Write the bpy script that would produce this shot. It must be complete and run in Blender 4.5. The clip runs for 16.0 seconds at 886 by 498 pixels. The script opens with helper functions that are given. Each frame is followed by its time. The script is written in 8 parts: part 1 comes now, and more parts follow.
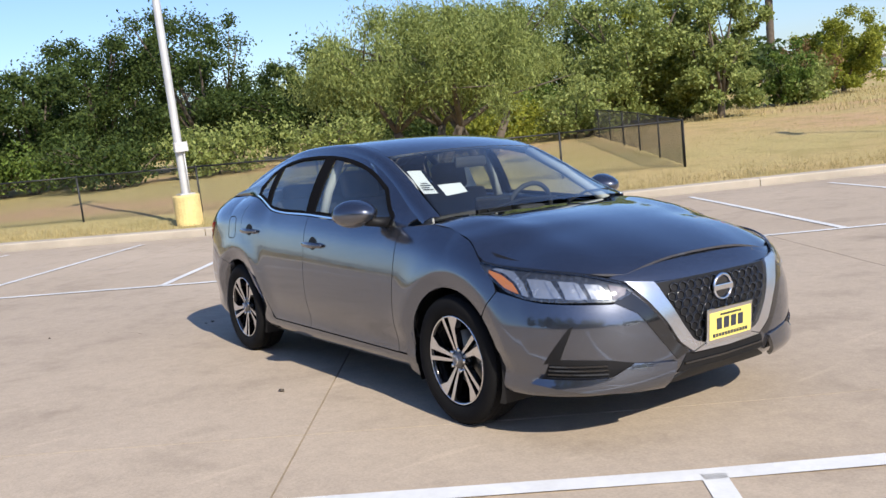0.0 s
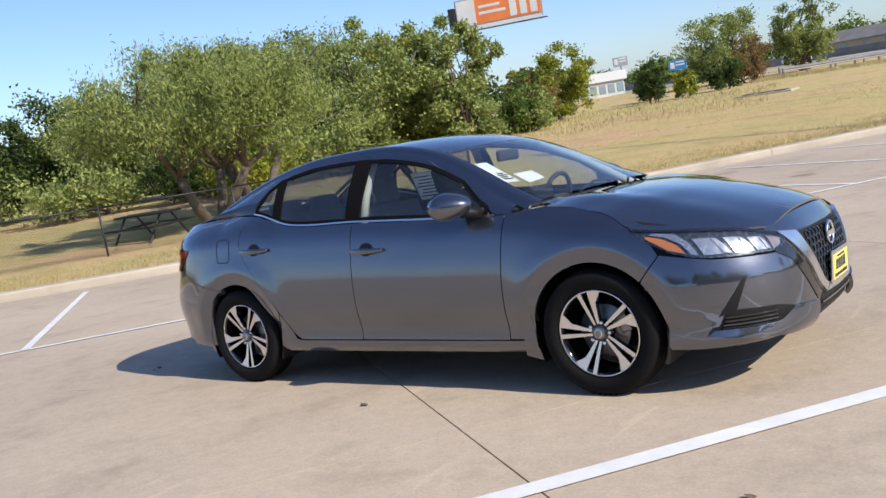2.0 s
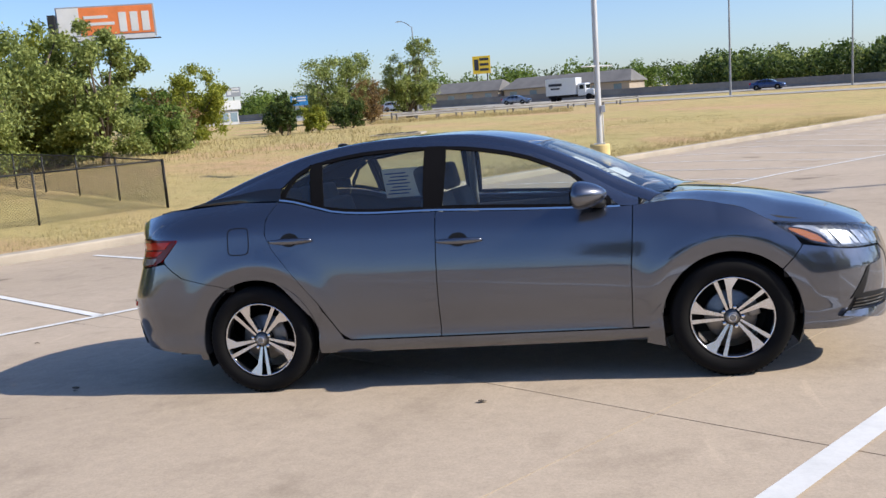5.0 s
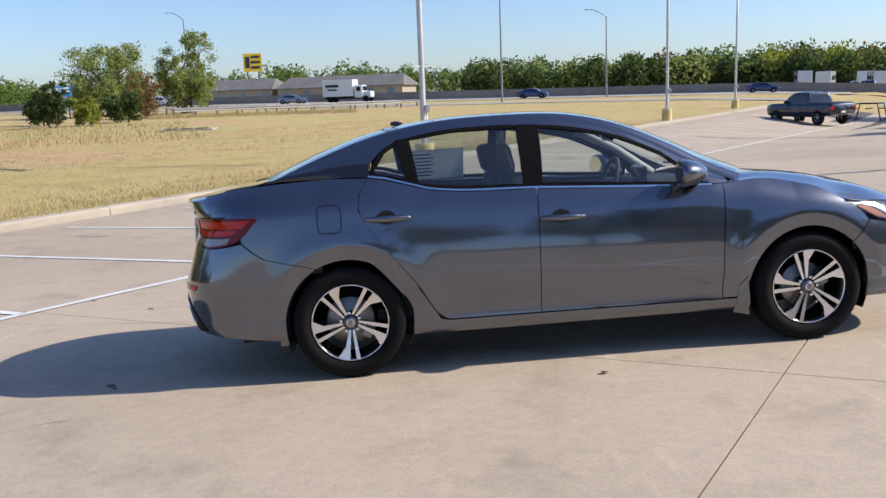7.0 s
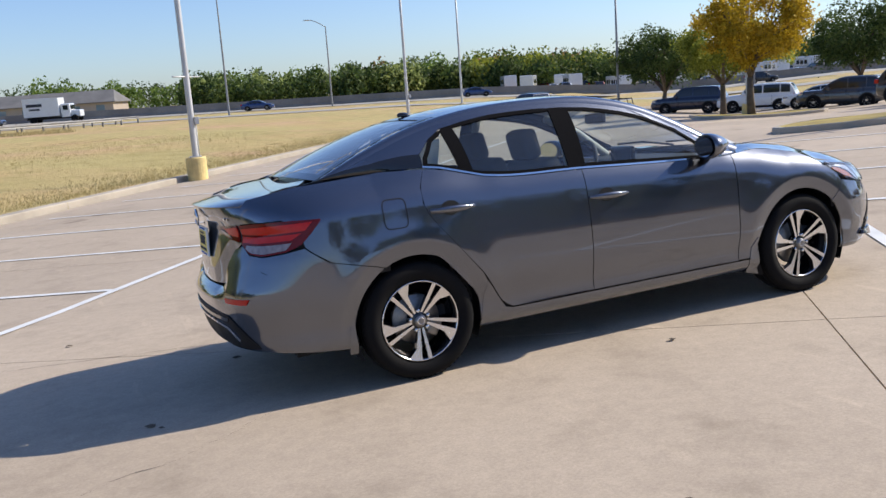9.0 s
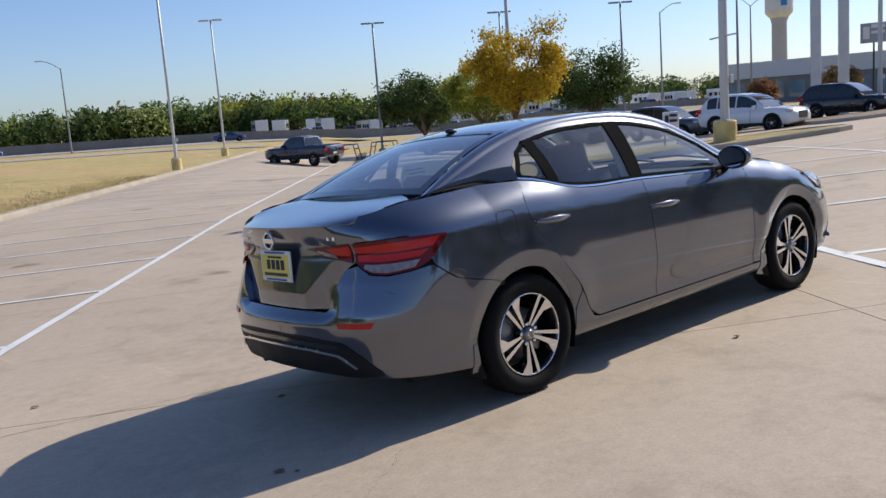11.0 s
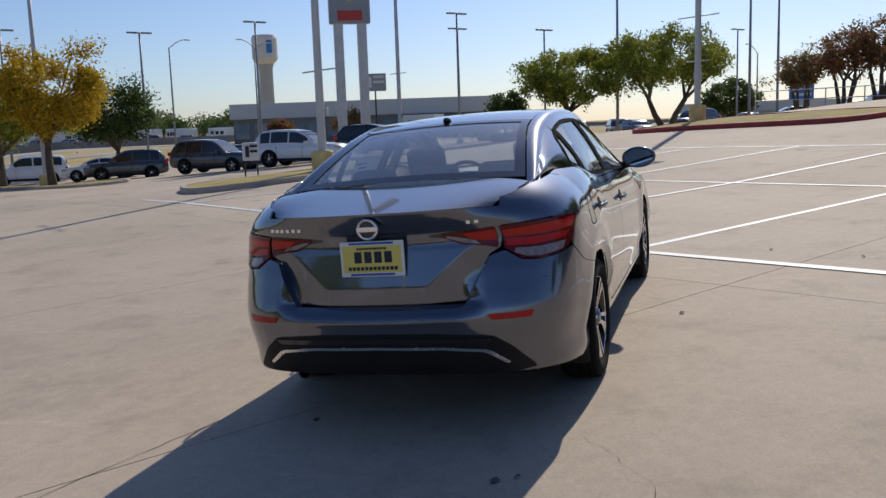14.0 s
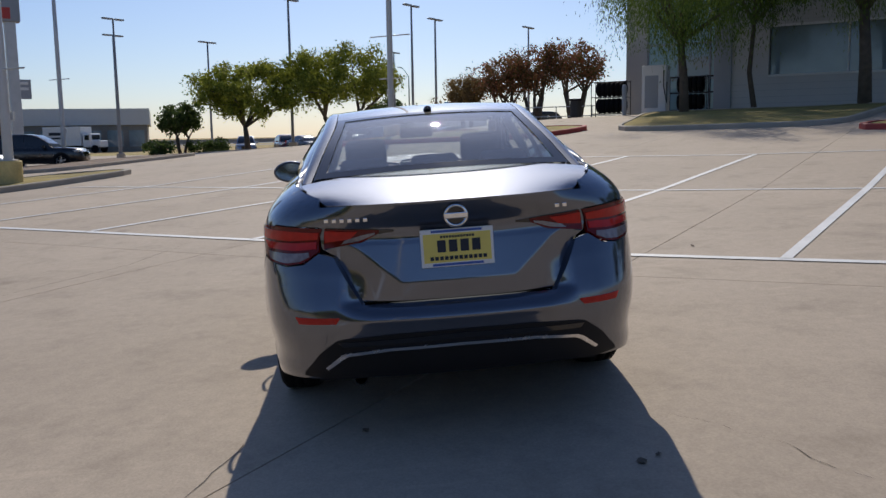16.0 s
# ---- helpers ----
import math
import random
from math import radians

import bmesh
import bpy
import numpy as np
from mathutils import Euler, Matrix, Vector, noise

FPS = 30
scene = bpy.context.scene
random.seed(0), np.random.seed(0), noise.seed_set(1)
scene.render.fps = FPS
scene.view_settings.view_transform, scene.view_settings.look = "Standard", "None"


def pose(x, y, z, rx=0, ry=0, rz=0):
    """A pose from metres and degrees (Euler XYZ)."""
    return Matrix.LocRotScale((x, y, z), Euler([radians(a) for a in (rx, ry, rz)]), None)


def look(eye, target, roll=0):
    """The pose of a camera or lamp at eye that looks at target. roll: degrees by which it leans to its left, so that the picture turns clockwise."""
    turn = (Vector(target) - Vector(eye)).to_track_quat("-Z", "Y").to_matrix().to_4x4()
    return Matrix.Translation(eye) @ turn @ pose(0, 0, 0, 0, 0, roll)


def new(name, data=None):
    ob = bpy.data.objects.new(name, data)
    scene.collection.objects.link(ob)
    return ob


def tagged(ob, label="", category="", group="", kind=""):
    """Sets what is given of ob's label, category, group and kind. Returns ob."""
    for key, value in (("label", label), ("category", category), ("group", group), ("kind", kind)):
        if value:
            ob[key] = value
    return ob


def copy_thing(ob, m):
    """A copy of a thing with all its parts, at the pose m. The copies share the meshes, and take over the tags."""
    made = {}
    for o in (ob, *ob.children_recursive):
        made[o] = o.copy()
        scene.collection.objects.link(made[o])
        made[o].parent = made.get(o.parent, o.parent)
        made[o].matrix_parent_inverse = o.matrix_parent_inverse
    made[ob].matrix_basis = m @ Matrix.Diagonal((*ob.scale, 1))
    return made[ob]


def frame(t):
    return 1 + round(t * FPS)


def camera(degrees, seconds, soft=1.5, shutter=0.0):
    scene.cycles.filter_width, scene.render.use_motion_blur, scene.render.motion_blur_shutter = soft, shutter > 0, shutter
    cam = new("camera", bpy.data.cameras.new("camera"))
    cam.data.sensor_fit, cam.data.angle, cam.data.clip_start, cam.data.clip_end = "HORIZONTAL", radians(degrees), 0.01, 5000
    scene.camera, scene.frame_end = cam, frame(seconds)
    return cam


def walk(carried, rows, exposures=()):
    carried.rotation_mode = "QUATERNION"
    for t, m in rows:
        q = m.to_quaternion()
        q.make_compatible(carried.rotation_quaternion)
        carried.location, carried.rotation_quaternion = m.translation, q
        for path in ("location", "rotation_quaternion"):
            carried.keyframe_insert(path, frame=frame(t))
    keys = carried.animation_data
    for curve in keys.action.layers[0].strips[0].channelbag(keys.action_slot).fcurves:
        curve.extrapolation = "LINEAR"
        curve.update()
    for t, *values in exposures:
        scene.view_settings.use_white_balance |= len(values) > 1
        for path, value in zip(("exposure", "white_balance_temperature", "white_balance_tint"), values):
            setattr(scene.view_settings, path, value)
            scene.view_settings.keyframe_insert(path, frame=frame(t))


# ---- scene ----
cam = camera(53.8, 16.0)
PATH = [
    (0, (4.79, -3.174, 1.609), (3.151, -2.071, 1.299), -6.3),
    (0.5, (4.484, -3.543, 1.614), (2.944, -2.304, 1.311), -6.9),
    (1, (4.156, -4.007, 1.637), (2.742, -2.622, 1.345), -8.5),
    (1.5, (3.798, -4.302, 1.622), (2.447, -2.86, 1.312), -9.3),
    (2, (3.405, -4.625, 1.585), (2.188, -3.065, 1.29), -9.6),
    (2.5, (3.027, -4.893, 1.649), (1.912, -3.263, 1.333), -10.0),
    (3, (2.55, -5.08, 1.669), (1.595, -3.354, 1.339), -8.5),
    (3.5, (2.137, -5.288, 1.669), (1.31, -3.496, 1.341), -7.7),
    (4, (1.645, -5.411, 1.651), (0.946, -3.567, 1.315), -6.9),
    (4.2, (1.463, -5.452, 1.663), (0.825, -3.586, 1.328), -6.4),
    (6.3, (-0.486, -5.795, 1.649), (-0.526, -3.825, 1.304), -2.2),
    (6.5, (-0.679, -5.775, 1.628), (-0.679, -3.806, 1.277), -2.2),
    (7, (-1.179, -5.721, 1.622), (-1.034, -3.759, 1.264), -2.1),
    (7.5, (-1.672, -5.667, 1.627), (-1.363, -3.725, 1.261), -2.3),
    (8, (-2.123, -5.494, 1.603), (-1.673, -3.582, 1.225), -4.0),
    (8.2, (-2.284, -5.424, 1.6), (-1.764, -3.53, 1.223), -4.1),
    (10.3, (-4.047, -4.556, 1.538), (-3.002, -2.885, 1.198), -3.9),
    (10.5, (-4.184, -4.42, 1.547), (-3.084, -2.783, 1.213), -3.9),
    (11, (-4.551, -4.101, 1.529), (-3.305, -2.567, 1.222), -4.2),
    (11.5, (-4.892, -3.761, 1.517), (-3.547, -2.314, 1.207), -4.6),
    (12, (-5.188, -3.366, 1.495), (-3.747, -2.014, 1.187), -4.7),
    (12.5, (-5.491, -2.932, 1.48), (-3.893, -1.765, 1.189), -4.0),
    (13, (-5.704, -2.47, 1.449), (-4.006, -1.452, 1.164), -3.9),
    (13.5, (-5.905, -1.998, 1.411), (-4.112, -1.158, 1.129), -3.7),
    (14, (-6.02, -1.506, 1.387), (-4.138, -0.89, 1.106), -1.9),
    (14.5, (-6.052, -1.056, 1.367), (-4.122, -0.611, 1.092), -0.6),
    (15, (-6.126, -0.547, 1.344), (-4.161, -0.296, 1.066), -0.2),
    (15.5, (-6.086, -0.107, 1.307), (-4.106, -0.034, 1.031), -0.5),
    (16, (-6.048, 0.407, 1.269), (-4.072, 0.246, 1.008), -0.9),
]
walk(cam, [(t, look(eye, target, roll)) for t, eye, target, roll in PATH], exposures=((0.0, 0.34), (8.2, 0.29), (10.5, 0.08), (12.5, -0.25), (14.5, -0.50), (16.0, -0.60)))

# ---- light ----
SUN_DIR = Vector((0.795, -0.045, 0.60)).normalized()
world = bpy.data.worlds.new("world")
scene.world = world
world.use_nodes = True
_n = world.node_tree.nodes
_sky = _n.new("ShaderNodeTexSky")
_sky.sky_type, _sky.sun_disc = "NISHITA", False
_sky.sun_elevation = math.asin(SUN_DIR.z)
_sky.sun_rotation = math.atan2(SUN_DIR.x, SUN_DIR.y)
_sky.air_density, _sky.dust_density, _sky.ozone_density = 1.0, 0.6, 2.0
_n["Background"].inputs["Strength"].default_value = 0.118
_tint = _n.new("ShaderNodeMix")
_tint.data_type, _tint.blend_type = "RGBA", "MULTIPLY"
_tint.inputs[0].default_value, _tint.inputs[7].default_value = 1.0, (0.80, 0.91, 1.18, 1)
world.node_tree.links.new(_sky.outputs[0], _tint.inputs[6])
world.node_tree.links.new(_tint.outputs[2], _n["Background"].inputs["Color"])
sun = new("sun", bpy.data.lights.new("sun", "SUN"))
sun.data.energy, sun.data.angle, sun.data.color = 4.8, radians(0.53), (1.0, 0.92, 0.80)
sun.matrix_world = look(SUN_DIR * 60, (0, 0, 0))

# ---- materials ----
def node_mat(name):
    m = bpy.data.materials.new(name)
    m.use_nodes = True
    return m, m.node_tree.nodes, m.node_tree.links, m.node_tree.nodes["Principled BSDF"]


def ramp_mix(n, l, fac, c1, c2, lo=0.35, hi=0.65):
    r = n.new("ShaderNodeValToRGB")
    r.color_ramp.elements[0].position, r.color_ramp.elements[1].position = lo, hi
    r.color_ramp.elements[0].color, r.color_ramp.elements[1].color = (*c1, 1), (*c2, 1)
    l.new(fac, r.inputs[0])
    return r.outputs[0]


def noise_tex(n, l, coord, scale, detail=4.0, rough=0.55):
    t = n.new("ShaderNodeTexNoise")
    t.inputs["Scale"].default_value, t.inputs["Detail"].default_value, t.inputs["Roughness"].default_value = scale, detail, rough
    l.new(coord, t.inputs["Vector"])
    return t.outputs[0]


def mix_col(n, l, fac, a, b, mode="MIX"):
    m = n.new("ShaderNodeMix")
    m.data_type, m.blend_type = "RGBA", mode
    if isinstance(fac, float): m.inputs[0].default_value = fac
    else: l.new(fac, m.inputs[0])
    for sock, v in ((m.inputs[6], a), (m.inputs[7], b)):
        if isinstance(v, tuple): sock.default_value = (*v, 1)
        else: l.new(v, sock)
    return m.outputs[2]


def surface(name, col, rough=0.6, metal=0.0, vary=0.18, big=1.5, fine=40.0, bump=0.15, coat=0.0, spec=0.5, space="Object"):
    """A surface with colour variation at two scales and fine relief."""
    m, n, l, b = node_mat(name)
    co = n.new("ShaderNodeTexCoord").outputs[space]
    lo = tuple(max(c * (1 - vary), 0) for c in col)
    hi = tuple(min(c * (1 + vary), 1) for c in col)
    f1 = noise_tex(n, l, co, big)
    f2 = noise_tex(n, l, co, fine, 3.0, 0.6)
    c1 = ramp_mix(n, l, f1, lo, hi, 0.3, 0.7)
    g = ramp_mix(n, l, f2, (1 - vary * 0.6,) * 3, (1.0,) * 3, 0.3, 0.6)
    l.new(mix_col(n, l, 1.0, c1, g, "MULTIPLY"), b.inputs["Base Color"])
    r = ramp_mix(n, l, f1, (max(rough - 0.06, 0.02),) * 3, (min(rough + 0.06, 1),) * 3)
    l.new(r, b.inputs["Roughness"])
    b.inputs["Metallic"].default_value = metal
    b.inputs["Coat Weight"].default_value, b.inputs["Coat Roughness"].default_value = coat, 0.03
    b.inputs["Specular IOR Level"].default_value = spec
    if bump:
        k = n.new("ShaderNodeBump")
        k.inputs["Strength"].default_value, k.inputs["Distance"].default_value = bump, 0.01
        l.new(f2, k.inputs["Height"])
        l.new(k.outputs[0], b.inputs["Normal"])
    return m


def glass(name, tint, rough=0.0, film=0.0, strength=1.0, least=0.08):
    """Thin tinted pane: it reflects by angle, lets tinted light through and carries a pale film: dust, on the rear
    glass also a painted veil of reflected sky.
    """
    m, n, l, b = node_mat(name)
    n.remove(b)
    tr, gl, mx, lw = n.new("ShaderNodeBsdfTransparent"), n.new("ShaderNodeBsdfGlossy"), n.new("ShaderNodeMixShader"), n.new("ShaderNodeLayerWeight")
    tr.inputs[0].default_value = (*tint, 1)
    gl.inputs[0].default_value, gl.inputs["Roughness"].default_value = (strength,) * 3 + (1,), rough
    lw.inputs[0].default_value = 0.5
    pw, ma = n.new("ShaderNodeMath"), n.new("ShaderNodeMath")
    pw.operation, pw.inputs[1].default_value = "POWER", 4.5
    ma.operation, ma.inputs[1].default_value, ma.inputs[2].default_value = "MULTIPLY_ADD", 0.9, least
    l.new(lw.outputs["Facing"], pw.inputs[0]); l.new(pw.outputs[0], ma.inputs[0])
    df, fm = n.new("ShaderNodeBsdfDiffuse"), n.new("ShaderNodeMixShader")
    df.inputs[0].default_value = (0.75, 0.76, 0.77, 1)
    smear = noise_tex(n, l, n.new("ShaderNodeTexCoord").outputs["Object"], 3.0, 5, 0.6)
    amount = n.new("ShaderNodeMath")
    amount.operation, amount.inputs[1].default_value = "MULTIPLY", 2.0 * film
    l.new(smear, amount.inputs[0]); l.new(amount.outputs[0], fm.inputs[0])
    l.new(tr.outputs[0], fm.inputs[1]); l.new(df.outputs[0], fm.inputs[2])
    l.new(ma.outputs[0], mx.inputs[0]); l.new(fm.outputs[0], mx.inputs[1]); l.new(gl.outputs[0], mx.inputs[2])
    l.new(mx.outputs[0], n["Material Output"].inputs["Surface"])
    return m


def concrete_mat():
    m, n, l, b = node_mat("lot_concrete")
    co = n.new("ShaderNodeNewGeometry").outputs["Position"]
    big, mid, fine = noise_tex(n, l, co, 0.22, 5, 0.6), noise_tex(n, l, co, 1.7, 6, 0.65), noise_tex(n, l, co, 70.0, 3, 0.7)
    c = ramp_mix(n, l, big, (0.425, 0.346, 0.264), (0.518, 0.426, 0.331), 0.3, 0.7)
    stain = ramp_mix(n, l, mid, (0.72, 0.71, 0.70), (1.0, 1.0, 1.0), 0.26, 0.48)
    c = mix_col(n, l, 0.75, c, stain, "MULTIPLY")
    mottle = ramp_mix(n, l, noise_tex(n, l, co, 11.0, 6, 0.7), (0.90, 0.895, 0.89), (1.06, 1.06, 1.05), 0.3, 0.7)
    c = mix_col(n, l, 1.0, c, mottle, "MULTIPLY")
    stretch = n.new("ShaderNodeMapping")
    stretch.inputs["Rotation"].default_value, stretch.inputs["Scale"].default_value = (0, 0, 0.6), (5.0, 0.7, 1.0)
    l.new(co, stretch.inputs[0])
    scuff = ramp_mix(n, l, noise_tex(n, l, stretch.outputs[0], 1.6, 5, 0.6), (1.0, 1.0, 1.0), (1.12, 1.12, 1.11), 0.62, 0.72)
    c = mix_col(n, l, 1.0, c, scuff, "MULTIPLY")
    oil = noise_tex(n, l, co, 0.9, 2, 0.5)
    spots = ramp_mix(n, l, oil, (0.52, 0.50, 0.48), (1.0, 1.0, 1.0), 0.22, 0.30)
    c = mix_col(n, l, 1.0, c, spots, "MULTIPLY")
    grain = ramp_mix(n, l, fine, (0.86, 0.86, 0.86), (1.06, 1.06, 1.06), 0.3, 0.7)
    c = mix_col(n, l, 1.0, c, grain, "MULTIPLY")
    inf = n.new("ShaderNodeObjectInfo").outputs["Random"]
    tone = ramp_mix(n, l, inf, (0.95, 0.95, 0.95), (1.04, 1.035, 1.02), 0.0, 1.0)
    l.new(mix_col(n, l, 1.0, c, tone, "MULTIPLY"), b.inputs["Base Color"])
    b.inputs["Roughness"].default_value, b.inputs["Specular IOR Level"].default_value = 0.82, 0.35
    k = n.new("ShaderNodeBump")
    k.inputs["Strength"].default_value, k.inputs["Distance"].default_value = 0.25, 0.004
    l.new(fine, k.inputs["Height"]); l.new(k.outputs[0], b.inputs["Normal"])
    return m


def grass_mat():
    m, n, l, b = node_mat("dry_grass")
    co = n.new("ShaderNodeNewGeometry").outputs["Position"]
    big, mid, fine = noise_tex(n, l, co, 0.055, 6, 0.62), noise_tex(n, l, co, 0.6, 6, 0.65), noise_tex(n, l, co, 16.0, 5, 0.75)
    c = ramp_mix(n, l, big, (0.52, 0.385, 0.195), (0.48, 0.395, 0.185), 0.40, 0.55)
    bare = ramp_mix(n, l, noise_tex(n, l, co, 0.09, 4, 0.5), (0.0,) * 3, (1.0,) * 3, 0.52, 0.62)
    c = mix_col(n, l, bare, c, (0.54, 0.37, 0.22))
    green = ramp_mix(n, l, mid, (0.0,) * 3, (1.0,) * 3, 0.5, 0.75)
    c = mix_col(n, l, green, c, (0.34, 0.29, 0.12))
    blades = ramp_mix(n, l, fine, (0.65, 0.65, 0.64), (1.25, 1.25, 1.2), 0.3, 0.7)
    l.new(mix_col(n, l, 1.0, c, blades, "MULTIPLY"), b.inputs["Base Color"])
    b.inputs["Roughness"].default_value, b.inputs["Specular IOR Level"].default_value = 0.95, 0.1
    k = n.new("ShaderNodeBump")
    k.inputs["Strength"].default_value, k.inputs["Distance"].default_value = 0.8, 0.05
    l.new(fine, k.inputs["Height"]); l.new(k.outputs[0], b.inputs["Normal"])
    return m


def leaf_mat(name, dark, light, through_light=0.42):
    m, n, l, b = node_mat(name)
    rnd = n.new("ShaderNodeNewGeometry").outputs["Random Per Island"]
    c = ramp_mix(n, l, rnd, dark, light, 0.05, 0.95)
    l.new(c, b.inputs["Base Color"])
    b.inputs["Roughness"].default_value, b.inputs["Specular IOR Level"].default_value = 0.6, 0.25
    t, mx = n.new("ShaderNodeBsdfTranslucent"), n.new("ShaderNodeMixShader")
    l.new(c, t.inputs[0])
    mx.inputs[0].default_value = through_light
    l.new(b.outputs[0], mx.inputs[1]); l.new(t.outputs[0], mx.inputs[2])
    l.new(mx.outputs[0], n["Material Output"].inputs["Surface"])
    return m


def paint_mat(name, col, metal=0.75, rough=0.34, flake=0.25):
    m, n, l, b = node_mat(name)
    co = n.new("ShaderNodeTexCoord").outputs["Object"]
    f = noise_tex(n, l, co, 900.0, 1, 0.5)
    c = ramp_mix(n, l, f, tuple(x * (1 - flake) for x in col), tuple(x * (1 + flake) for x in col), 0.35, 0.65)
    dust = noise_tex(n, l, co, 2.2, 5, 0.6)
    l.new(c, b.inputs["Base Color"])
    l.new(ramp_mix(n, l, dust, (rough * 0.7,) * 3, (rough * 1.4,) * 3), b.inputs["Roughness"])
    b.inputs["Metallic"].default_value = metal
    b.inputs["Coat Weight"].default_value = 1.0
    l.new(ramp_mix(n, l, dust, (0.008,) * 3, (0.03,) * 3), b.inputs["Coat Roughness"])
    # flakes lying askew under the lacquer give a broad sheen besides the clear image
    sheen, mx = n.new("ShaderNodeBsdfPrincipled"), n.new("ShaderNodeMixShader")
    l.new(c, sheen.inputs["Base Color"])
    sheen.inputs["Metallic"].default_value, sheen.inputs["Roughness"].default_value = metal, 0.36
    sheen.inputs["Coat Weight"].default_value, sheen.inputs["Coat Roughness"].default_value = 1.0, 0.02
    mx.inputs[0].default_value = 0.34
    l.new(b.outputs[0], mx.inputs[1]); l.new(sheen.outputs[0], mx.inputs[2])
    l.new(mx.outputs[0], n["Material Output"].inputs["Surface"])
    return m


M_CONC, M_GRASS = concrete_mat(), grass_mat()
M_JOINT = surface("joint_filler", (0.085, 0.075, 0.062), 0.9)
M_LINE = surface("line_paint", (0.74, 0.74, 0.72), 0.6, vary=0.10, big=3, fine=30)
M_CURB = surface("curb_concrete", (0.44, 0.385, 0.31), 0.85, vary=0.15, big=1.2, fine=60, bump=0.3)
M_PAINT = paint_mat("grey_metallic_paint", (0.140, 0.151, 0.182), 0.94, 0.07)
M_GLOSS = surface("gloss_black", (0.012, 0.012, 0.013), 0.12, vary=0.1, bump=0, coat=0.6)
M_SATIN = surface("satin_black_plastic", (0.011, 0.011, 0.012), 0.55, vary=0.15, big=6, fine=120, bump=0.1, spec=0.25)
M_RUBBER = surface("tyre_rubber", (0.007, 0.007, 0.0075), 0.88, vary=0.2, big=8, fine=80, bump=0.1, spec=0.2)
M_CHROME = surface("chrome", (0.78, 0.79, 0.80), 0.09, 1.0, vary=0.03, bump=0)
M_ALLOY = surface("machined_alloy", (0.74, 0.74, 0.75), 0.22, 1.0, vary=0.05, big=20, fine=200, bump=0.02)
M_STEEL = surface("disc_steel", (0.30, 0.29, 0.28), 0.4, 0.9, vary=0.2, big=20, fine=150)
M_GLASS = glass("car_glass", (0.84, 0.89, 0.87), film=0.012)
# strong film: dust plus a painted pale veil for the sky's reflection
M_RGLASS = glass("rear_glass", (0.78, 0.84, 0.84), 0.012, film=0.10, least=0.17)
M_SATINCHROME = surface("satin_silver", (0.74, 0.74, 0.74), 0.27, 1.0, vary=0.04, bump=0)
M_DGLASS = glass("tinted_glass", (0.74, 0.80, 0.79), film=0.012)
M_TRIM = surface("black_window_trim", (0.008, 0.008, 0.009), 0.9, vary=0.1, bump=0, spec=0.04)
M_BOWL = surface("lamp_bowl", (0.075, 0.078, 0.085), 0.25, 0.6, vary=0.15, big=40, bump=0)
M_DPIPE = surface("dark_exhaust", (0.05, 0.048, 0.046), 0.5, 0.6, vary=0.2, bump=0)
M_CABIN = surface("cabin_trim", (0.035, 0.036, 0.04), 0.7, vary=0.15, big=8, fine=150)
M_SEAT = surface("seat_cloth", (0.060, 0.062, 0.068), 0.9, vary=0.2, big=12, fine=250, bump=0.3)
M_LIGHTTRIM = surface("light_grey_trim", (0.42, 0.43, 0.42), 0.7, vary=0.08, big=8)
M_PAPER = surface("white_paper", (0.80, 0.80, 0.78), 0.8, vary=0.03, bump=0)
M_INK = surface("dark_print", (0.03, 0.035, 0.05), 0.8, vary=0.05, bump=0)
M_BLUEINK = surface("blue_print", (0.05, 0.12, 0.42), 0.7, vary=0.05, bump=0)
M_YELLOW = surface("plate_yellow", (0.80, 0.66, 0.16), 0.5, vary=0.05, bump=0)
M_REDLENS = surface("red_lens", (0.50, 0.014, 0.009), 0.15, vary=0.1, big=30, bump=0, coat=0.3, spec=0.2)
M_DREDLENS = surface("dark_red_lens", (0.13, 0.004, 0.004), 0.15, vary=0.1, big=30, bump=0, coat=0.3, spec=0.2)
M_CLEARLENS = surface("clear_lens", (0.24, 0.20, 0.20), 0.10, vary=0.2, big=40, bump=0, coat=1.0)
M_AMBER = surface("amber_lens", (0.58, 0.19, 0.03), 0.2, vary=0.1, bump=0, coat=1.0)
M_REFLECTOR = surface("lamp_reflector", (0.46, 0.47, 0.49), 0.22, 0.7, vary=0.1, big=30, bump=0)
M_POLE = surface("galvanised_pole", (0.56, 0.56, 0.55), 0.5, 0.3, vary=0.08, big=2, fine=30)
M_DPOLE = surface("grey_lamp_pole", (0.27, 0.27, 0.27), 0.5, 0.3, vary=0.1, big=2, fine=30)
M_YBASE = surface("faded_yellow_paint", (0.72, 0.56, 0.24), 0.75, vary=0.22, big=2.5, fine=25, bump=0.3)
M_DARKMETAL = surface("black_fence_coating", (0.018, 0.018, 0.018), 0.5, vary=0.1, bump=0)
M_BARK = surface("bark", (0.12, 0.095, 0.07), 0.95, vary=0.3, big=4, fine=25, bump=0.8)


# ---- mesh helpers ----
def raw(name, verts, faces, material=None, smooth=False):
    me = bpy.data.meshes.new(name)
    me.from_pydata([tuple(v) for v in verts], [], [tuple(f) for f in faces])
    if material: me.materials.append(material)
    if smooth: me.polygons.foreach_set("use_smooth", [True] * len(me.polygons))
    me.update()
    return me


def from_bm(name, bm, material=None, smooth=False):
    me = bpy.data.meshes.new(name)
    bm.to_mesh(me)
    bm.free()
    if material: me.materials.append(material)
    if smooth: me.polygons.foreach_set("use_smooth", [True] * len(me.polygons))
    return me


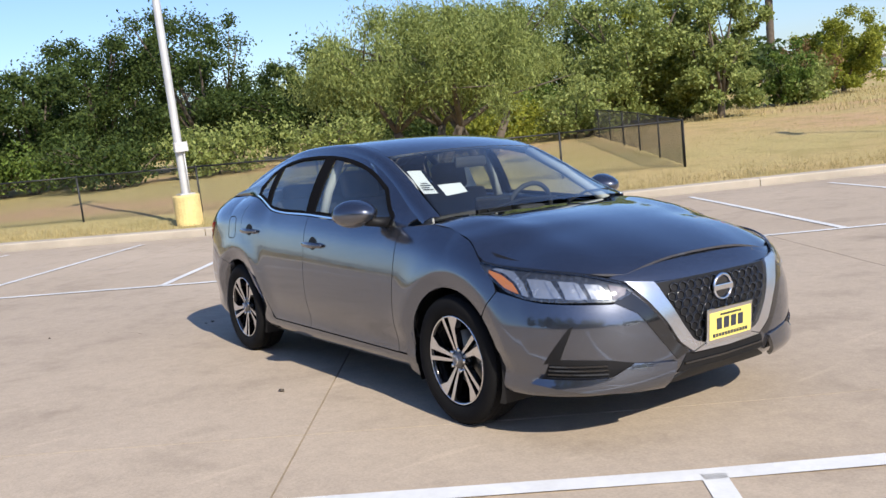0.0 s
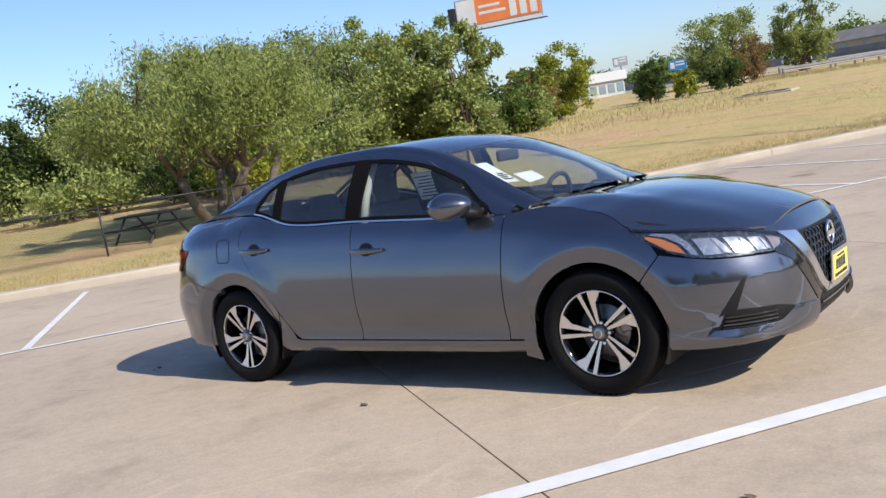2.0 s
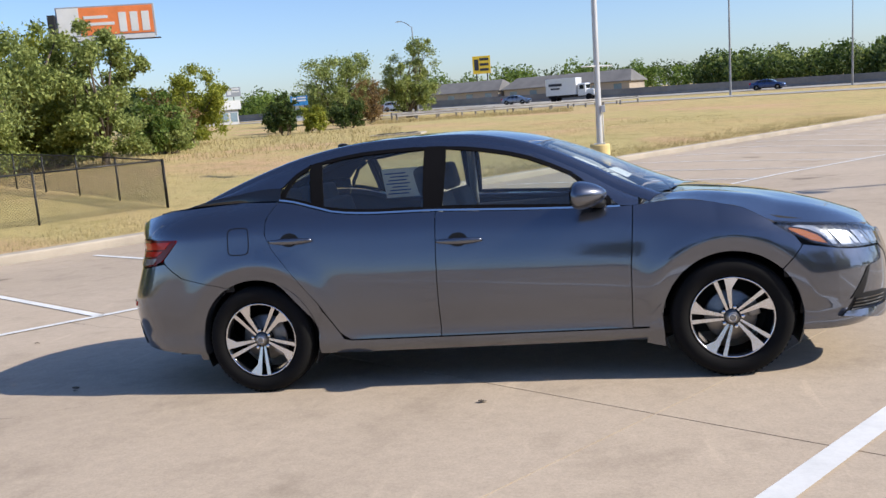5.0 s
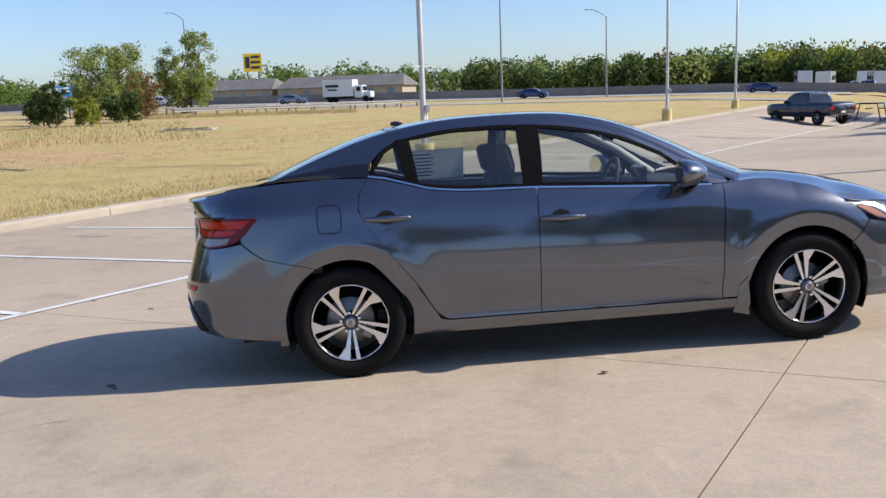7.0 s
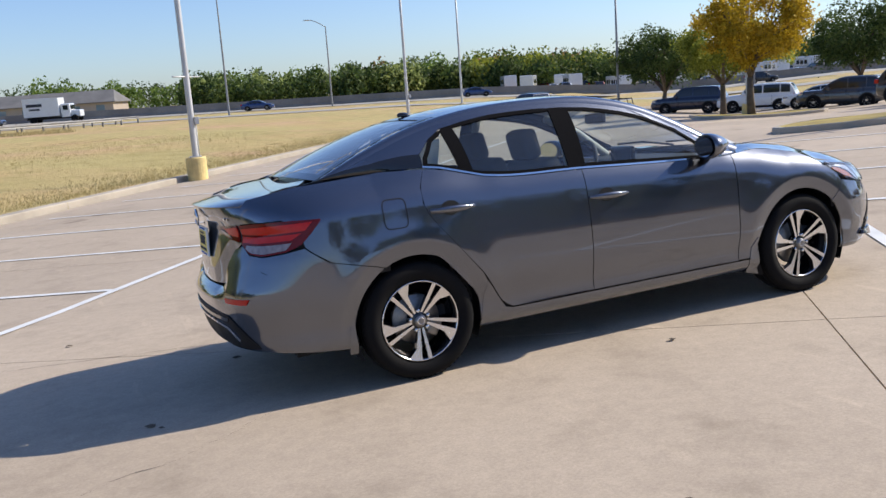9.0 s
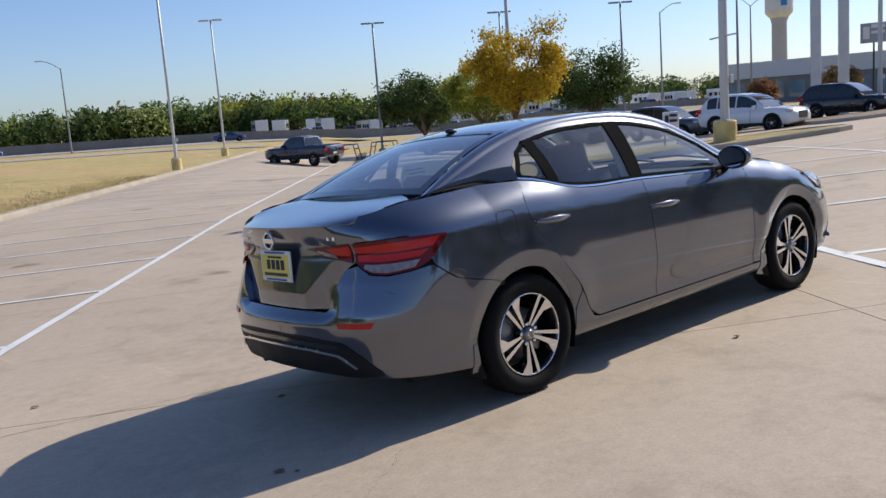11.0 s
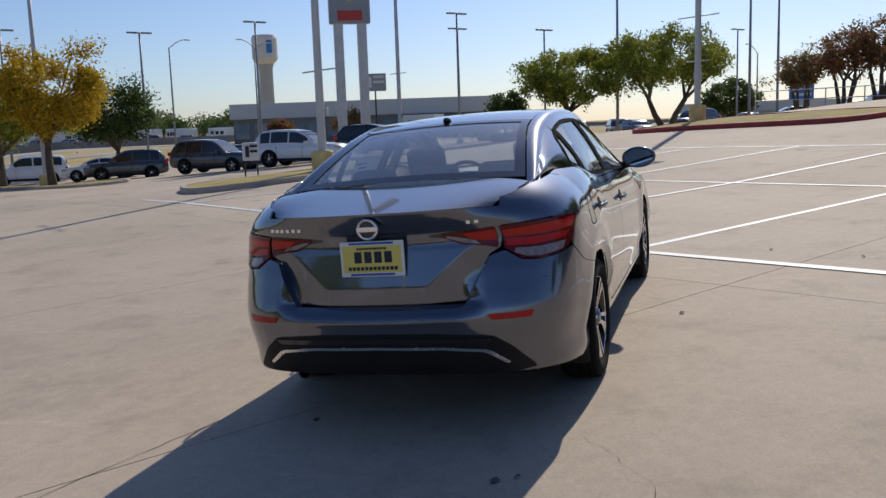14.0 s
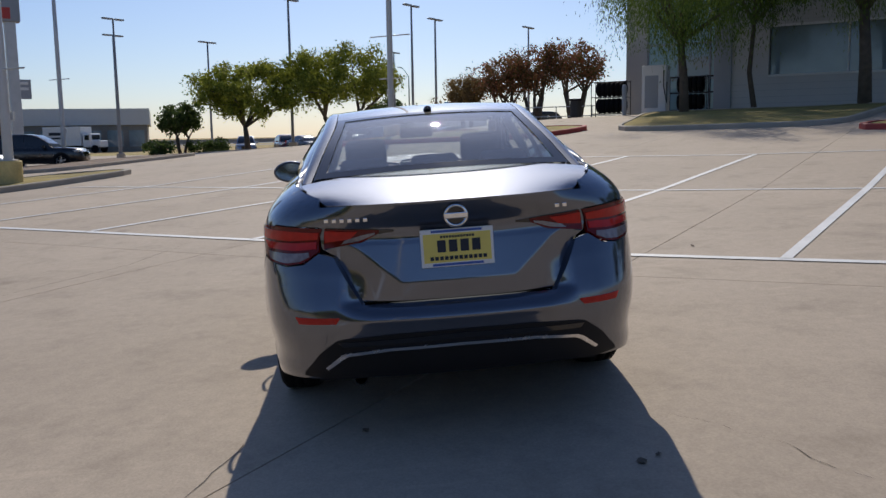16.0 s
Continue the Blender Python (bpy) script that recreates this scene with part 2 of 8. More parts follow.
def part(name, me, material, parent, label="", smooth=None):
    """Links a mesh (or bmesh) as one object under a thing or a part."""
    if isinstance(me, bmesh.types.BMesh): me = from_bm(name, me, None, bool(smooth))
    if material and not me.materials: me.materials.append(material)
    ob = new(name, me)
    ob.parent = parent
    return tagged(ob, label)


def empty(name, m, label, category, group="", kind=""):
    ob = new(name)
    ob.matrix_world = m
    ob.matrix_basis = m
    return tagged(ob, label, category, group, kind)


def join_meshes(chunks):
    """One vertex and face list out of several."""
    V, F = [], []
    for v, f in chunks:
        o = len(V)
        V += [tuple(p) for p in v]
        F += [tuple(i + o for i in q) for q in f]
    return V, F


def box(x0, x1, y0, y1, z0, z1):
    v = [(x, y, z) for z in (z0, z1) for y in (y0, y1) for x in (x0, x1)]
    return v, [(0, 2, 3, 1), (4, 5, 7, 6), (0, 1, 5, 4), (1, 3, 7, 5), (3, 2, 6, 7), (2, 0, 4, 6)]


def bevel_box(x0, x1, y0, y1, z0, z1, r=0.01, seg=2):
    bm = bmesh.new()
    v, f = box(x0, x1, y0, y1, z0, z1)
    vs = [bm.verts.new(p) for p in v]
    for q in f: bm.faces.new([vs[i] for i in q])
    bmesh.ops.bevel(bm, geom=bm.edges[:] , offset=r, segments=seg, affect="EDGES", profile=0.6)
    bm.normal_update()
    return bm


def lathe(profile, n=32, axis="z"):
    """Verts and faces of a turned profile [(radius, height)]."""
    V, F = [], []
    for r, h in profile:
        for k in range(n):
            a = 2 * math.pi * k / n
            c, s = r * math.cos(a), r * math.sin(a)
            V.append((c, s, h) if axis == "z" else (c, h, s))
    for i in range(len(profile) - 1):
        for k in range(n):
            k2 = (k + 1) % n
            q = (i * n + k, i * n + k2, (i + 1) * n + k2, (i + 1) * n + k)
            F.append(q if axis == "z" else q[::-1])
    return V, F


def tube(points, radius, n=6, closed=False):
    """A round bar along points; radius may be one number or one per point."""
    P = [Vector(p) for p in points]
    rs = radius if isinstance(radius, (list, tuple)) else [radius] * len(P)
    V, F = [], []
    prev = None
    for i, p in enumerate(P):
        a = P[(i - 1) % len(P)] if closed or i else P[i]
        b = P[(i + 1) % len(P)] if closed or i < len(P) - 1 else P[i]
        d = (b - a).normalized()
        if prev is None:
            u = d.orthogonal().normalized()
        else:
            u = (prev - d * prev.dot(d))
            u = u.normalized() if u.length > 1e-6 else d.orthogonal().normalized()
        prev = u
        w = d.cross(u)
        for k in range(n):
            t = 2 * math.pi * k / n
            V.append(p + (u * math.cos(t) + w * math.sin(t)) * rs[i])
    m = len(P)
    for i in range(m if closed else m - 1):
        for k in range(n):
            a, b = i * n + k, i * n + (k + 1) % n
            c, d = ((i + 1) % m) * n + (k + 1) % n, ((i + 1) % m) * n + k
            F.append((a, b, c, d))
    if not closed:
        F.append(tuple(range(n - 1, -1, -1)))
        F.append(tuple((m - 1) * n + k for k in range(n)))
    return V, F

# ---- the lot: a runs along the rows, b across them, towards the building ----
LOT = radians(54.5)
CA, SA = math.cos(LOT), math.sin(LOT)
CURB_B = -13.0


def to_ab(x, y): return x * CA + y * SA, x * SA - y * CA
def to_xy(a, b): return a * CA + b * SA, a * SA - b * CA


def ease(e0, e1, x):
    t = min(1.0, max(0.0, (x - e0) / (e1 - e0)))
    return t * t * (3 - 2 * t)


def lot_z(x, y):
    """Height of the paving: a plane that falls towards the grass, flattening out along the rows."""
    a, b = to_ab(x, y)
    a2, b2 = max(-40.0, min(a, 150.0)), max(-60.0, min(b, 32.0))
    xx, yy = to_xy(a2, b2)
    z = 0.0244 * xx - 0.0528 * yy + 0.02 * max(0.0, b2 - 8)
    w = ease(-3, -12, b2)
    z += 0.016 * max(0.0, min(a2, 14) - 1) * (1 - w) + 0.0256 * max(0.0, min(a2, 60) - 1) * w + 0.028 * max(0.0, a2 - 60)
    w2 = ease(10, 26, a2) * ease(0, 8, b2)
    return z - w2 * (0.02 * max(0.0, b2 - 8) + 0.016 * max(0.0, min(a2, 50) - 12))


def ground_z(x, y):
    a, b = to_ab(x, y)
    if b > CURB_B: return lot_z(x, y)
    e = lot_z(*to_xy(a, CURB_B)) + 0.15
    w = ease(0, 12, CURB_B - b)
    return e * (1 - w) + (-0.45 + 0.0093 * min(CURB_B - b, 102)) * w


def on_lot(a, b, h=0.0):
    x, y = to_xy(a, b)
    return (x, y, ground_z(x, y) + h)


def sheet(name, a0, a1, b0, b1, step, h, material, thick=0.0):
    """A strip that follows the ground."""
    na, nb = max(1, math.ceil((a1 - a0) / step)), max(1, math.ceil((b1 - b0) / step))
    V = [on_lot(a0 + (a1 - a0) * i / na, b0 + (b1 - b0) * j / nb, h) for i in range(na + 1) for j in range(nb + 1)]
    F = [(i * (nb + 1) + j, i * (nb + 1) + j + 1, (i + 1) * (nb + 1) + j + 1, (i + 1) * (nb + 1) + j) for i in range(na) for j in range(nb)]
    F = [f[::-1] for f in F] if (Vector(V[F[0][1]]) - Vector(V[F[0][0]])).cross(Vector(V[F[0][3]]) - Vector(V[F[0][0]])).z < 0 else F
    if thick:
        o = len(V)
        V += [(x, y, z - thick) for x, y, z in V]
        ring = [i * (nb + 1) for i in range(na + 1)] + [na * (nb + 1) + j for j in range(1, nb + 1)] + [i * (nb + 1) + nb for i in range(na - 1, -1, -1)] + [j for j in range(nb - 1, 0, -1)]
        F += [(p, q, q + o, p + o) for p, q in zip(ring, ring[1:] + ring[:1])]
    return raw(name, V, F, material)


# the ground: one sheet to the horizon, finer near the lot
_ax = [-2500, -1200, -600, -350, -220, -160] + list(range(-120, 181, 6)) + [200, 240, 300, 400, 600, 1200, 2500]
_bx = [-2500, -1200, -600, -350, -250, -200, -160, -130, -115] + list(range(-100, -16, 6)) + [-16, -14.5, -13.35, -13.2] + [-12.9] + list(range(-10, 61, 5)) + [80, 120, 200, 350, 600, 1200, 2500]
_V = []
for a in _ax:
    for b in _bx:
        x, y = to_xy(a, b)
        inside = -60 <= a <= 78 and CURB_B < b < 60
        _V.append((x, y, ground_z(x, y) - (0.3 if inside else 0.0)))
_nb = len(_bx)
_F = [(i * _nb + j + 1, i * _nb + j, (i + 1) * _nb + j, (i + 1) * _nb + j + 1) for i in range(len(_ax) - 1) for j in range(_nb - 1)]
ground = tagged(new("ground", raw("ground", _V, _F, M_GRASS, True)), "dry tan mown grass field with bare reddish patches", "ground", kind="structure")
if ground.data.polygons[0].normal.z < 0: ground.data.flip_normals()

# concrete paving, laid in slabs with dark joints
JOINT, JOINT_B, A0, B0 = 4.57, 6.4, -0.7, 1.6
pavement = tagged(new("pavement", sheet("pavement", -60, 78, CURB_B + 0.02, 60, 3.0, -0.028, M_JOINT)), "pale tan concrete parking lot with dark joints", "pavement", kind="structure")
_gap = 0.0045
_rest = []
for i in range(-13, 18):
    for j in range(-3, 10):
        a0, a1 = A0 + i * JOINT + _gap, A0 + (i + 1) * JOINT - _gap
        b0, b1 = B0 + j * JOINT_B + _gap, B0 + (j + 1) * JOINT_B - _gap
        b0 = max(b0, CURB_B + 0.06)
        if b1 <= b0 or a1 > 78: continue
        if -6 <= i <= 7 and j <= 2:
            s = new("slab", sheet("slab", a0, a1, b0, b1, 1.16, 0.0, M_CONC, 0.03))
            s.parent = pavement
        else:
            me = sheet("slab_far", a0, a1, b0, b1, 1.6, 0.0, M_CONC, 0.03)
            _rest.append(([v.co[:] for v in me.vertices], [p.vertices[:] for p in me.polygons]))
            bpy.data.meshes.remove(me)
_far = part("far_slabs", raw("far_slabs", *join_meshes(_rest), M_CONC), None, pavement)
_far["kind"] = "stuff"


def stripe(a0, b0, a1, b1, w=0.10):
    """A painted line, 4 mm proud of the paving."""
    d = Vector((a1 - a0, b1 - b0)); L = d.length; d /= L
    s = Vector((-d.y, d.x)) * w / 2
    n = max(1, int(L / 0.5))
    V = []
    for k in range(n + 1):
        p = Vector((a0, b0)) + d * L * k / n
        V += [on_lot(p.x + s.x, p.y + s.y, 0.008), on_lot(p.x - s.x, p.y - s.y, 0.008)]
    F = [(2 * k, 2 * k + 1, 2 * k + 3, 2 * k + 2) for k in range(n)]
    me = raw("line", V, F, M_LINE)
    if me.polygons[0].normal.z < 0: me.flip_normals()
    ob = new("parking_line", me)
    return tagged(ob, "white painted parking bay line on concrete", "parking line", "parking lines", "structure")


stripe(-12, 2.5, 16, 2.5, 0.115)
stripe(-16, -4.82, 62, -4.78, 0.11)
stripe(-12, 7.82, 14.8, 7.82)
stripe(-9, 13.3, 13, 13.3)
for k in range(-5, 5): stripe(1.06 + 2.99 * k, 2.5, 0.45 + 2.68 * k, 13.3)
for k in range(-4, 23): stripe(-3.6 + 2.8 * k, -4.8, -3.6 + 2.8 * k, -11.9)

# kerb along the grass
def kerb(pts, h=0.15, w=0.17, name="curb", label="pale concrete kerb along the grass edge", material=None):
    """Rounded concrete kerb along (a, b) points."""
    prof = [(0, -0.04), (0, h - 0.03), (0.012, h - 0.008), (0.035, h), (w - 0.02, h), (w, h - 0.02), (w, -0.04)]
    V, F = [], []
    n = len(prof)
    for i, (a, b) in enumerate(pts):
        p0, p1 = pts[max(i - 1, 0)], pts[min(i + 1, len(pts) - 1)]
        d = Vector((p1[0] - p0[0], p1[1] - p0[1])).normalized()
        s = Vector((d.y, -d.x))
        for o, z in prof:
            x, y = to_xy(a + s.x * o, b + s.y * o)
            V.append((x, y, lot_z(*to_xy(a, b)) + z))
    for i in range(len(pts) - 1):
        for k in range(n - 1):
            F.append((i * n + k, i * n + k + 1, (i + 1) * n + k + 1, (i + 1) * n + k))
    bm = bmesh.new()
    vs = [bm.verts.new(v) for v in V]
    for f in F: bm.faces.new([vs[i] for i in f])
    bmesh.ops.recalc_face_normals(bm, faces=bm.faces)
    return tagged(new(name, from_bm(name, bm, material or M_CURB)), label, "kerb", kind="structure")


for k in range(-8, 13):
    a0 = 6.0 * k + 0.6
    kerb([(a0 + 5.985 * i / 6, CURB_B) for i in range(7)], 0.17, 0.32)

# ---- the grey saloon ----
# It stands on the sloping paving, so it leans with it.
_up = Vector((-0.0244, 0.0527, 0.9983)).normalized()
CAR = Vector((0, 0, 1)).rotation_difference(_up).to_matrix().to_4x4()
saloon = empty("saloon_car", CAR, "dark grey metallic four-door saloon car standing across the parking aisle", "car")
WHEEL_X, HUB_Z, TYRE_R, ARCH_R = 1.356, 0.322, 0.325, 0.365

def curve(xs, ys):
    """A smooth function through a few support values."""
    xs, ys = np.array(xs, float), np.array(ys, float)
    m = np.gradient(ys, xs)
    def f(x):
        x = min(max(x, xs[0]), xs[-1])
        i = min(int(np.searchsorted(xs, x, side="right")) - 1, len(xs) - 2)
        i = max(i, 0)
        h = xs[i + 1] - xs[i]
        t = (x - xs[i]) / h
        a, b = ys[i], ys[i + 1]
        d = (b - a) / h
        ma, mb = m[i], m[i + 1]
        if ma * d <= 0: ma = 0
        if mb * d <= 0: mb = 0
        ma, mb = math.copysign(min(abs(ma), 3 * abs(d)), d), math.copysign(min(abs(mb), 3 * abs(d)), d)
        return (2*t**3 - 3*t*t + 1)*a + (t**3 - 2*t*t + t)*h*ma + (3*t*t - 2*t**3)*b + (t**3 - t*t)*h*mb
    return f


FRONT_Q, REAR_Q, CORNER_F, CORNER_R = 2.5, -2.7, 1.3, -1.5
# height of the shoulder / bonnet edge / boot edge along the body
shoulder = curve((-2.7, -2.2, -1.95, -1.7, -1.4, -1.15, -0.84, -0.22, 0.45, 0.85, 1.09, 1.38, 1.6, 1.9, 2.5),
                 (1.04, 1.055, 1.085, 1.12, 1.145, 1.125, 1.045, 1.01, 0.975, 0.965, 0.98, 0.935, 0.875, 0.835, 0.80))
tuck = curve((-2.7, -2.3, -1.9, -1.5, -1.15, -0.8, 0.8, 1.2, 1.6, 2.5), (0.0, 0.06, 0.13, 0.12, 0.06, 0.0, 0.0, 0.07, 0.05, 0.0))
section = curve((0, 0.05, 0.10, 0.145, 0.175, 0.23, 0.33, 0.45, 0.57, 0.70, 0.80, 0.875, 0.94, 1.0),
                (0.846, 0.872, 0.8755, 0.8715, 0.8705, 0.878, 0.8945, 0.9005, 0.8985, 0.889, 0.877, 0.866, 0.849, 0.824))
nose = curve((0.2, 0.28, 0.36, 0.5, 0.62, 0.72, 0.8, 0.9), (2.17, 2.25, 2.275, 2.27, 2.255, 2.22, 2.14, 2.0))
tail = curve((0.2, 0.3, 0.42, 0.53, 0.558, 0.575, 0.60, 0.635, 0.70, 0.74, 0.90, 0.945, 0.96, 1.0, 1.06), (-2.23, -2.33, -2.368, -2.386, -2.390, -2.383, -2.362, -2.315, -2.325, -2.33, -2.285, -2.288, -2.295, -2.316, -2.338))
tail_side = curve((0.2, 0.3, 0.42, 0.54, 0.74, 0.90, 1.0, 1.06), (-2.27, -2.34, -2.37, -2.38, -2.335, -2.295, -2.33, -2.345))
SILL = 0.215


def surf(q, z):
    """A point of the outer skin, right half (y < 0): q runs from the nose (2.5) round the side to the tail (-2.7)."""
    top = shoulder(q)
    v = (z - SILL) / (top - SILL)
    w = section(min(max(v, 0), 1))
    s = min(max((v - 0.78) / 0.22, 0), 1)
    w -= tuck(q) * s * s
    if q > CORNER_F:
        th = (q - CORNER_F) / (FRONT_Q - CORNER_F) * math.pi / 2
        x = CORNER_F + (nose(z) - CORNER_F) * math.sin(th) ** (2 / 2.9)
        y = w * max(math.cos(th), 0)
        # the bumper corners stand out fuller than the nose
        full = 1 + (0.095 - 0.13 * min(max(z - 0.55, 0), 0.3)) * math.sin(2 * math.atan2(y / w, (x - CORNER_F) / (nose(z) - CORNER_F))) ** 2 * min(1, (q - CORNER_F) / 0.35)
        x, y = CORNER_F + (x - CORNER_F) * full, y * full
    elif q < CORNER_R:
        th = (CORNER_R - q) / (CORNER_R - REAR_Q) * math.pi / 2
        k = min(max((q + 2.36) / 0.14, 0), 1)
        x = CORNER_R + (tail(z) * (1 - k) + tail_side(z) * k - CORNER_R) * math.sin(th) ** (0.48 - 0.15 * min(max((0.9 - z) / 0.3, 0), 1) * min(max((th - 0.2) / 0.6, 0), 1))
        y = w * max(math.cos(th), 0)
    else:
        x, y = q, w
    # the flares round the wheels: a raised ridge that falls away to the arch
    for wx in (WHEEL_X, -WHEEL_X):
        r = math.hypot(x - wx, z - HUB_Z)
        if r < 0.8 and y > 0.5:
            bulge = 0.017 * (r - ARCH_R) / 0.075 - 0.003 if r < ARCH_R + 0.075 else 0.014 * math.exp(-((r - ARCH_R - 0.075) / 0.10) ** 2)
            y += max(bulge, -0.004) * min(max((z - 0.26) / 0.16, 0), 1)
    return np.array((x, -y, z))


_qt = np.linspace(REAR_Q, FRONT_Q, 1301)
_run = np.array([surf(q, 0.6)[:2] for q in _qt])
_run = np.concatenate(([0], np.cumsum(np.linalg.norm(np.diff(_run, axis=0), axis=1))))


def to_run(pts):
    """Edge points (q, z) by their distance along the body instead of q."""
    return [(float(np.interp(q, _qt, _run)), z) for q, z in pts]


def on_run(fn):
    return lambda d, z: fn(float(np.interp(d, _run, _qt)), z)


def lid_fn(q, z):
    """The boot lid: its face turns under below a crease that rises towards both sides."""
    p = surf(q, z)
    if z < 0.90:
        y = abs(p[1])
        crease = 0.705 + min(max((y - 0.25) / 0.17, 0), 1) * 0.145 + max(0, y - 0.42) * 0.6
        crease = min(crease, 0.90)
        face = -2.285 - 0.22 * (0.90 - max(z, crease)) + 0.02 * max(0.0, crease - z)
        p = p + np.array((face - tail(z), 0, 0)) * min(1.0, (0.90 - z) / 0.03)
    return p


def arc(cx, cz, r, a0, a1, n=16):
    return [(cx + r * math.cos(radians(a0 + (a1 - a0) * i / n)), cz + r * math.sin(radians(a0 + (a1 - a0) * i / n))) for i in range(n + 1)]


def q_of(x, z):
    """The skin coordinate q of a place x on the side of the car."""
    lo, hi = -2.7, 2.5
    for _ in range(40):
        m = (lo + hi) / 2
        if surf(m, z)[0] < x: lo = m
        else: hi = m
    return lo


def resample(pts, n):
    P = np.array(pts, float)
    d = np.concatenate(([0], np.cumsum(np.linalg.norm(np.diff(P, axis=0), axis=1))))
    s = np.linspace(0, d[-1], n + 1)
    return np.stack([np.interp(s, d, P[:, k]) for k in range(P.shape[1])], 1)


def coons(bottom, top, left, right, nu, nv):
    """A grid of points between four edge curves (left and right run upwards)."""
    B, T, L, Rr = resample(bottom, nu), resample(top, nu), resample(left, nv), resample(right, nv)
    u = np.linspace(0, 1, nu + 1)[:, None, None]
    v = np.linspace(0, 1, nv + 1)[None, :, None]
    G = (1 - v) * B[:, None] + v * T[:, None] + (1 - u) * L[None] + u * Rr[None]
    return G - ((1 - u) * (1 - v) * B[0] + u * (1 - v) * B[-1] + (1 - u) * v * T[0] + u * v * T[-1])


def panel(G, fn, side=1, out=0.0, rim=0.012, flip=False):
    """A skin panel: the grid G laid on fn, moved out, its rim turned inwards. side -1 gives the mirrored one."""
    nu, nv = G.shape[0] - 1, G.shape[1] - 1
    P = np.array([[fn(*G[i, j]) for j in range(nv + 1)] for i in range(nu + 1)])
    du, dv = np.gradient(P, axis=0), np.gradient(P, axis=1)
    N = np.cross(du, dv)
    N /= np.maximum(np.linalg.norm(N, axis=2, keepdims=True), 1e-9)
    c = P - np.array((0.0, 0.0, 0.6))
    if (N * c).sum() < 0: N = -N
    P = P + N * out
    V = [tuple(p) for row in P for p in row]
    F = [(i * (nv + 1) + j, (i + 1) * (nv + 1) + j, (i + 1) * (nv + 1) + j + 1, i * (nv + 1) + j + 1) for i in range(nu) for j in range(nv)]
    if rim:
        ring = [(i, 0) for i in range(nu + 1)] + [(nu, j) for j in range(1, nv + 1)] + [(i, nv) for i in range(nu - 1, -1, -1)] + [(0, j) for j in range(nv - 1, 0, -1)]
        m = len(ring)
        idx = range(len(V), len(V) + m)
        V += [tuple(P[i, j]) for i, j in ring]
        o = len(V)
        V += [tuple(P[i, j] - N[i, j] * rim) for i, j in ring]
        F += [(idx[k], o + k, o + (k + 1) % m, idx[(k + 1) % m]) for k in range(m)]
    f0 = F[(nu // 2) * nv + nv // 2]
    a, b, d = (Vector(V[f0[k]]) for k in (0, 1, 3))
    if (b - a).cross(d - a).dot(Vector(N[nu // 2, nv // 2])) < 0: F = [f[::-1] for f in F]
    if side < 0:
        V = [(x, -y, z) for x, y, z in V]
        F = [f[::-1] for f in F]
    return V, F


def skin_whole(name, bottom, top, left, right, nu, nv, material, label="", out=0.0, rim=0.008, fn=None):
    """A panel that runs right across the car: both halves as one mesh."""
    G = coons(*(to_run(e) for e in (bottom, top, left, right)), nu, nv)
    A, B = panel(G, on_run(fn or surf), 1, out, 0), panel(G, on_run(fn or surf), -1, out, 0)
    bm = bmesh.new()
    for V, F in (A, B):
        vs = [bm.verts.new(v) for v in V]
        for f in F: bm.faces.new([vs[i] for i in f])
    for v in bm.verts:
        if abs(v.co.y) < 0.004: v.co.y = 0
    bmesh.ops.remove_doubles(bm, verts=bm.verts, dist=0.0015)
    bm.normal_update()
    rims = [e for e in bm.edges if e.is_boundary]
    new_e = bmesh.ops.extrude_edge_only(bm, edges=rims)["geom"]
    moved = [v for v in new_e if isinstance(v, bmesh.types.BMVert)]
    mid = Vector((0, 0, 0.6))
    for v in moved: v.co -= (v.co - Vector((v.co.x * 0.6, 0, 0.6))).normalized() * rim
    for e in rims: e.smooth = False
    return part(name, from_bm(name, bm, material, True), None, saloon, label)


def lip_fn(q, z):
    """The lower lip of the front bumper: it stands out towards the ground."""
    p = surf(q, z)
    d = np.array((p[0] - 1.45, p[1], 0.0))
    return p + d / np.linalg.norm(d) * 0.042 * min(max((0.375 - z) / 0.12, 0), 1)


def skin(name, bottom, top, left, right, nu, nv, material, label="", out=0.0, rim=0.012, sides=(1, -1), parent=None, fn=None):
    if fn is None or fn in (lip_fn,):
        G, lay = coons(*(to_run(e) for e in (bottom, top, left, right)), nu, nv), on_run(fn or surf)
    else: G, lay = coons(bottom, top, left, right, nu, nv), fn
    obs = []
    for s in sides:
        me = raw(name, *panel(G, lay, s, out, rim), material, True)
        ob = part(name, me, None, parent or saloon, label)
        obs.append(ob)
    return obs


def polygon_patch(name, pts, material, label="", out=0.004, rim=0.006, sides=(1, -1), parent=None, nu=10, nv=5, fn=None):
    """A patch given by its lower edge and its upper edge, both from one end to the other."""
    lower, upper = pts
    return skin(name, lower, upper, [lower[0], upper[0]], [lower[-1], upper[-1]], nu, nv, material, label, out, rim, sides, parent, fn)


g = 0.0025  # half a panel gap
ARCH_BOTTOM = 0.225
# doors
belt = lambda x: shoulder(x) - 0.004
_fd = dict(bottom=[(-0.25 + g, 0.298), (0.828 - g, 0.292)], top=[(x, belt(x)) for x in np.linspace(-0.235 + g, 0.868 - g, 12)],
           left=[(-0.25 + g, 0.298), (-0.245 + g, 0.65), (-0.235 + g, belt(-0.235))], right=[(0.828 - g, 0.292), (0.838 - g, 0.62), (0.868 - g, belt(0.868))])
front_doors = skin("front_door", nu=26, nv=22, material=M_PAINT, **_fd)
_rear_edge = [(-0.79, 0.30), (-0.85, 0.335), (-0.96, 0.525), (-1.10, 0.70), (-1.22, 0.86), (-1.262, 0.95), (-1.255, 1.04), (-1.20, belt(-1.2))]
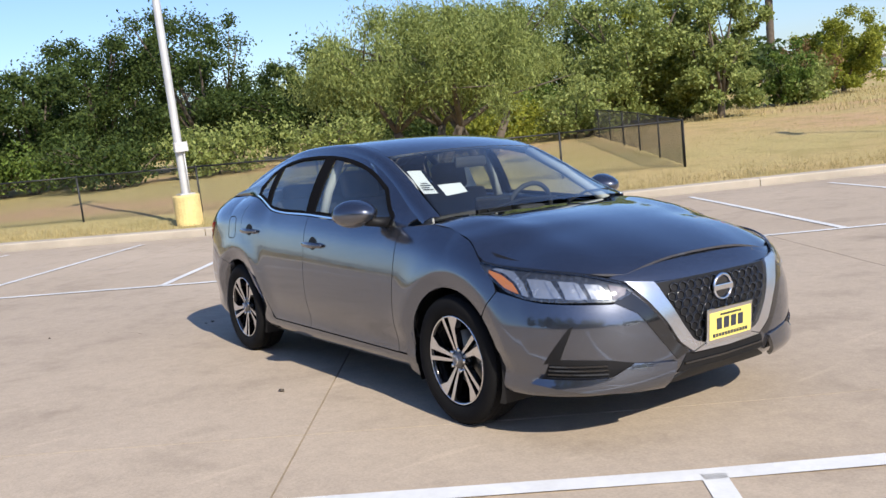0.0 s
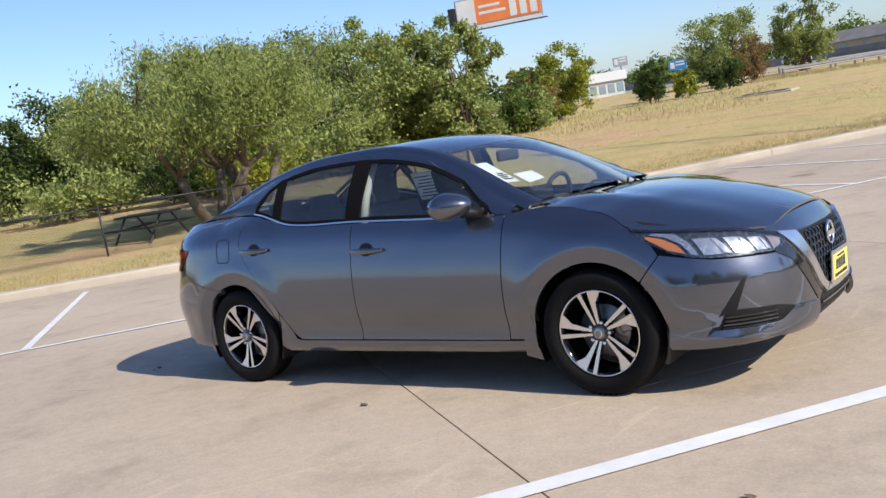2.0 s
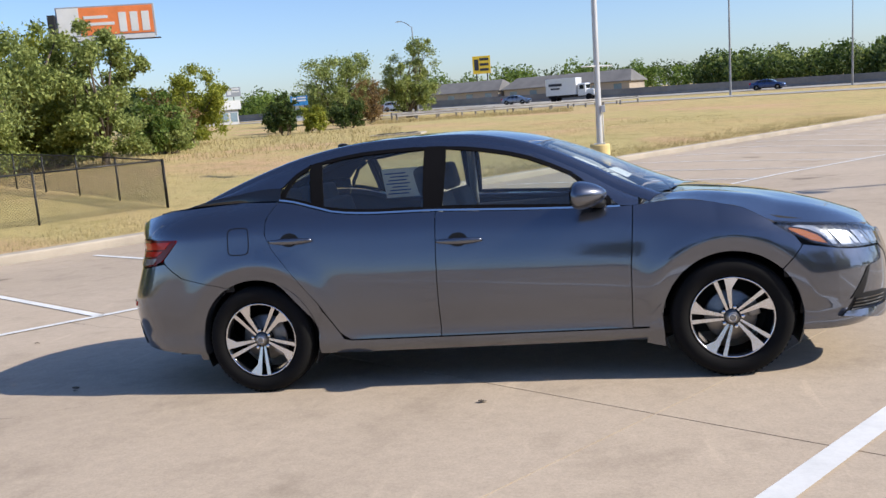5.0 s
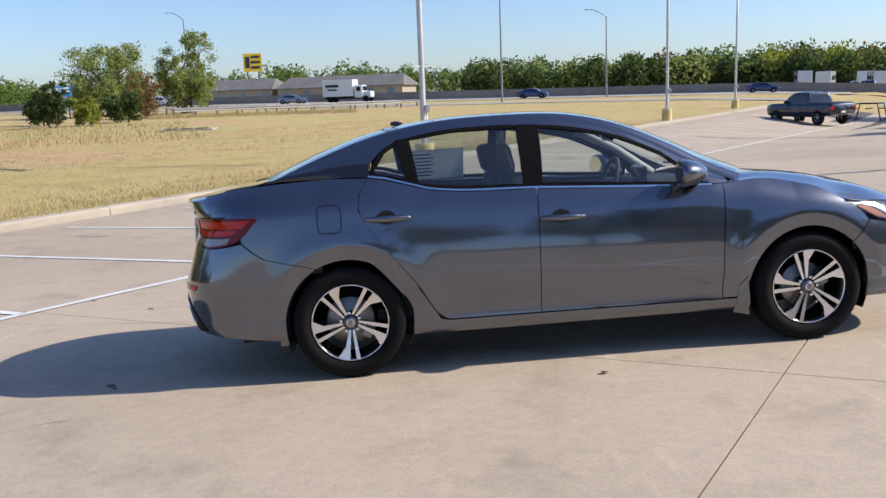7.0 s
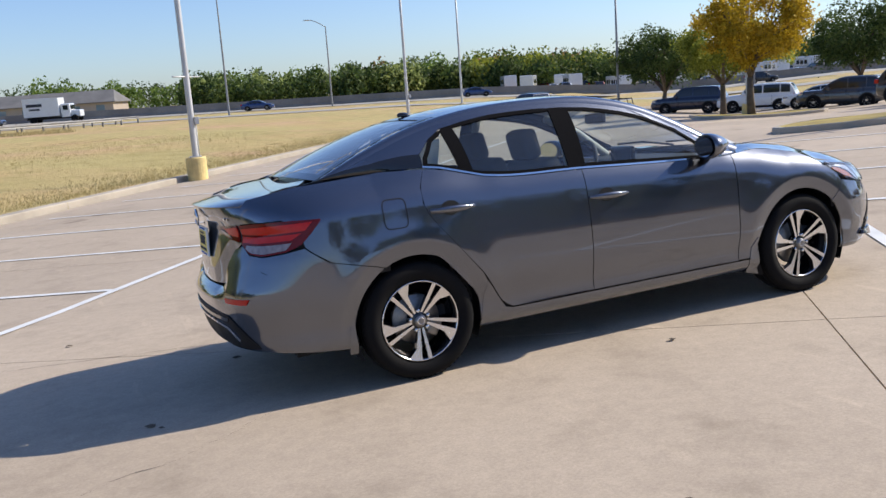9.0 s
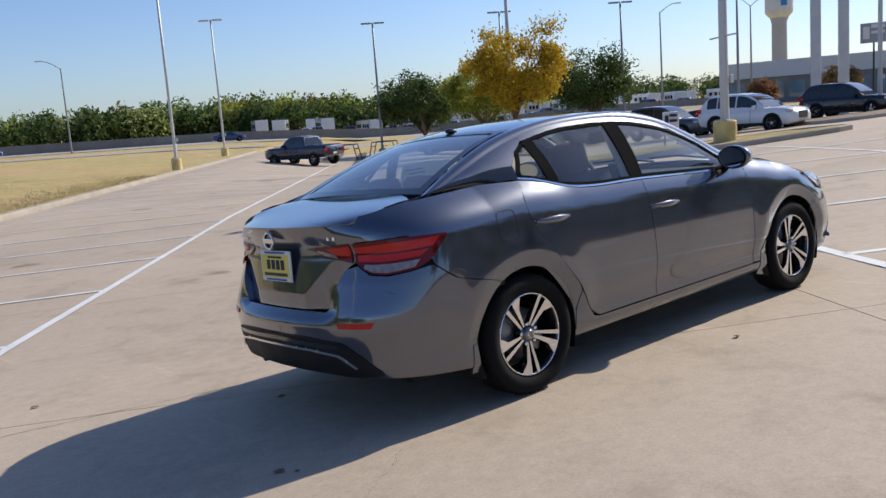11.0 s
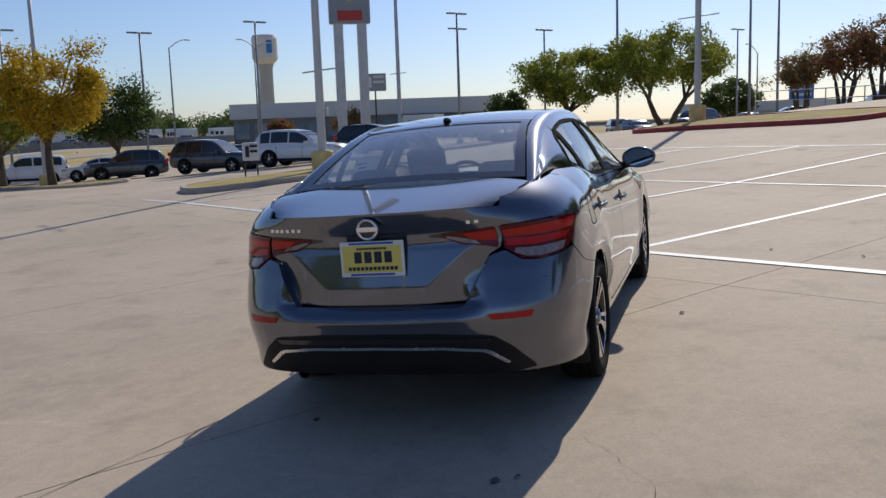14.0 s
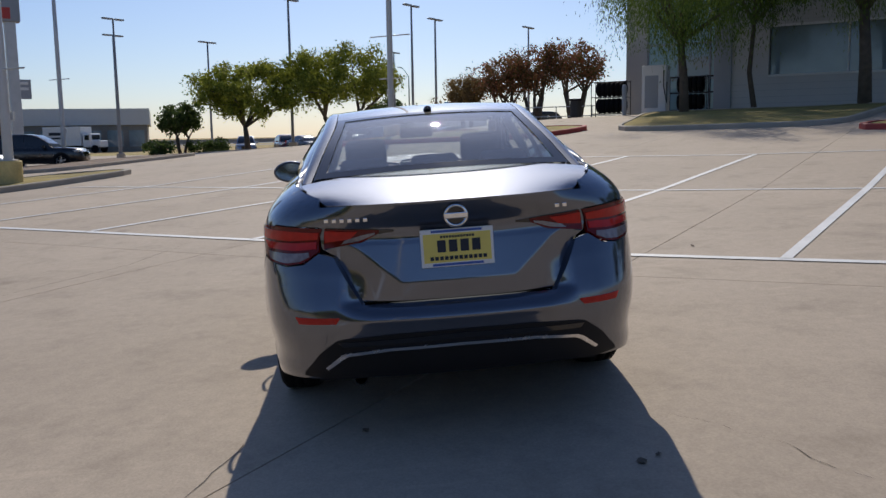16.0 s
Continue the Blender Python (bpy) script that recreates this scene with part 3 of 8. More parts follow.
rear_doors = skin("rear_door", [(-0.79, 0.30), (-0.25 - g, 0.298)], [(x, belt(x)) for x in np.linspace(-1.20, -0.235 - g, 12)],
                  _rear_edge, [(-0.25 - g, 0.298), (-0.245 - g, 0.65), (-0.235 - g, belt(-0.235))], 22, 24, M_PAINT)
# sills
_sl = arc(-WHEEL_X, HUB_Z, ARCH_R, -15, -4, 3)
skin("sill", [(-WHEEL_X + 0.355, 0.218), (WHEEL_X - 0.36, 0.218)], [(-0.94, 0.475)] + [(-0.835, 0.300), (-0.79, 0.292), (0.84, 0.285)] + [(WHEEL_X - 0.40, 0.285)],
     [(-WHEEL_X + 0.355, 0.218), (-0.965, 0.40), (-0.94, 0.475)], [(WHEEL_X - 0.36, 0.218), (WHEEL_X - 0.40, 0.285)], 40, 6, M_PAINT)
# front wings
_qa = [(x if x <= CORNER_F else q_of(x, z), z) for x, z in arc(WHEEL_X, HUB_Z, ARCH_R, 186, 44, 24)]
_wing_bottom = [(0.8285 + g, 0.296), (0.955, 0.296), (0.975, 0.30)] + _qa
_ws = [_qa[-1], (1.535, 0.695), (1.522, 0.745), (1.470, 0.808), (1.462, 0.826)]
_wt = [(0.8685 + g, belt(0.8685)), (1.09, shoulder(1.09) - 0.005), (1.25, shoulder(1.25) - 0.006), (1.32, shoulder(1.32) - 0.018), (1.38, 0.905), (1.42, 0.875), (1.462, 0.826)]
skin("front_wing", _wing_bottom, _wt, [(0.8285 + g, 0.296), (0.8385 + g, 0.62), (0.8685 + g, belt(0.8685))], _ws, 40, 20, M_PAINT)
# rear quarter panels
_qr = [(q_of(x, z) if x < CORNER_R else x, z) for x, z in arc(-WHEEL_X, HUB_Z, ARCH_R, 117, 10, 200)]
_edge_q = [(x - g, z) for x, z in _rear_edge]
_quarter_bottom = _qr + [(-0.990, 0.395), (-0.946, 0.478)]
skin("quarter_panel", _quarter_bottom, [(-1.96, shoulder(-1.96) - 0.004), (-1.7, shoulder(-1.7) - 0.004), (-1.45, shoulder(-1.45) - 0.004), (-1.20 - g, belt(-1.2))],
     [_qr[0], (-1.595, 0.722), (-1.70, 0.815), (-1.735, 0.90), (-1.80, 0.964), (-1.96, shoulder(-1.96) - 0.004)], [(-0.946, 0.478), (-0.965, 0.525), (-1.10 - g, 0.70), (-1.22 - g, 0.86), (-1.262 - g, 0.95), (-1.255 - g, 1.04), (-1.20 - g, belt(-1.2))], 110, 44, M_PAINT, rim=0.003)
polygon_patch("arch_panel", (arc(-WHEEL_X, HUB_Z, ARCH_R, 62, -10, 18), [(-1.185, 0.76), (-1.118, 0.70), (-0.980, 0.525), (-0.935, 0.45), (-0.935, 0.33)]), M_PAINT, out=-0.004, rim=0, nu=30, nv=6)
# front bumper, in one from side to side up to the bonnet edge
_qb = [(q_of(x, z), z) for x, z in arc(WHEEL_X, HUB_Z, ARCH_R, 43, -14, 12)]
hood_edge = lambda q: 0.745 + 0.045 * ease(1.94, 2.4, q)
skin_whole("front_bumper", [(_qb[-1][0], 0.225), (1.9, 0.222), (2.28, 0.235), (2.5, 0.245)], [(1.54, 0.695), (1.60, 0.680), (1.72, 0.652), (1.82, 0.643), (1.99, 0.632), (2.05, 0.648), (2.10, 0.70), (2.3, 0.70), (2.5, 0.70)],
     _qb[::-1] + [(1.54, 0.695)], [(2.5, 0.245), (2.5, 0.70)], 72, 30, M_PAINT, rim=0.008)
skin_whole("bumper_nose", [(2.04, 0.715), (2.12, 0.705), (2.3, 0.70), (2.5, 0.70)], [(2.0, 0.74), (2.12, 0.765), (2.3, 0.785), (2.5, 0.79)], [(2.04, 0.715), (2.0, 0.74)], [(2.5, 0.70), (2.5, 0.79)], 20, 4, M_PAINT, rim=0.006)
# rear bumper
_qc = [(q_of(x, z), z) for x, z in arc(-WHEEL_X, HUB_Z, ARCH_R, 118, 193, 100)]
skin_whole("rear_bumper", [(-2.7, 0.30), (-2.3, 0.30), (-1.9, 0.275), (_qc[-1][0], 0.235)], [(-2.7, 0.62), (-2.322, 0.62), (-2.262, 0.725), (-2.202, 0.826), (-2.13, 0.842), (-2.05, 0.795), (-1.94, 0.783), (-1.80, 0.795), (-1.705, 0.811)],
     [(-2.7, 0.30), (-2.7, 0.62)], _qc[::-1] + [(-1.60, 0.720), (-1.705, 0.811)], 110, 48, M_PAINT, rim=0.04)
# boot lid, upright part
skin_whole("boot_lid", [(-2.7, 0.628), (-2.33, 0.628), (-2.21, 0.83), (-2.15, 0.86)], [(-2.7, 1.05), (-2.4, 1.05), (-2.2, 1.048), (-2.03, 1.042)], [(-2.7, 0.628), (-2.7, 1.05)], [(-2.15, 0.86), (-2.12, 0.95), (-2.03, 1.042)], 64, 64, M_PAINT, rim=0.01, fn=lid_fn)

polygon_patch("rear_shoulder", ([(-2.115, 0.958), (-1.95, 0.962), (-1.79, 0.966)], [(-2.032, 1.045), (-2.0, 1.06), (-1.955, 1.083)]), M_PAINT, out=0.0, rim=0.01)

# bonnet and boot deck as crowned sheets between the two flanks
def cross(left_pt, centre_z, centre_x, n=14, power=2.2):
    """Points from the right edge to the middle of a crowned sheet."""
    out = []
    for k in range(n + 1):
        s = k / n
        y = left_pt[1] * (1 - s)
        f = 1 - abs(1 - s) ** power
        out.append((left_pt[0] + (centre_x - left_pt[0]) * f, y, left_pt[2] + (centre_z - left_pt[2]) * f))
    return out


def crowned(name, rows, material, label="", parent=None, rim=0.01):
    """A sheet symmetrical about the middle, from rows of right-hand half sections."""
    full = []
    for r in rows:
        full.append(r + [(x, -y, z) for x, y, z in r[-2::-1]])
    m = len(full[0])
    V = [p for r in full for p in r]
    F = [(i * m + k, i * m + k + 1, (i + 1) * m + k + 1, (i + 1) * m + k) for i in range(len(full) - 1) for k in range(m - 1)]
    ring = [k for k in range(m)] + [i * m + m - 1 for i in range(1, len(full))] + [(len(full) - 1) * m + k for k in range(m - 2, -1, -1)] + [i * m for i in range(len(full) - 2, 0, -1)]
    if rim:
        o, m2 = len(V), len(ring)
        V += [V[i] for i in ring] + [(V[i][0], V[i][1], V[i][2] - rim) for i in ring]
        F += [(o + k, o + m2 + k, o + m2 + (k + 1) % m2, o + (k + 1) % m2) for k in range(m2)]
    bm = bmesh.new()
    vs = [bm.verts.new(v) for v in V]
    for f in F: bm.faces.new([vs[i] for i in f])
    bmesh.ops.recalc_face_normals(bm, faces=bm.faces)
    me = from_bm(name, bm, material, True)
    if sum(p.normal.z * p.area for p in me.polygons) < 0: me.flip_normals()
    return part(name, me, None, parent or saloon, label)


bonnet_edge = curve((1.2, 1.25, 1.32, 1.38, 1.42, 1.465, 1.52, 1.60, 1.72, 1.94, 2.07), (shoulder(1.2) - 0.004, shoulder(1.25) - 0.005, shoulder(1.32) - 0.017, 0.906, 0.876, 0.830, 0.811, 0.799, 0.785, 0.754, 0.742))
_rows = []
for k in range(31):
    s = k / 30
    x = 0.90 + s * 0.565
    qq = 0.90 + s / 0.55 * 0.565 if s < 0.55 else 1.465 + (s - 0.55) / 0.45 * 0.60
    e = surf(qq, shoulder(qq) - 0.004 if qq < 1.2 else bonnet_edge(qq))
    cx = 1.16 + s * (2.165 - 1.16)
    cz = 1.005 - 0.02 * s - 0.175 * s ** 2.2
    e = (e[0], e[1] + 0.005, e[2])
    row = cross(e, cz, cx, 16, 2.3)
    # the raised panel of the bonnet: a soft crease each side
    out = []
    for px, py, pz in row:
        r = abs(py) / 0.62
        out.append((px, py, pz + 0.016 * math.exp(-((r - 0.92) / 0.16) ** 2) * (1 - 0.5 * s) - 0.010 * math.exp(-(r / 0.5) ** 2) * s))
    _rows.append(out)
bonnet = crowned("bonnet", _rows, M_PAINT)
_rows = []
for k in range(13):
    s = k / 12
    qq = -1.66 - 0.37 * s
    e = surf(qq, shoulder(qq) - 0.004)
    p = (e[0], e[1] + 0.003, e[2] - 0.022 * s ** 3)
    _rows.append(cross(p, 1.15 - 0.096 * s, -1.74 - 0.60 * s, 14, 3.0))
deck = crowned("boot_deck", _rows, M_PAINT)

# ---- cabin: the rail line and the line along glass and roof ----
_rx = (-1.80, -1.45, -1.17, -0.81, -0.4, 0.0, 0.33, 0.59, 0.81, 0.97)
rail_y = curve(_rx, (0.685, 0.642, 0.605, 0.59, 0.592, 0.602, 0.627, 0.667, 0.715, 0.75))
rail_z = curve(_rx, (1.105, 1.235, 1.325, 1.395, 1.41, 1.378, 1.295, 1.168, 1.04, 0.972))
edge_y = curve(_rx, (0.638, 0.572, 0.525, 0.515, 0.522, 0.53, 0.555, 0.595, 0.64, 0.68))
edge_z = curve(_rx, (1.115, 1.268, 1.365, 1.43, 1.447, 1.43, 1.345, 1.215, 1.085, 1.005))
edge_dx = curve(_rx, (-0.01, -0.01, 0, 0, 0, 0, 0.01, 0.03, 0.05, 0.07))


def rail_pt(x): return np.array((x, -rail_y(x), rail_z(x)))
def edge_pt(x): return np.array((x + edge_dx(x), -edge_y(x), edge_z(x)))
def belt_pt(x): return surf(x, shoulder(x) - 0.004)


def side_fn(x, h):
    """The flank of the cabin: h runs from the belt (0) to the rail (1)."""
    a, b = belt_pt(x) + np.array((0, 0.012, 0)), rail_pt(x)
    p = a * (1 - h) + b * h
    p[1] -= 0.022 * 4 * h * (1 - h)
    return p


def rail_fn(x, h):
    a, b = rail_pt(x), edge_pt(x)
    p = a * (1 - h) + b * h
    p[1] -= 0.012 * 4 * h * (1 - h)
    p[2] += 0.012 * 4 * h * (1 - h)
    return p


skin("roof_rail", [(x, 0.0) for x in np.linspace(-1.80, 0.965, 30)], [(x, 1.0) for x in np.linspace(-1.80, 0.965, 30)], [(-1.80, 0), (-1.80, 1)], [(0.965, 0), (0.965, 1)], 44, 5, M_PAINT, rim=0.006, fn=rail_fn)


def roof_rows(xa, xb, n, crown, bow_a, bow_b, inset=0.004):
    rows = []
    for k in range(n + 1):
        s = k / n
        x = xa + (xb - xa) * s
        e = edge_pt(x)
        e[1] += inset
        rows.append(cross(e, e[2] + crown, e[0] + bow_a * (1 - s) + bow_b * s, 12, 2.0))
    return rows


crowned("roof", roof_rows(0.335, -1.00, 22, 0.022, 0.085, -0.03), M_PAINT, rim=0.012)
crowned("windscreen", roof_rows(0.955, 0.342, 14, 0.022, 0.185, 0.085, 0.012), M_GLASS, rim=0, label="clear windscreen with two paper sheets behind it")
crowned("rear_window", roof_rows(-1.012, -1.76, 14, 0.020, -0.03, -0.06, 0.008), M_RGLASS, rim=0, label="tinted rear window")
_rw = roof_rows(-1.012, -1.76, 14, 0.020, -0.03, -0.06, 0.008)
_rw = [r + [(x, -y, z) for x, y, z in r[-2::-1]] for r in _rw]
_m = len(_rw[0])
_bV = [(x - 0.002, y, z + 0.004) for r in _rw for x, y, z in r]
_bF = [(i * _m + k, (i + 1) * _m + k, (i + 1) * _m + k + 1, i * _m + k + 1) for i in range(14) for k in range(_m - 1) if k in (0, _m - 2) or i in (0, 13)]
_bme = raw("window_border", _bV, _bF, M_GLOSS, True)
if _bme.polygons[5].normal.z < 0: _bme.flip_normals()
part("window_border", _bme, None, saloon, "black printed glass border")
crowned("cowl", [cross((0.965, -0.70, 0.972), 0.985, 1.12, 10, 2.0), cross((1.0, -0.70, 0.955), 0.975, 1.19, 10, 2.0)], M_SATIN)


def band(pts, fn, width, material, name, parent=None, label="", out=0.003, sides=(1, -1), closed=True, thick=0.006):
    """A flat strip that follows a line on a skin."""
    P = np.array(pts, float)
    n = len(P)
    for s in sides:
        V, F = [], []
        for i in range(n):
            a, b = (P[(i - 1) % n], P[(i + 1) % n]) if closed else (P[max(i - 1, 0)], P[min(i + 1, n - 1)])
            p = fn(*P[i])
            t = fn(*b) - fn(*a)
            t = t / max(np.linalg.norm(t), 1e-9)
            e = 1e-3
            N = np.cross(fn(P[i][0] + e, P[i][1]) - p, fn(P[i][0], P[i][1] + e) - p)
            N /= max(np.linalg.norm(N), 1e-12)
            if N @ (p - np.array((0, 0, 0.6))) < 0: N = -N
            w = np.cross(N, t)
            for off, h in ((-0.5, -thick), (-0.5, out), (0.5, out), (0.5, -thick)):
                c = p + w * off * width + N * h
                V.append((c[0], c[1] * s, c[2]))
        for i in range(n if closed else n - 1):
            j = (i + 1) % n
            for k in range(3):
                F.append((i * 4 + k, i * 4 + k + 1, j * 4 + k + 1, j * 4 + k))
        bm = bmesh.new()
        vs = [bm.verts.new(v) for v in V]
        for f in F: bm.faces.new([vs[i] for i in f])
        bmesh.ops.recalc_face_normals(bm, faces=bm.faces)
        part(name, from_bm(name, bm, material), None, parent or saloon, label)


def pane(name, corners, material, label="", nu=12, nv=8):
    """One side window: glass and its black frame. corners: lower and upper edge."""
    lower, upper = corners
    obs = skin(name, lower, upper, [lower[0], upper[0]], [lower[-1], upper[-1]], nu, nv, material, label, -0.004, 0, fn=side_fn)
    ring = list(resample(lower, 10)) + list(resample([lower[-1], upper[-1]], 4))[1:] + list(resample(upper, 10)[::-1])[1:] + list(resample([upper[0], lower[0]], 4))[1:-1]
    band(ring, side_fn, 0.026, M_TRIM, "window_frame")
    return obs


pane("front_window", ([(-0.205, 0.06), (0.3, 0.06), (0.74, 0.06)], [(-0.185, 0.91), (0.1, 0.90), (0.33, 0.885), (0.55, 0.84), (0.74, 0.40)]), M_GLASS)
pane("rear_door_window", ([(-0.92, 0.055), (-0.6, 0.05), (-0.297, 0.05)], [(-0.955, 0.88), (-0.7, 0.91), (-0.297, 0.91)]), M_DGLASS, "tinted side glass")
pane("quarter_window", ([(-1.175, 0.09), (-1.10, 0.08), (-0.972, 0.06)], [(-1.165, 0.30), (-1.10, 0.72), (-1.01, 0.86)]), M_DGLASS, "tinted side glass")
skin("window_divider", [(-0.975, 0.04), (-0.915, 0.04)], [(-1.012, 0.9), (-0.950, 0.9)], [(-0.975, 0.04), (-1.012, 0.9)], [(-0.915, 0.04), (-0.950, 0.9)], 2, 10, M_TRIM, rim=0.008, out=0.003, fn=side_fn)
skin("door_pillar", [(-0.298, 0.03), (-0.202, 0.03)], [(-0.298, 0.935), (-0.180, 0.935)], [(-0.298, 0.03), (-0.298, 0.935)], [(-0.202, 0.03), (-0.180, 0.935)], 3, 10, M_TRIM, rim=0.01, out=0.002, fn=side_fn)
skin("pillar_trim", [(-1.79, 0.0), (-1.45, 0.0), (-1.19, 0.03)], [(-1.79, 0.62), (-1.60, 0.60), (-1.45, 0.56), (-1.19, 0.42)], [(-1.79, 0.0), (-1.79, 0.62)], [(-1.19, 0.03), (-1.19, 0.42)], 14, 3, M_GLOSS, rim=0.01, out=0.003, fn=side_fn)
skin("rear_pillar", [(-1.79, 0.62), (-1.60, 0.60), (-1.45, 0.56), (-1.19, 0.42), (-1.12, 0.72), (-1.02, 0.91)], [(-1.79, 1.0), (-1.6, 1.0), (-1.4, 1.0), (-1.2, 1.0), (-1.02, 1.0)], [(-1.79, 0.62), (-1.79, 1.0)], [(-1.02, 0.91), (-1.02, 1.0)], 24, 6, M_PAINT, rim=0.01, fn=side_fn)
skin("door_frame", [(-1.02, 0.905), (-0.7, 0.925), (0.1, 0.92), (0.33, 0.90), (0.55, 0.86), (0.75, 0.42), (0.80, 0.06), (0.90, 0.0)], [(-1.02, 1.0), (-0.3, 1.0), (0.33, 1.0), (0.6, 1.0), (0.8, 1.0), (0.9, 1.0)], [(-1.02, 0.905), (-1.02, 1.0)], [(0.90, 0.0), (0.90, 1.0)], 40, 4, M_PAINT, rim=0.008, out=0.001, fn=side_fn)
# bright strip under the windows
band([(x, 0.022) for x in np.linspace(0.80, -0.86, 22)] + [(-0.98, 0.035), (-1.10, 0.05), (-1.195, 0.06)], side_fn, 0.011, M_CHROME, "belt_moulding", label="bright belt moulding", out=0.006, closed=False)

# dark inner shell behind the gaps, and the wheel housings
for s in (1, -1):
    G = coons([(-2.6, 0.27), (2.4, 0.27)], [(q, shoulder(q) - 0.03) for q in np.linspace(-2.6, 2.4, 40)], [(-2.6, 0.27), (-2.6, shoulder(-2.6) - 0.03)], [(2.4, 0.27), (2.4, shoulder(2.4) - 0.03)], 90, 12)
    V, F = panel(G, surf, s, -0.022, 0)
    keep = [f for f in F if min((abs(abs(sum(V[i][0] for i in f) / 4) - WHEEL_X)) ** 2 + (sum(V[i][2] for i in f) / 4 - HUB_Z) ** 2 for _ in (0,)) > (ARCH_R + 0.02) ** 2]
    keep = [f for f in keep if not (min(V[i][0] for i in f) < -2.12 and max(V[i][2] for i in f) > 0.60)]
    part("inner_shell", raw("inner_shell", V, keep, M_SATIN, True), None, saloon)
    for wx in (WHEEL_X, -WHEEL_X):
        V, F = [], []
        for k in range(25):
            a = radians(-25 + 230 * k / 24)
            for y in (-0.885, -0.85, -0.60):
                r = ARCH_R + (0.0 if y < -0.88 else 0.012)
                V.append((wx + r * math.cos(a), y * s * (0.985 if y < -0.88 else 1), HUB_Z + r * math.sin(a)))
        for k in range(24):
            for j in range(2): F.append((k * 3 + j, k * 3 + j + 1, k * 3 + j + 4, k * 3 + j + 3))
        o = len(V)
        V.append((wx, -0.60 * s, HUB_Z))
        F += [(k * 3 + 2, k * 3 + 5, o) for k in range(24)]
        part("wheel_housing", raw("wheel_housing", V, F, M_SATIN, True), None, saloon)
# unseen block added in the boot so no sun leaks into the car's shadow
part("boot_light_stop", bevel_box(-2.2, -1.75, -0.70, 0.70, 0.29, 0.62, 0.02), M_SATIN, saloon)
part("underbody", raw("underbody", *box(-2.0, 1.85, -0.66, 0.66, 0.205, 0.30), M_SATIN), None, saloon)

# ---- wheels ----
def car_wheel():
    """Alloy wheel with five split spokes, its outer face towards -y."""
    hub = new("wheel")
    tyre = [(0.222, 0.075), (0.235, 0.098), (0.268, 0.108), (0.298, 0.104), (0.313, 0.092), (0.321, 0.07), (0.325, 0.05), (0.3185, 0.046), (0.3185, 0.040), (0.325, 0.036), (0.325, 0.004),
            (0.3185, 0.0), (0.3185, -0.006), (0.325, -0.01), (0.325, -0.045), (0.321, -0.07), (0.313, -0.092), (0.298, -0.104), (0.25, -0.105), (0.222, -0.09)]
    t = part("tyre", raw("tyre", *lathe([(r, -h) for r, h in tyre], 56, "y"), M_RUBBER, True), None, hub, "black rubber tyre")
    # small tread blocks
    ch = []
    for k in range(64):
        a = 2 * math.pi * k / 64
        v, f = box(-0.006, 0.006, -0.085, -0.052, 0.0, 0.0022)
        c, s_ = math.cos(a), math.sin(a)
        ch.append(([(c * 0.3188 + (-s_) * x + c * z, y, s_ * 0.3188 + c * x + s_ * z) for x, y, z in v], f))
    part("tread", raw("tread", *join_meshes(ch), M_RUBBER), None, hub)
    rim = [(0.20, 0.09), (0.205, -0.02), (0.208, -0.075), (0.214, -0.088), (0.222, -0.089), (0.224, -0.080)]
    part("rim", raw("rim", *lathe(rim, 56, "y"), M_GLOSS, True), None, hub, "gloss black rim with machined spokes")
    part("rim_lip", raw("rim_lip", *lathe([(0.2135, -0.086), (0.2165, -0.0905), (0.2205, -0.0915), (0.2235, -0.086)], 56, "y"), M_ALLOY, True), None, hub)
    # spokes: each of the five carries two blades
    for k in range(5):
        base = radians(90 + 72 * k)
        for ring in ([(0.040, -0.004), (0.12, -0.021), (0.213, -0.040), (0.203, -0.075), (0.186, -0.106), (0.146, -0.056), (0.09, -0.035), (0.045, -0.019)],
                     [(0.040, 0.015), (0.12, 0.0175), (0.2155, 0.020), (0.2155, -0.003), (0.12, -0.001), (0.040, 0.003)]):
            V, F = [], []
            m = len(ring)
            for y, grow in ((-0.0, 1.0), (-1.0, 1.0)):
                for r, w in ring:
                    depth = -0.080 - 0.010 * (r / 0.2) + 0.016 * (1 - r / 0.2)
                    yy = depth if y else depth + 0.035
                    ax, az = math.cos(base), math.sin(base)
                    V.append((ax * r - az * w, yy, az * r + ax * w))
            F.append(tuple(range(m, 2 * m)))
            F += [(i, (i + 1) % m, m + (i + 1) % m, m + i) for i in range(m)]
            bm = bmesh.new()
            vs = [bm.verts.new(v) for v in V]
            for f in F: bm.faces.new([vs[i] for i in f])
            bmesh.ops.recalc_face_normals(bm, faces=bm.faces)
            me = from_bm("spoke", bm)
            me.materials.append(M_ALLOY)
            me.materials.append(M_GLOSS)
            big = max(me.polygons, key=lambda p: len(p.vertices))
            for p in me.polygons: p.material_index = 0 if p.index == big.index else 1
            if big.normal.y > 0: me.flip_normals()
            part("spoke", me, None, hub)
        a = base + radians(36)
        v, f = lathe([(0.0, -0.083), (0.009, -0.083), (0.011, -0.078), (0.011, -0.05)], 8, "y")
        part("wheel_nut", raw("wheel_nut", [(x + 0.055 * math.cos(a), y, z + 0.055 * math.sin(a)) for x, y, z in v], f, M_CHROME, True), None, hub)
    part("hub", raw("hub", *lathe([(0.0, -0.070), (0.046, -0.070), (0.058, -0.060), (0.062, -0.03)], 24, "y"), M_GLOSS, True), None, hub)
    cap = part("hub_cap", raw("hub_cap", *lathe([(0.0, -0.092), (0.026, -0.091), (0.032, -0.087), (0.035, -0.07)], 24, "y"), M_STEEL, True), None, hub, "grey hub cap with bright ring")
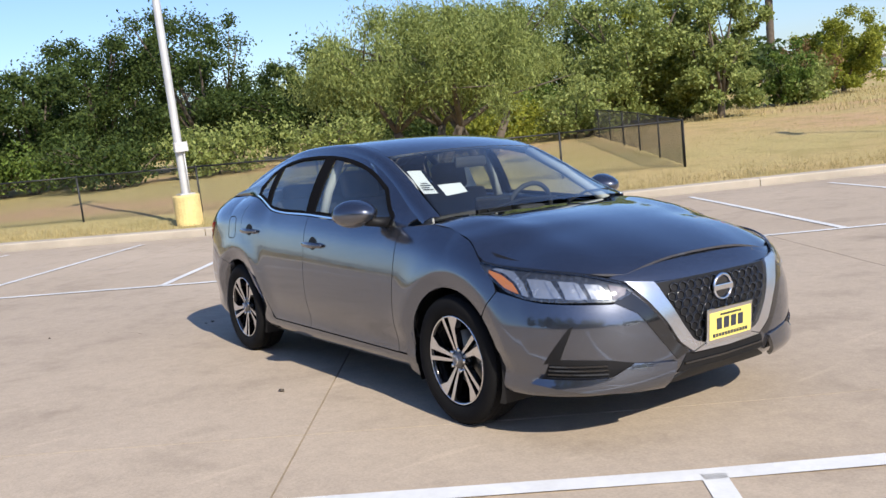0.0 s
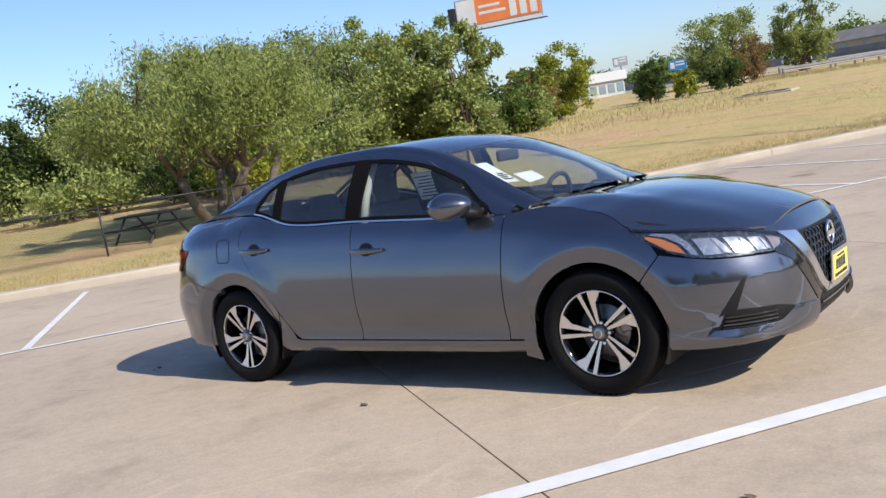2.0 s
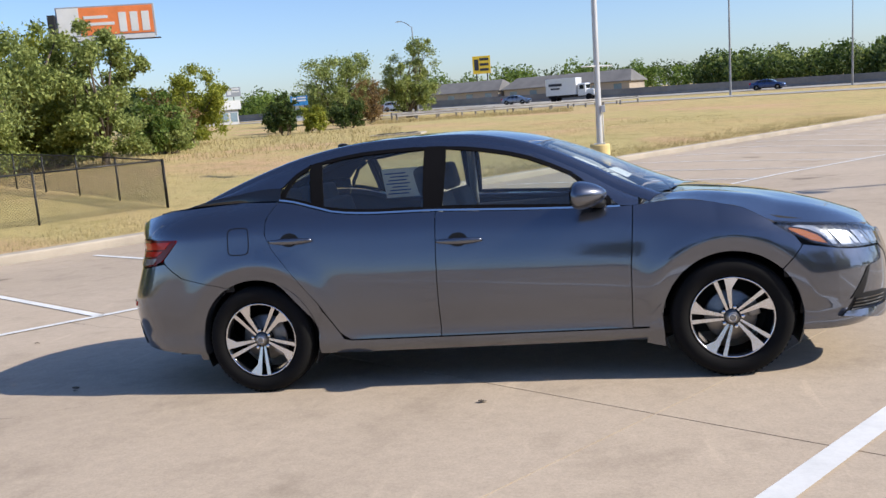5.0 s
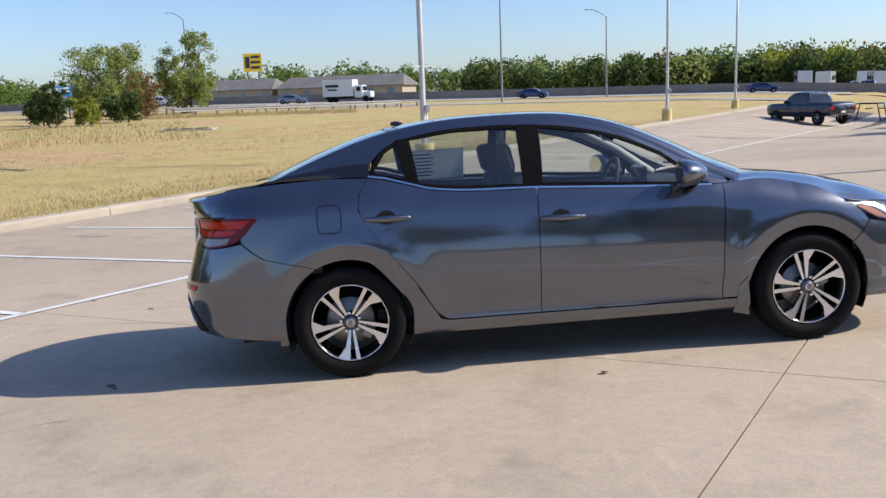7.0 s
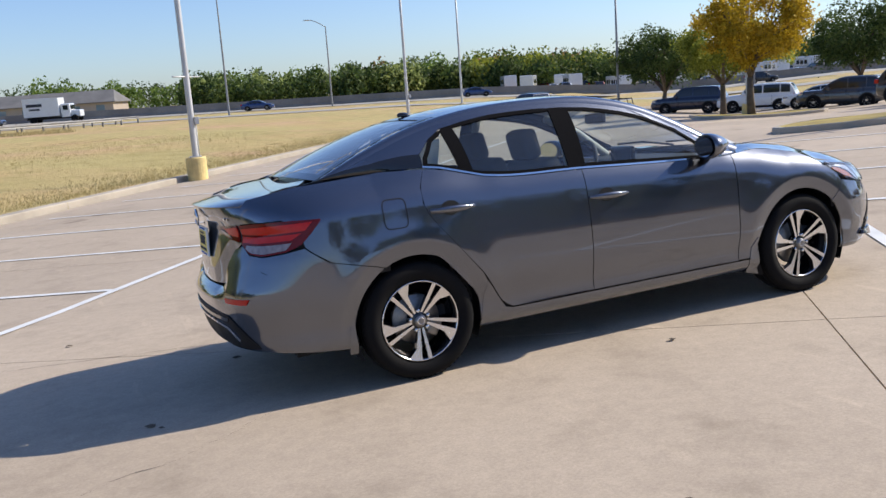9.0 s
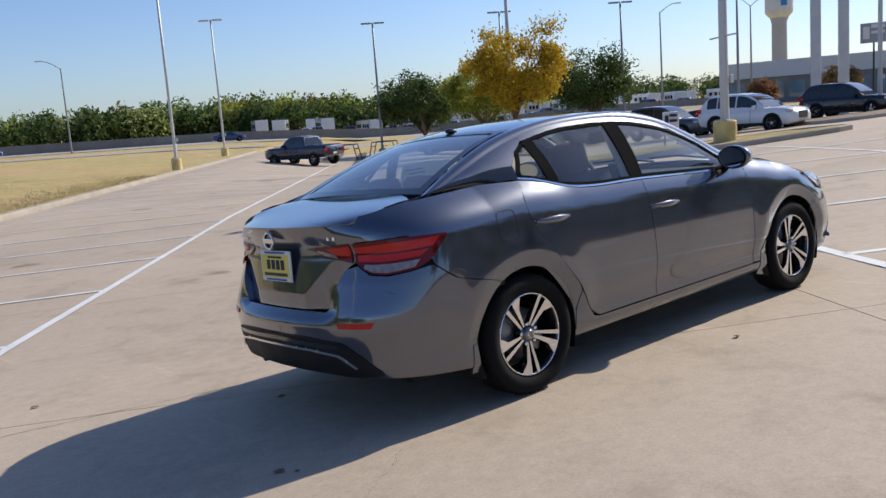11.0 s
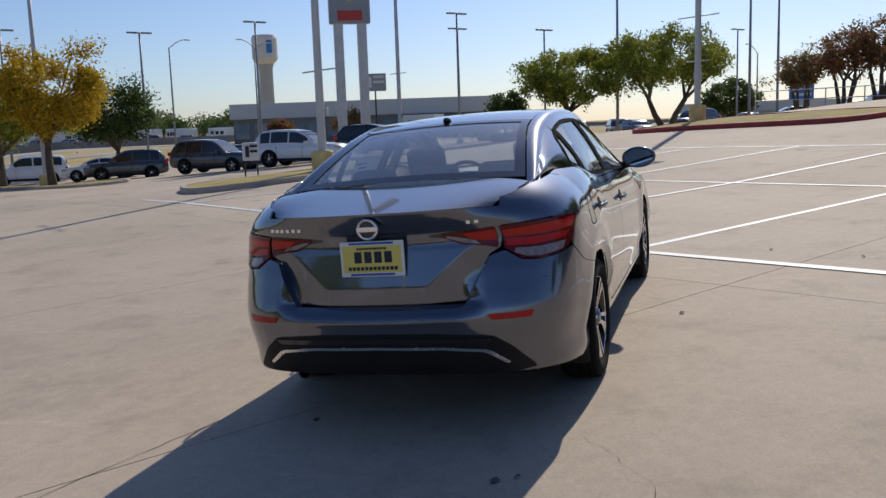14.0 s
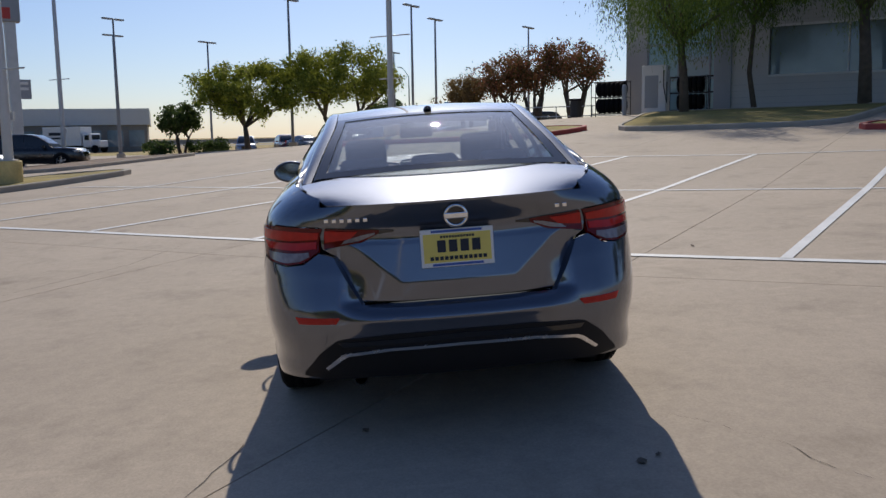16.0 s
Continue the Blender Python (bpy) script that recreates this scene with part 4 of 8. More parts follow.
    part("cap_ring", raw("cap_ring", *lathe([(0.017, -0.0925), (0.017, -0.094), (0.0215, -0.0935), (0.0215, -0.0905)], 24, "y"), M_CHROME, True), None, hub)
    part("brake_disc", raw("brake_disc", *lathe([(0.0, -0.01), (0.135, -0.01), (0.14, -0.004), (0.14, 0.012)], 32, "y"), M_STEEL, True), None, hub)
    part("brake_caliper", bevel_box(0.085, 0.15, -0.03, 0.03, -0.05, 0.05, 0.012), M_STEEL, hub)
    return hub


_w = car_wheel()
_w.parent = saloon
_w.matrix_basis = pose(WHEEL_X, -0.785, HUB_Z, 0, -20, 0)
for x, y, rz, spin in ((-WHEEL_X, -0.79, 0, 30), (WHEEL_X, 0.785, 180, 12), (-WHEEL_X, 0.79, 180, 50)):
    c = copy_thing(_w, pose(x, y, HUB_Z, 0, 0, rz) @ pose(0, 0, 0, 0, spin, 0))

# ---- details of the saloon ----
def lamp_patch(name, lower, upper, material, label="", out=0.004, sides=(1, -1), rim=0.01, nu=14, nv=5):
    return polygon_patch(name, (lower, upper), material, label, out, rim, sides, nu=nu, nv=nv)


# head lamps: dark bowl, bright reflectors, amber side lamp, clear cover
_hl_lo = [(1.472, 0.806), (1.51, 0.758), (1.58, 0.700), (1.65, 0.672), (1.72, 0.658), (1.82, 0.650), (1.90, 0.648), (1.99, 0.640), (2.045, 0.655)]
_hl_up = [(1.472, 0.818), (1.54, 0.802), (1.65, 0.789), (1.76, 0.775), (1.90, 0.755), (2.03, 0.718), (2.075, 0.682)]
lamp_patch("headlamp_bowl", _hl_lo, _hl_up, M_BOWL, "slim clear headlamp with bright reflectors and an amber corner", 0.0, nu=24, nv=8)
lamp_patch("indicator", [(1.512, 0.775), (1.58, 0.712), (1.638, 0.690)], [(1.516, 0.785), (1.57, 0.768), (1.615, 0.735)], M_AMBER, "amber corner lamp", 0.006)
lamp_patch("light_bar", [(1.53, 0.788), (1.59, 0.770), (1.632, 0.735), (1.655, 0.684)], [(1.55, 0.794), (1.63, 0.781), (1.662, 0.740), (1.680, 0.677)], M_REFLECTOR, "bright light bar", 0.007)
for k, (q0, w, zl, zh) in enumerate(((1.70, 0.10, 0.674, 0.752), (1.82, 0.075, 0.664, 0.738), (1.915, 0.06, 0.660, 0.722))):
    lamp_patch("reflector", [(q0, zl), (q0 + w * 0.6, zl - 0.004), (q0 + w, zl - 0.006)], [(q0 - 0.02, zh), (q0 + w * 0.5, zh - 0.006), (q0 + w * 0.75, zh - 0.012)], M_REFLECTOR, "", 0.006, nu=6, nv=4)
    lamp_patch("reflector_edge", [(q0 + w * 0.75, zl), (q0 + w * 1.08, zl - 0.008)], [(q0 + w * 0.5, zh - 0.012), (q0 + w * 0.74, zh - 0.016)], M_REFLECTOR, "", 0.010, nu=3, nv=4)
lamp_patch("headlamp_tip", [(1.995, 0.650), (2.04, 0.665)], [(1.985, 0.712), (2.05, 0.692)], M_CLEARLENS, "", 0.006, nu=4, nv=3)
_m_cover = glass("lamp_cover", (0.93, 0.95, 0.96))
lamp_patch("headlamp_cover", _hl_lo, _hl_up, _m_cover, "", 0.014, nu=24, nv=8, rim=0.012)
lamp_patch("lamp_brow", [(1.478, 0.814), (1.54, 0.800), (1.72, 0.779), (1.90, 0.752), (2.06, 0.700)], [(1.478, 0.822), (1.54, 0.807), (1.72, 0.787), (1.90, 0.761), (2.06, 0.712)], M_GLOSS, "", 0.012, rim=0.008)

# grille, bright V frame and intakes
lamp_patch("grille_panel", [(2.28, 0.395), (2.40, 0.385), (2.5, 0.38)], [(2.13, 0.695), (2.33, 0.698), (2.5, 0.698)], M_SATIN, "black honeycomb grille", 0.003, rim=0.004, nu=12, nv=8)
def front_x(y, z):
    """The skin's x on the nose at a distance y from the middle."""
    lo, hi = 1.9, 2.5
    for _ in range(24):
        m = (lo + hi) / 2
        if -surf(m, z)[1] > abs(y): lo = m
        else: hi = m
    return surf(lo, z)[0]


_ch = []
for i in range(-8, 9):
    for j in range(8):
        y = 0.052 * i + (0.026 if j % 2 else 0)
        z = 0.415 + 0.036 * j
        half = 0.16 + (z - 0.39) / 0.30 * 0.19
        if abs(y) > half: continue
        ring = []
        for k in range(6):
            a = radians(60 * k + 30)
            yy, zz = y + 0.025 * math.cos(a), z + 0.020 * math.sin(a)
            ring.append((front_x(yy, zz) + 0.008, yy, zz))
        _ch.append(tube(ring, 0.0042, 4, True))
part("grille_mesh", raw("grille_mesh", *join_meshes(_ch), M_GLOSS, True), None, saloon)
lamp_patch("grille_frame", [(2.045, 0.715), (2.12, 0.63), (2.19, 0.53), (2.24, 0.43), (2.30, 0.378)], [(2.165, 0.700), (2.215, 0.60), (2.265, 0.50), (2.31, 0.425), (2.37, 0.400)], M_SATINCHROME, "satin silver V-shaped grille frame", 0.018, rim=0.02)
lamp_patch("grille_frame_foot", [(2.30, 0.372), (2.5, 0.364)], [(2.36, 0.394), (2.5, 0.386)], M_SATINCHROME, "", 0.018, rim=0.02, nu=8, nv=2)
lamp_patch("grille_wing", [(1.995, 0.638), (2.08, 0.585), (2.11, 0.54), (2.225, 0.355)], [(2.05, 0.690), (2.122, 0.615), (2.195, 0.51), (2.285, 0.378)], M_GLOSS, "black side panel", 0.004)
lamp_patch("lower_intake", [(2.235, 0.29), (2.5, 0.285)], [(2.275, 0.372), (2.5, 0.362)], M_SATIN, "black lower air intake", 0.003, nu=10, nv=3)
lamp_patch("intake_bar", [(2.26, 0.325), (2.5, 0.318)], [(2.265, 0.334), (2.5, 0.328)], M_GLOSS, "", 0.012, nu=8, nv=1)
lamp_patch("chin_lip", [(2.18, 0.238), (2.5, 0.245)], [(2.295, 0.298), (2.5, 0.288)], M_SATIN, "black chin lip", 0.006, nu=10, nv=3)
polygon_patch("bumper_lip", ([(1.66, 0.300), (1.84, 0.268), (2.03, 0.245), (2.19, 0.235)], [(1.68, 0.322), (1.85, 0.318), (1.95, 0.322), (2.04, 0.372), (2.222, 0.348)]), M_PAINT, "lower bumper lip catching the light", 0.004, 0.02, fn=lip_fn, nu=24, nv=8)
lamp_patch("corner_duct", [(1.69, 0.315), (1.80, 0.308), (1.95, 0.308), (2.035, 0.358)], [(1.735, 0.405), (1.80, 0.408), (1.95, 0.398), (2.04, 0.375)], M_SATIN, "black corner air duct", 0.003)
lamp_patch("duct_blade", [(1.705, 0.385), (1.775, 0.408)], [(1.818, 0.545), (1.838, 0.555)], M_SATIN, "", 0.004, nu=4, nv=6)
for k in range(4):
    z = 0.322 + 0.018 * k
    lamp_patch("duct_slat", [(1.71 + 0.006 * k, z), (1.94, z - 0.004)], [(1.712 + 0.006 * k, z + 0.008), (1.94, z + 0.004)], M_GLOSS, "", 0.010, nu=6, nv=1, rim=0.01)


def emblem(x, z, r, nx):
    """Round badge with a bar across, its face towards nx."""
    ring = [(x + 0.004 * nx, r * math.cos(a), z + r * 0.94 * math.sin(a)) for a in np.linspace(0, 2 * math.pi, 33)[:-1]]
    e = part("badge", raw("badge", *tube(ring, 0.008, 6, True), M_CHROME, True), None, saloon, "bright round badge")
    b = bevel_box(-0.005, 0.005, -r * 1.12, r * 1.12, -0.013, 0.013, 0.004)
    bmesh.ops.translate(b, verts=b.verts, vec=(x + 0.008 * nx, 0, z))
    part("badge_bar", b, M_CHROME, e)
    disc = [(x, 0.9 * r * math.cos(a), z + 0.85 * r * math.sin(a)) for a in np.linspace(0, 2 * math.pi, 25)[:-1]]
    part("badge_field", raw("badge_field", disc, [tuple(range(24))[:: -1 if nx < 0 else 1]], M_GLOSS), None, e)


emblem(2.272, 0.632, 0.060, 1)
emblem(-2.338, 0.985, 0.046, -1)


def plate(x, z, nx, lean, frame_mat, lower):
    """Yellow dealer plate in a frame; its lettering as plain bars."""
    p = new("dealer_plate")
    p.parent = saloon
    p.matrix_basis = Matrix.Translation((x, 0, z)) @ Euler((0, radians(lean), 0)).to_matrix().to_4x4()
    tagged(p, "yellow dealer plate with dark lettering bars in a frame")
    part("plate_frame", bevel_box(-0.006, 0.006, -0.158, 0.158, -0.082, 0.082, 0.004), frame_mat, p)
    part("plate_sheet", bevel_box(0.006 * nx - 0.002, 0.006 * nx + 0.002, -0.146, 0.146, -0.062, 0.062, 0.001), M_YELLOW, p)
    for w, h, zz in ((0.20, 0.052, 0.008), (0.25, 0.016, -0.044), (0.15, 0.010, 0.048)):
        n = 4 if h > 0.03 else 12
        for k in range(n):
            y0 = -w / 2 + w * k / n
            part("plate_bar", raw("plate_bar", *box(0.008 * nx - 0.002, 0.008 * nx + 0.002, y0, y0 + w / n * 0.72, zz - h / 2, zz + h / 2), M_INK), None, p)
    for zz in lower:
        part("frame_bar", raw("frame_bar", *box(0.006 * nx - 0.0015, 0.006 * nx + 0.0015, -0.11, 0.11, zz - 0.005, zz + 0.005), M_BLUEINK if nx < 0 else M_INK), None, p)


plate(2.305, 0.47, 1, 4, M_CHROME, ())
plate(-2.318, 0.845, -1, 3, M_PAPER, (-0.072, 0.072))

# tail lamps: outer part on the wing, inner part on the lid
_tl_lo = [(-2.132, 0.852), (-2.05, 0.803), (-1.95, 0.788), (-1.80, 0.802), (-1.725, 0.828), (-1.622, 0.940)]
_tl_up = [(-2.132, 0.952), (-2.0, 0.957), (-1.85, 0.959), (-1.75, 0.958), (-1.618, 0.952)]
lamp_patch("tail_lamp", _tl_lo, _tl_up, M_DREDLENS, "red tail lamp with a clear lower lens", 0.006, rim=0.02, nu=18)
lamp_patch("brake_lens", [(-2.125, 0.905), (-1.95, 0.896), (-1.70, 0.902)], [(-2.125, 0.935), (-1.95, 0.94), (-1.655, 0.943)], M_REDLENS, "red lens", 0.010, rim=0.006)
lamp_patch("brake_lens", [(-2.122, 0.862), (-2.0, 0.852), (-1.77, 0.860)], [(-2.122, 0.893), (-2.0, 0.886), (-1.72, 0.890)], M_REDLENS, "red lens", 0.010, rim=0.006)
lamp_patch("reversing_lens", [(-2.085, 0.828), (-2.03, 0.806), (-1.94, 0.798), (-1.80, 0.812)], [(-2.08, 0.846), (-2.03, 0.842), (-1.94, 0.840), (-1.77, 0.846)], M_CLEARLENS, "clear lower lens", 0.010, rim=0.006)
lamp_patch("lid_lamp", [(-2.40, 0.922), (-2.33, 0.885), (-2.16, 0.862)], [(-2.40, 0.936), (-2.3, 0.944), (-2.148, 0.952)], M_DREDLENS, "dark red lid lamp", 0.006, rim=0.02)
lamp_patch("lid_red_lens", [(-2.28, 0.905), (-2.165, 0.890)], [(-2.31, 0.935), (-2.152, 0.944)], M_REDLENS, "red lens", 0.010, rim=0.005, nu=6, nv=3)
lamp_patch("lid_clear_lens", [(-2.385, 0.918), (-2.32, 0.892), (-2.24, 0.880)], [(-2.385, 0.926), (-2.33, 0.918), (-2.26, 0.897)], M_CLEARLENS, "clear lens", 0.010, rim=0.005, nu=8, nv=2)
lamp_patch("lid_shadow_trim", [(-2.46, 0.926), (-2.40, 0.918), (-2.16, 0.856)], [(-2.46, 0.934), (-2.40, 0.940), (-2.15, 0.956)], M_GLOSS, "", 0.003, rim=0.004)
lamp_patch("rear_reflector", [(-2.205, 0.548), (-2.01, 0.545)], [(-2.225, 0.574), (-1.99, 0.574)], M_REDLENS, "red bumper reflector", 0.006, nu=8, nv=2)
# black rear valance with a bright strip
lamp_patch("valance", [(-2.7, 0.30), (-2.35, 0.298), (-2.1, 0.295), (-1.985, 0.302)], [(-2.7, 0.500), (-2.45, 0.496), (-2.2, 0.476), (-2.09, 0.41), (-1.99, 0.322)], M_SATIN, "black rear valance", 0.006, rim=0.01, nu=20, nv=8)
lamp_patch("valance_mesh", [(-2.7, 0.462), (-2.22, 0.445)], [(-2.7, 0.486), (-2.2, 0.466)], M_GLOSS, "", 0.010, rim=0.004, nu=10, nv=2)
lamp_patch("valance_strip", [(-2.7, 0.430), (-2.42, 0.424), (-2.23, 0.403), (-2.13, 0.340)], [(-2.7, 0.443), (-2.42, 0.437), (-2.215, 0.416), (-2.115, 0.350)], M_ALLOY, "bright valance strip", 0.014, rim=0.012, nu=20, nv=2)
_v, _f = lathe([(0.028, 0), (0.034, 0), (0.034, 0.12), (0.028, 0.12)], 16)
part("tailpipe", raw("tailpipe", [(-2.12 - z, x + 0.46, y + 0.275) for x, y, z in _v], _f, M_DPIPE, True), None, saloon)
def rear_x(y, z):
    """The skin's x on the tail at a distance y from the middle."""
    lo, hi = -2.7, -1.9
    for _ in range(24):
        m = (lo + hi) / 2
        if -surf(m, z)[1] > abs(y): hi = m
        else: lo = m
    return surf(lo, z)[0]


# model lettering as plain bright bars
for y0, n, w in ((0.555, 6, 0.034), (-0.455, 2, 0.036)):
    for k in range(n):
        b = bevel_box(-0.003, 0.003, -w * 0.27, w * 0.27, -0.0085, 0.0085, 0.002)
        bmesh.ops.translate(b, verts=b.verts, vec=(rear_x(y0 - k * w, 0.985) - 0.003, y0 - k * w, 0.985))
        part("letter_bar", b, M_CHROME, saloon)

# door handles, dark patches for the shade in their hollows, flap, mud flaps
for (x0, z0), doors in (((-0.235, 0.842), front_doors), ((-1.235, 0.905), rear_doors)):
    for s, door in zip((1, -1), doors):
        V, F = [], []
        for k in range(13):
            t = k / 12
            x = x0 + 0.265 * t
            base = surf(x, z0)
            stand = 0.036 * math.sin(math.pi * min(max(t * 1.05, 0.02), 0.98)) ** 0.5 + 0.003
            w = 0.016 * (0.55 + 0.6 * math.sin(math.pi * t))
            for a in range(8):
                an = 2 * math.pi * a / 8
                V.append((x, (base[1] - stand + 0.009 * math.cos(an)) * s, z0 + 0.002 - 0.006 * t + w * math.sin(an)))
        F = [(k * 8 + a, k * 8 + (a + 1) % 8, (k + 1) * 8 + (a + 1) % 8, (k + 1) * 8 + a) for k in range(12) for a in range(8)] + [tuple(range(8)), tuple(range(96, 104))]
        bm = bmesh.new()
        vs = [bm.verts.new(v) for v in V]
        for f in F: bm.faces.new([vs[i] for i in f])
        bmesh.ops.recalc_face_normals(bm, faces=bm.faces)
        part("handle", from_bm("handle", bm, M_PAINT, True), None, door, "body-coloured pull handle")
        # no real recess: its shade is a flat black disc on the door
        cx = x0 + 0.125
        pts = [(cx + 0.055 * math.cos(a), z0 + 0.004 + 0.040 * math.sin(a)) for a in np.linspace(0, 2 * math.pi, 21)[:-1]]
        V = [tuple(surf(q, z) * np.array((1, s, 1)) + np.array((0, -0.0015 * s, 0))) for q, z in pts]
        part("handle_hollow", raw("handle_hollow", V, [tuple(range(20))[::s]], M_SATIN), None, door, "flat dark patch for the shade behind the handle")
_fl = []
for k in range(32):
    a = 2 * math.pi * k / 32
    c, s_ = math.cos(a), math.sin(a)
    _fl.append((-1.43 + 0.066 * math.copysign(abs(c) ** 0.4, c), 0.92 + 0.078 * math.copysign(abs(s_) ** 0.4, s_)))
band(_fl, surf, 0.006, M_SATIN, "fuel_flap_gap", out=0.0012, sides=(1,), label="fuel flap outline")
lamp_patch("front_mud_flap", [(0.90, 0.20), (1.00, 0.175)], [(0.93, 0.36), (0.985, 0.42)], M_PAINT, "", 0.004, rim=0.015, nu=4, nv=6)
lamp_patch("rear_mud_flap", [(q_of(-1.76, 0.21), 0.21), (q_of(-1.71, 0.21), 0.21)], [(q_of(-1.75, 0.36), 0.36), (q_of(-1.725, 0.36), 0.36)], M_PAINT, "", 0.004, rim=0.015, nu=4, nv=6)

# mirrors
for s in (1, -1):
    bm = bmesh.new()
    bmesh.ops.create_uvsphere(bm, u_segments=24, v_segments=14, radius=1)
    for v in bm.verts:
        x, y, z = v.co
        if x < -0.25: x = -0.25 - (x + 0.25) * 0.08
        k = 1 - 0.25 * max(x, 0)
        v.co = (x * 0.135 + 0.60 + 0.02 * y, (-0.945 + y * 0.125 * k) * s, 1.045 + z * 0.078 * k + 0.015 * (x > 0) * 0)
    bmesh.ops.recalc_face_normals(bm, faces=bm.faces)
    mir = part("door_mirror", from_bm("door_mirror", bm, M_PAINT, True), None, front_doors[0] if s > 0 else front_doors[1], "body-coloured door mirror")
    v, f = tube([(0.70, -0.80 * s, 0.985), (0.69, -0.86 * s, 0.992), (0.655, -0.92 * s, 1.005)], [0.03, 0.026, 0.03], 10)
    part("mirror_stalk", raw("mirror_stalk", v, f, M_SATIN, True), None, front_doors[0] if s > 0 else front_doors[1], "black mirror stalk")
    e = [(0.562 + 0.02 * math.cos(a), (-0.945 + 0.105 * math.cos(a)) * s, 1.045 + 0.062 * math.sin(a)) for a in np.linspace(0, 2 * math.pi, 25)[:-1]]
    part("mirror_glass", raw("mirror_glass", [(x - 0.004, y, z) for x, y, z in e], [tuple(range(24))[::s]], M_CHROME), None, front_doors[0] if s > 0 else front_doors[1], "mirror glass")

# aerial fin, wipers
_bm = bmesh.new()
bmesh.ops.create_uvsphere(_bm, u_segments=16, v_segments=8, radius=1)
for v in _bm.verts: v.co = (v.co.x * 0.045 - 0.99 - 0.012 * v.co.z, v.co.y * 0.024, 1.436 + max(v.co.z, -0.3) * 0.022)
part("aerial_fin", from_bm("aerial_fin", _bm, M_GLOSS, True), None, saloon, "small black aerial fin")
for y0, y1 in ((-0.42, 0.10), (0.12, 0.60)):
    part("wiper", raw("wiper", *tube([(1.155 - 0.25 * y0 * y0, y0, 1.012), (1.08 - 0.22 * ((y0 + y1) / 2) ** 2, (y0 + y1) / 2, 1.050), (1.075 - 0.24 * y1 * y1, y1, 1.042)], 0.008, 6), M_SATIN), None, saloon, "black wiper arm")

# ---- inside ----
def seat(x, y, wide, back_x, label):
    s = new("seat")
    s.parent = saloon
    tagged(s, label)
    s.matrix_basis = pose(x, y, 0)
    part("cushion", bevel_box(-0.26, 0.26, -wide, wide, 0.36, 0.56, 0.05, 3), M_SEAT, s, smooth=True)
    b = bevel_box(-0.07, 0.07, -wide, wide, 0.0, 0.60, 0.05, 3)
    bmesh.ops.transform(b, verts=b.verts, matrix=pose(back_x, 0, 0.50, 0, -14, 0))
    part("backrest", b, M_SEAT, s, smooth=True)
    heads = (0,) if wide < 0.4 else (-0.38, 0.0, 0.38)
    for hy in heads:
        h = bevel_box(-0.055, 0.055, -0.13, 0.13, -0.095, 0.095, 0.045, 3)
        bmesh.ops.transform(h, verts=h.verts, matrix=pose(back_x - 0.19, hy, 1.175 if wide < 0.4 else 1.10, 0, -12, 0))
        part("headrest", h, M_SEAT, s, smooth=True)
        part("headrest_post", raw("headrest_post", *join_meshes([tube([(back_x - 0.13, hy + o, 1.0), (back_x - 0.18, hy + o, 1.12)], 0.007, 6) for o in (-0.05, 0.05)]), M_CHROME), None, s)


seat(0.10, -0.37, 0.25, -0.27, "dark cloth front seat")
seat(0.10, 0.37, 0.25, -0.27, "dark cloth front seat")
seat(-0.78, 0.0, 0.62, -0.30, "dark cloth rear bench")
_d = bevel_box(0.62, 1.06, -0.70, 0.70, 0.66, 0.965, 0.06, 3)
part("dashboard", _d, M_CABIN, saloon, "dark dashboard", smooth=True)
_d = bevel_box(0.60, 0.635, -0.13, 0.13, 0.93, 1.06, 0.012)
part("centre_screen", _d, M_GLOSS, saloon, "upright centre screen")
_ring = [(0.50 + 0.06 * math.sin(a), 0.37 + 0.185 * math.cos(a), 0.93 + 0.175 * math.sin(a)) for a in np.linspace(0, 2 * math.pi, 33)[:-1]]
_sw = part("steering_wheel", raw("steering_wheel", *tube(_ring, 0.016, 8, True), M_CABIN, True), None, saloon, "black steering wheel")
part("wheel_boss", bevel_box(0.49, 0.56, 0.26, 0.48, 0.86, 0.97, 0.03), M_CABIN, _sw)
part("rear_shelf", bevel_box(-1.72, -1.18, -0.62, 0.62, 1.0, 1.035, 0.01), M_CABIN, saloon)
part("cabin_floor", raw("cabin_floor", *box(-1.2, 1.0, -0.74, 0.74, 0.30, 0.36), M_CABIN), None, saloon)
part("cabin_mirror", bevel_box(0.40, 0.43, -0.12, 0.12, 1.24, 1.31, 0.02), M_CABIN, saloon, "inside mirror")
crowned("headlining", [[(x, y, z - 0.03) for x, y, z in r] for r in roof_rows(0.30, -1.0, 10, 0.02, 0.06, -0.02, 0.04)], M_LIGHTTRIM, rim=0)
for s in (1, -1):
    part("door_lining", bevel_box(-1.1, 0.85, -0.755 if s > 0 else 0.735, -0.735 if s > 0 else 0.755, 0.36, 0.94, 0.01), M_CABIN, saloon)
    part("pillar_lining", raw("pillar_lining", *tube([(-0.24, -0.735 * s, 0.95), (-0.235, -0.67 * s, 1.15), (-0.225, -0.565 * s, 1.35)], 0.03, 6), M_LIGHTTRIM, True), None, saloon)
    part("screen_pillar_lining", raw("screen_pillar_lining", *tube([(0.92, -0.67 * s, 0.97), (0.62, -0.585 * s, 1.17), (0.33, -0.55 * s, 1.31)], 0.03, 6), M_LIGHTTRIM, True), None, saloon)


def screen_pt(u, v):
    """A place just inside the windscreen: u along y, v from its foot (0) to its head (1)."""
    x = 0.955 + (0.342 - 0.955) * v
    e = edge_pt(x)
    f = 1 - (u / e[1]) ** 2
    return (e[0] + (0.185 * (1 - v) + 0.085 * v) * f - 0.015, u, e[2] + 0.022 * f - 0.012)


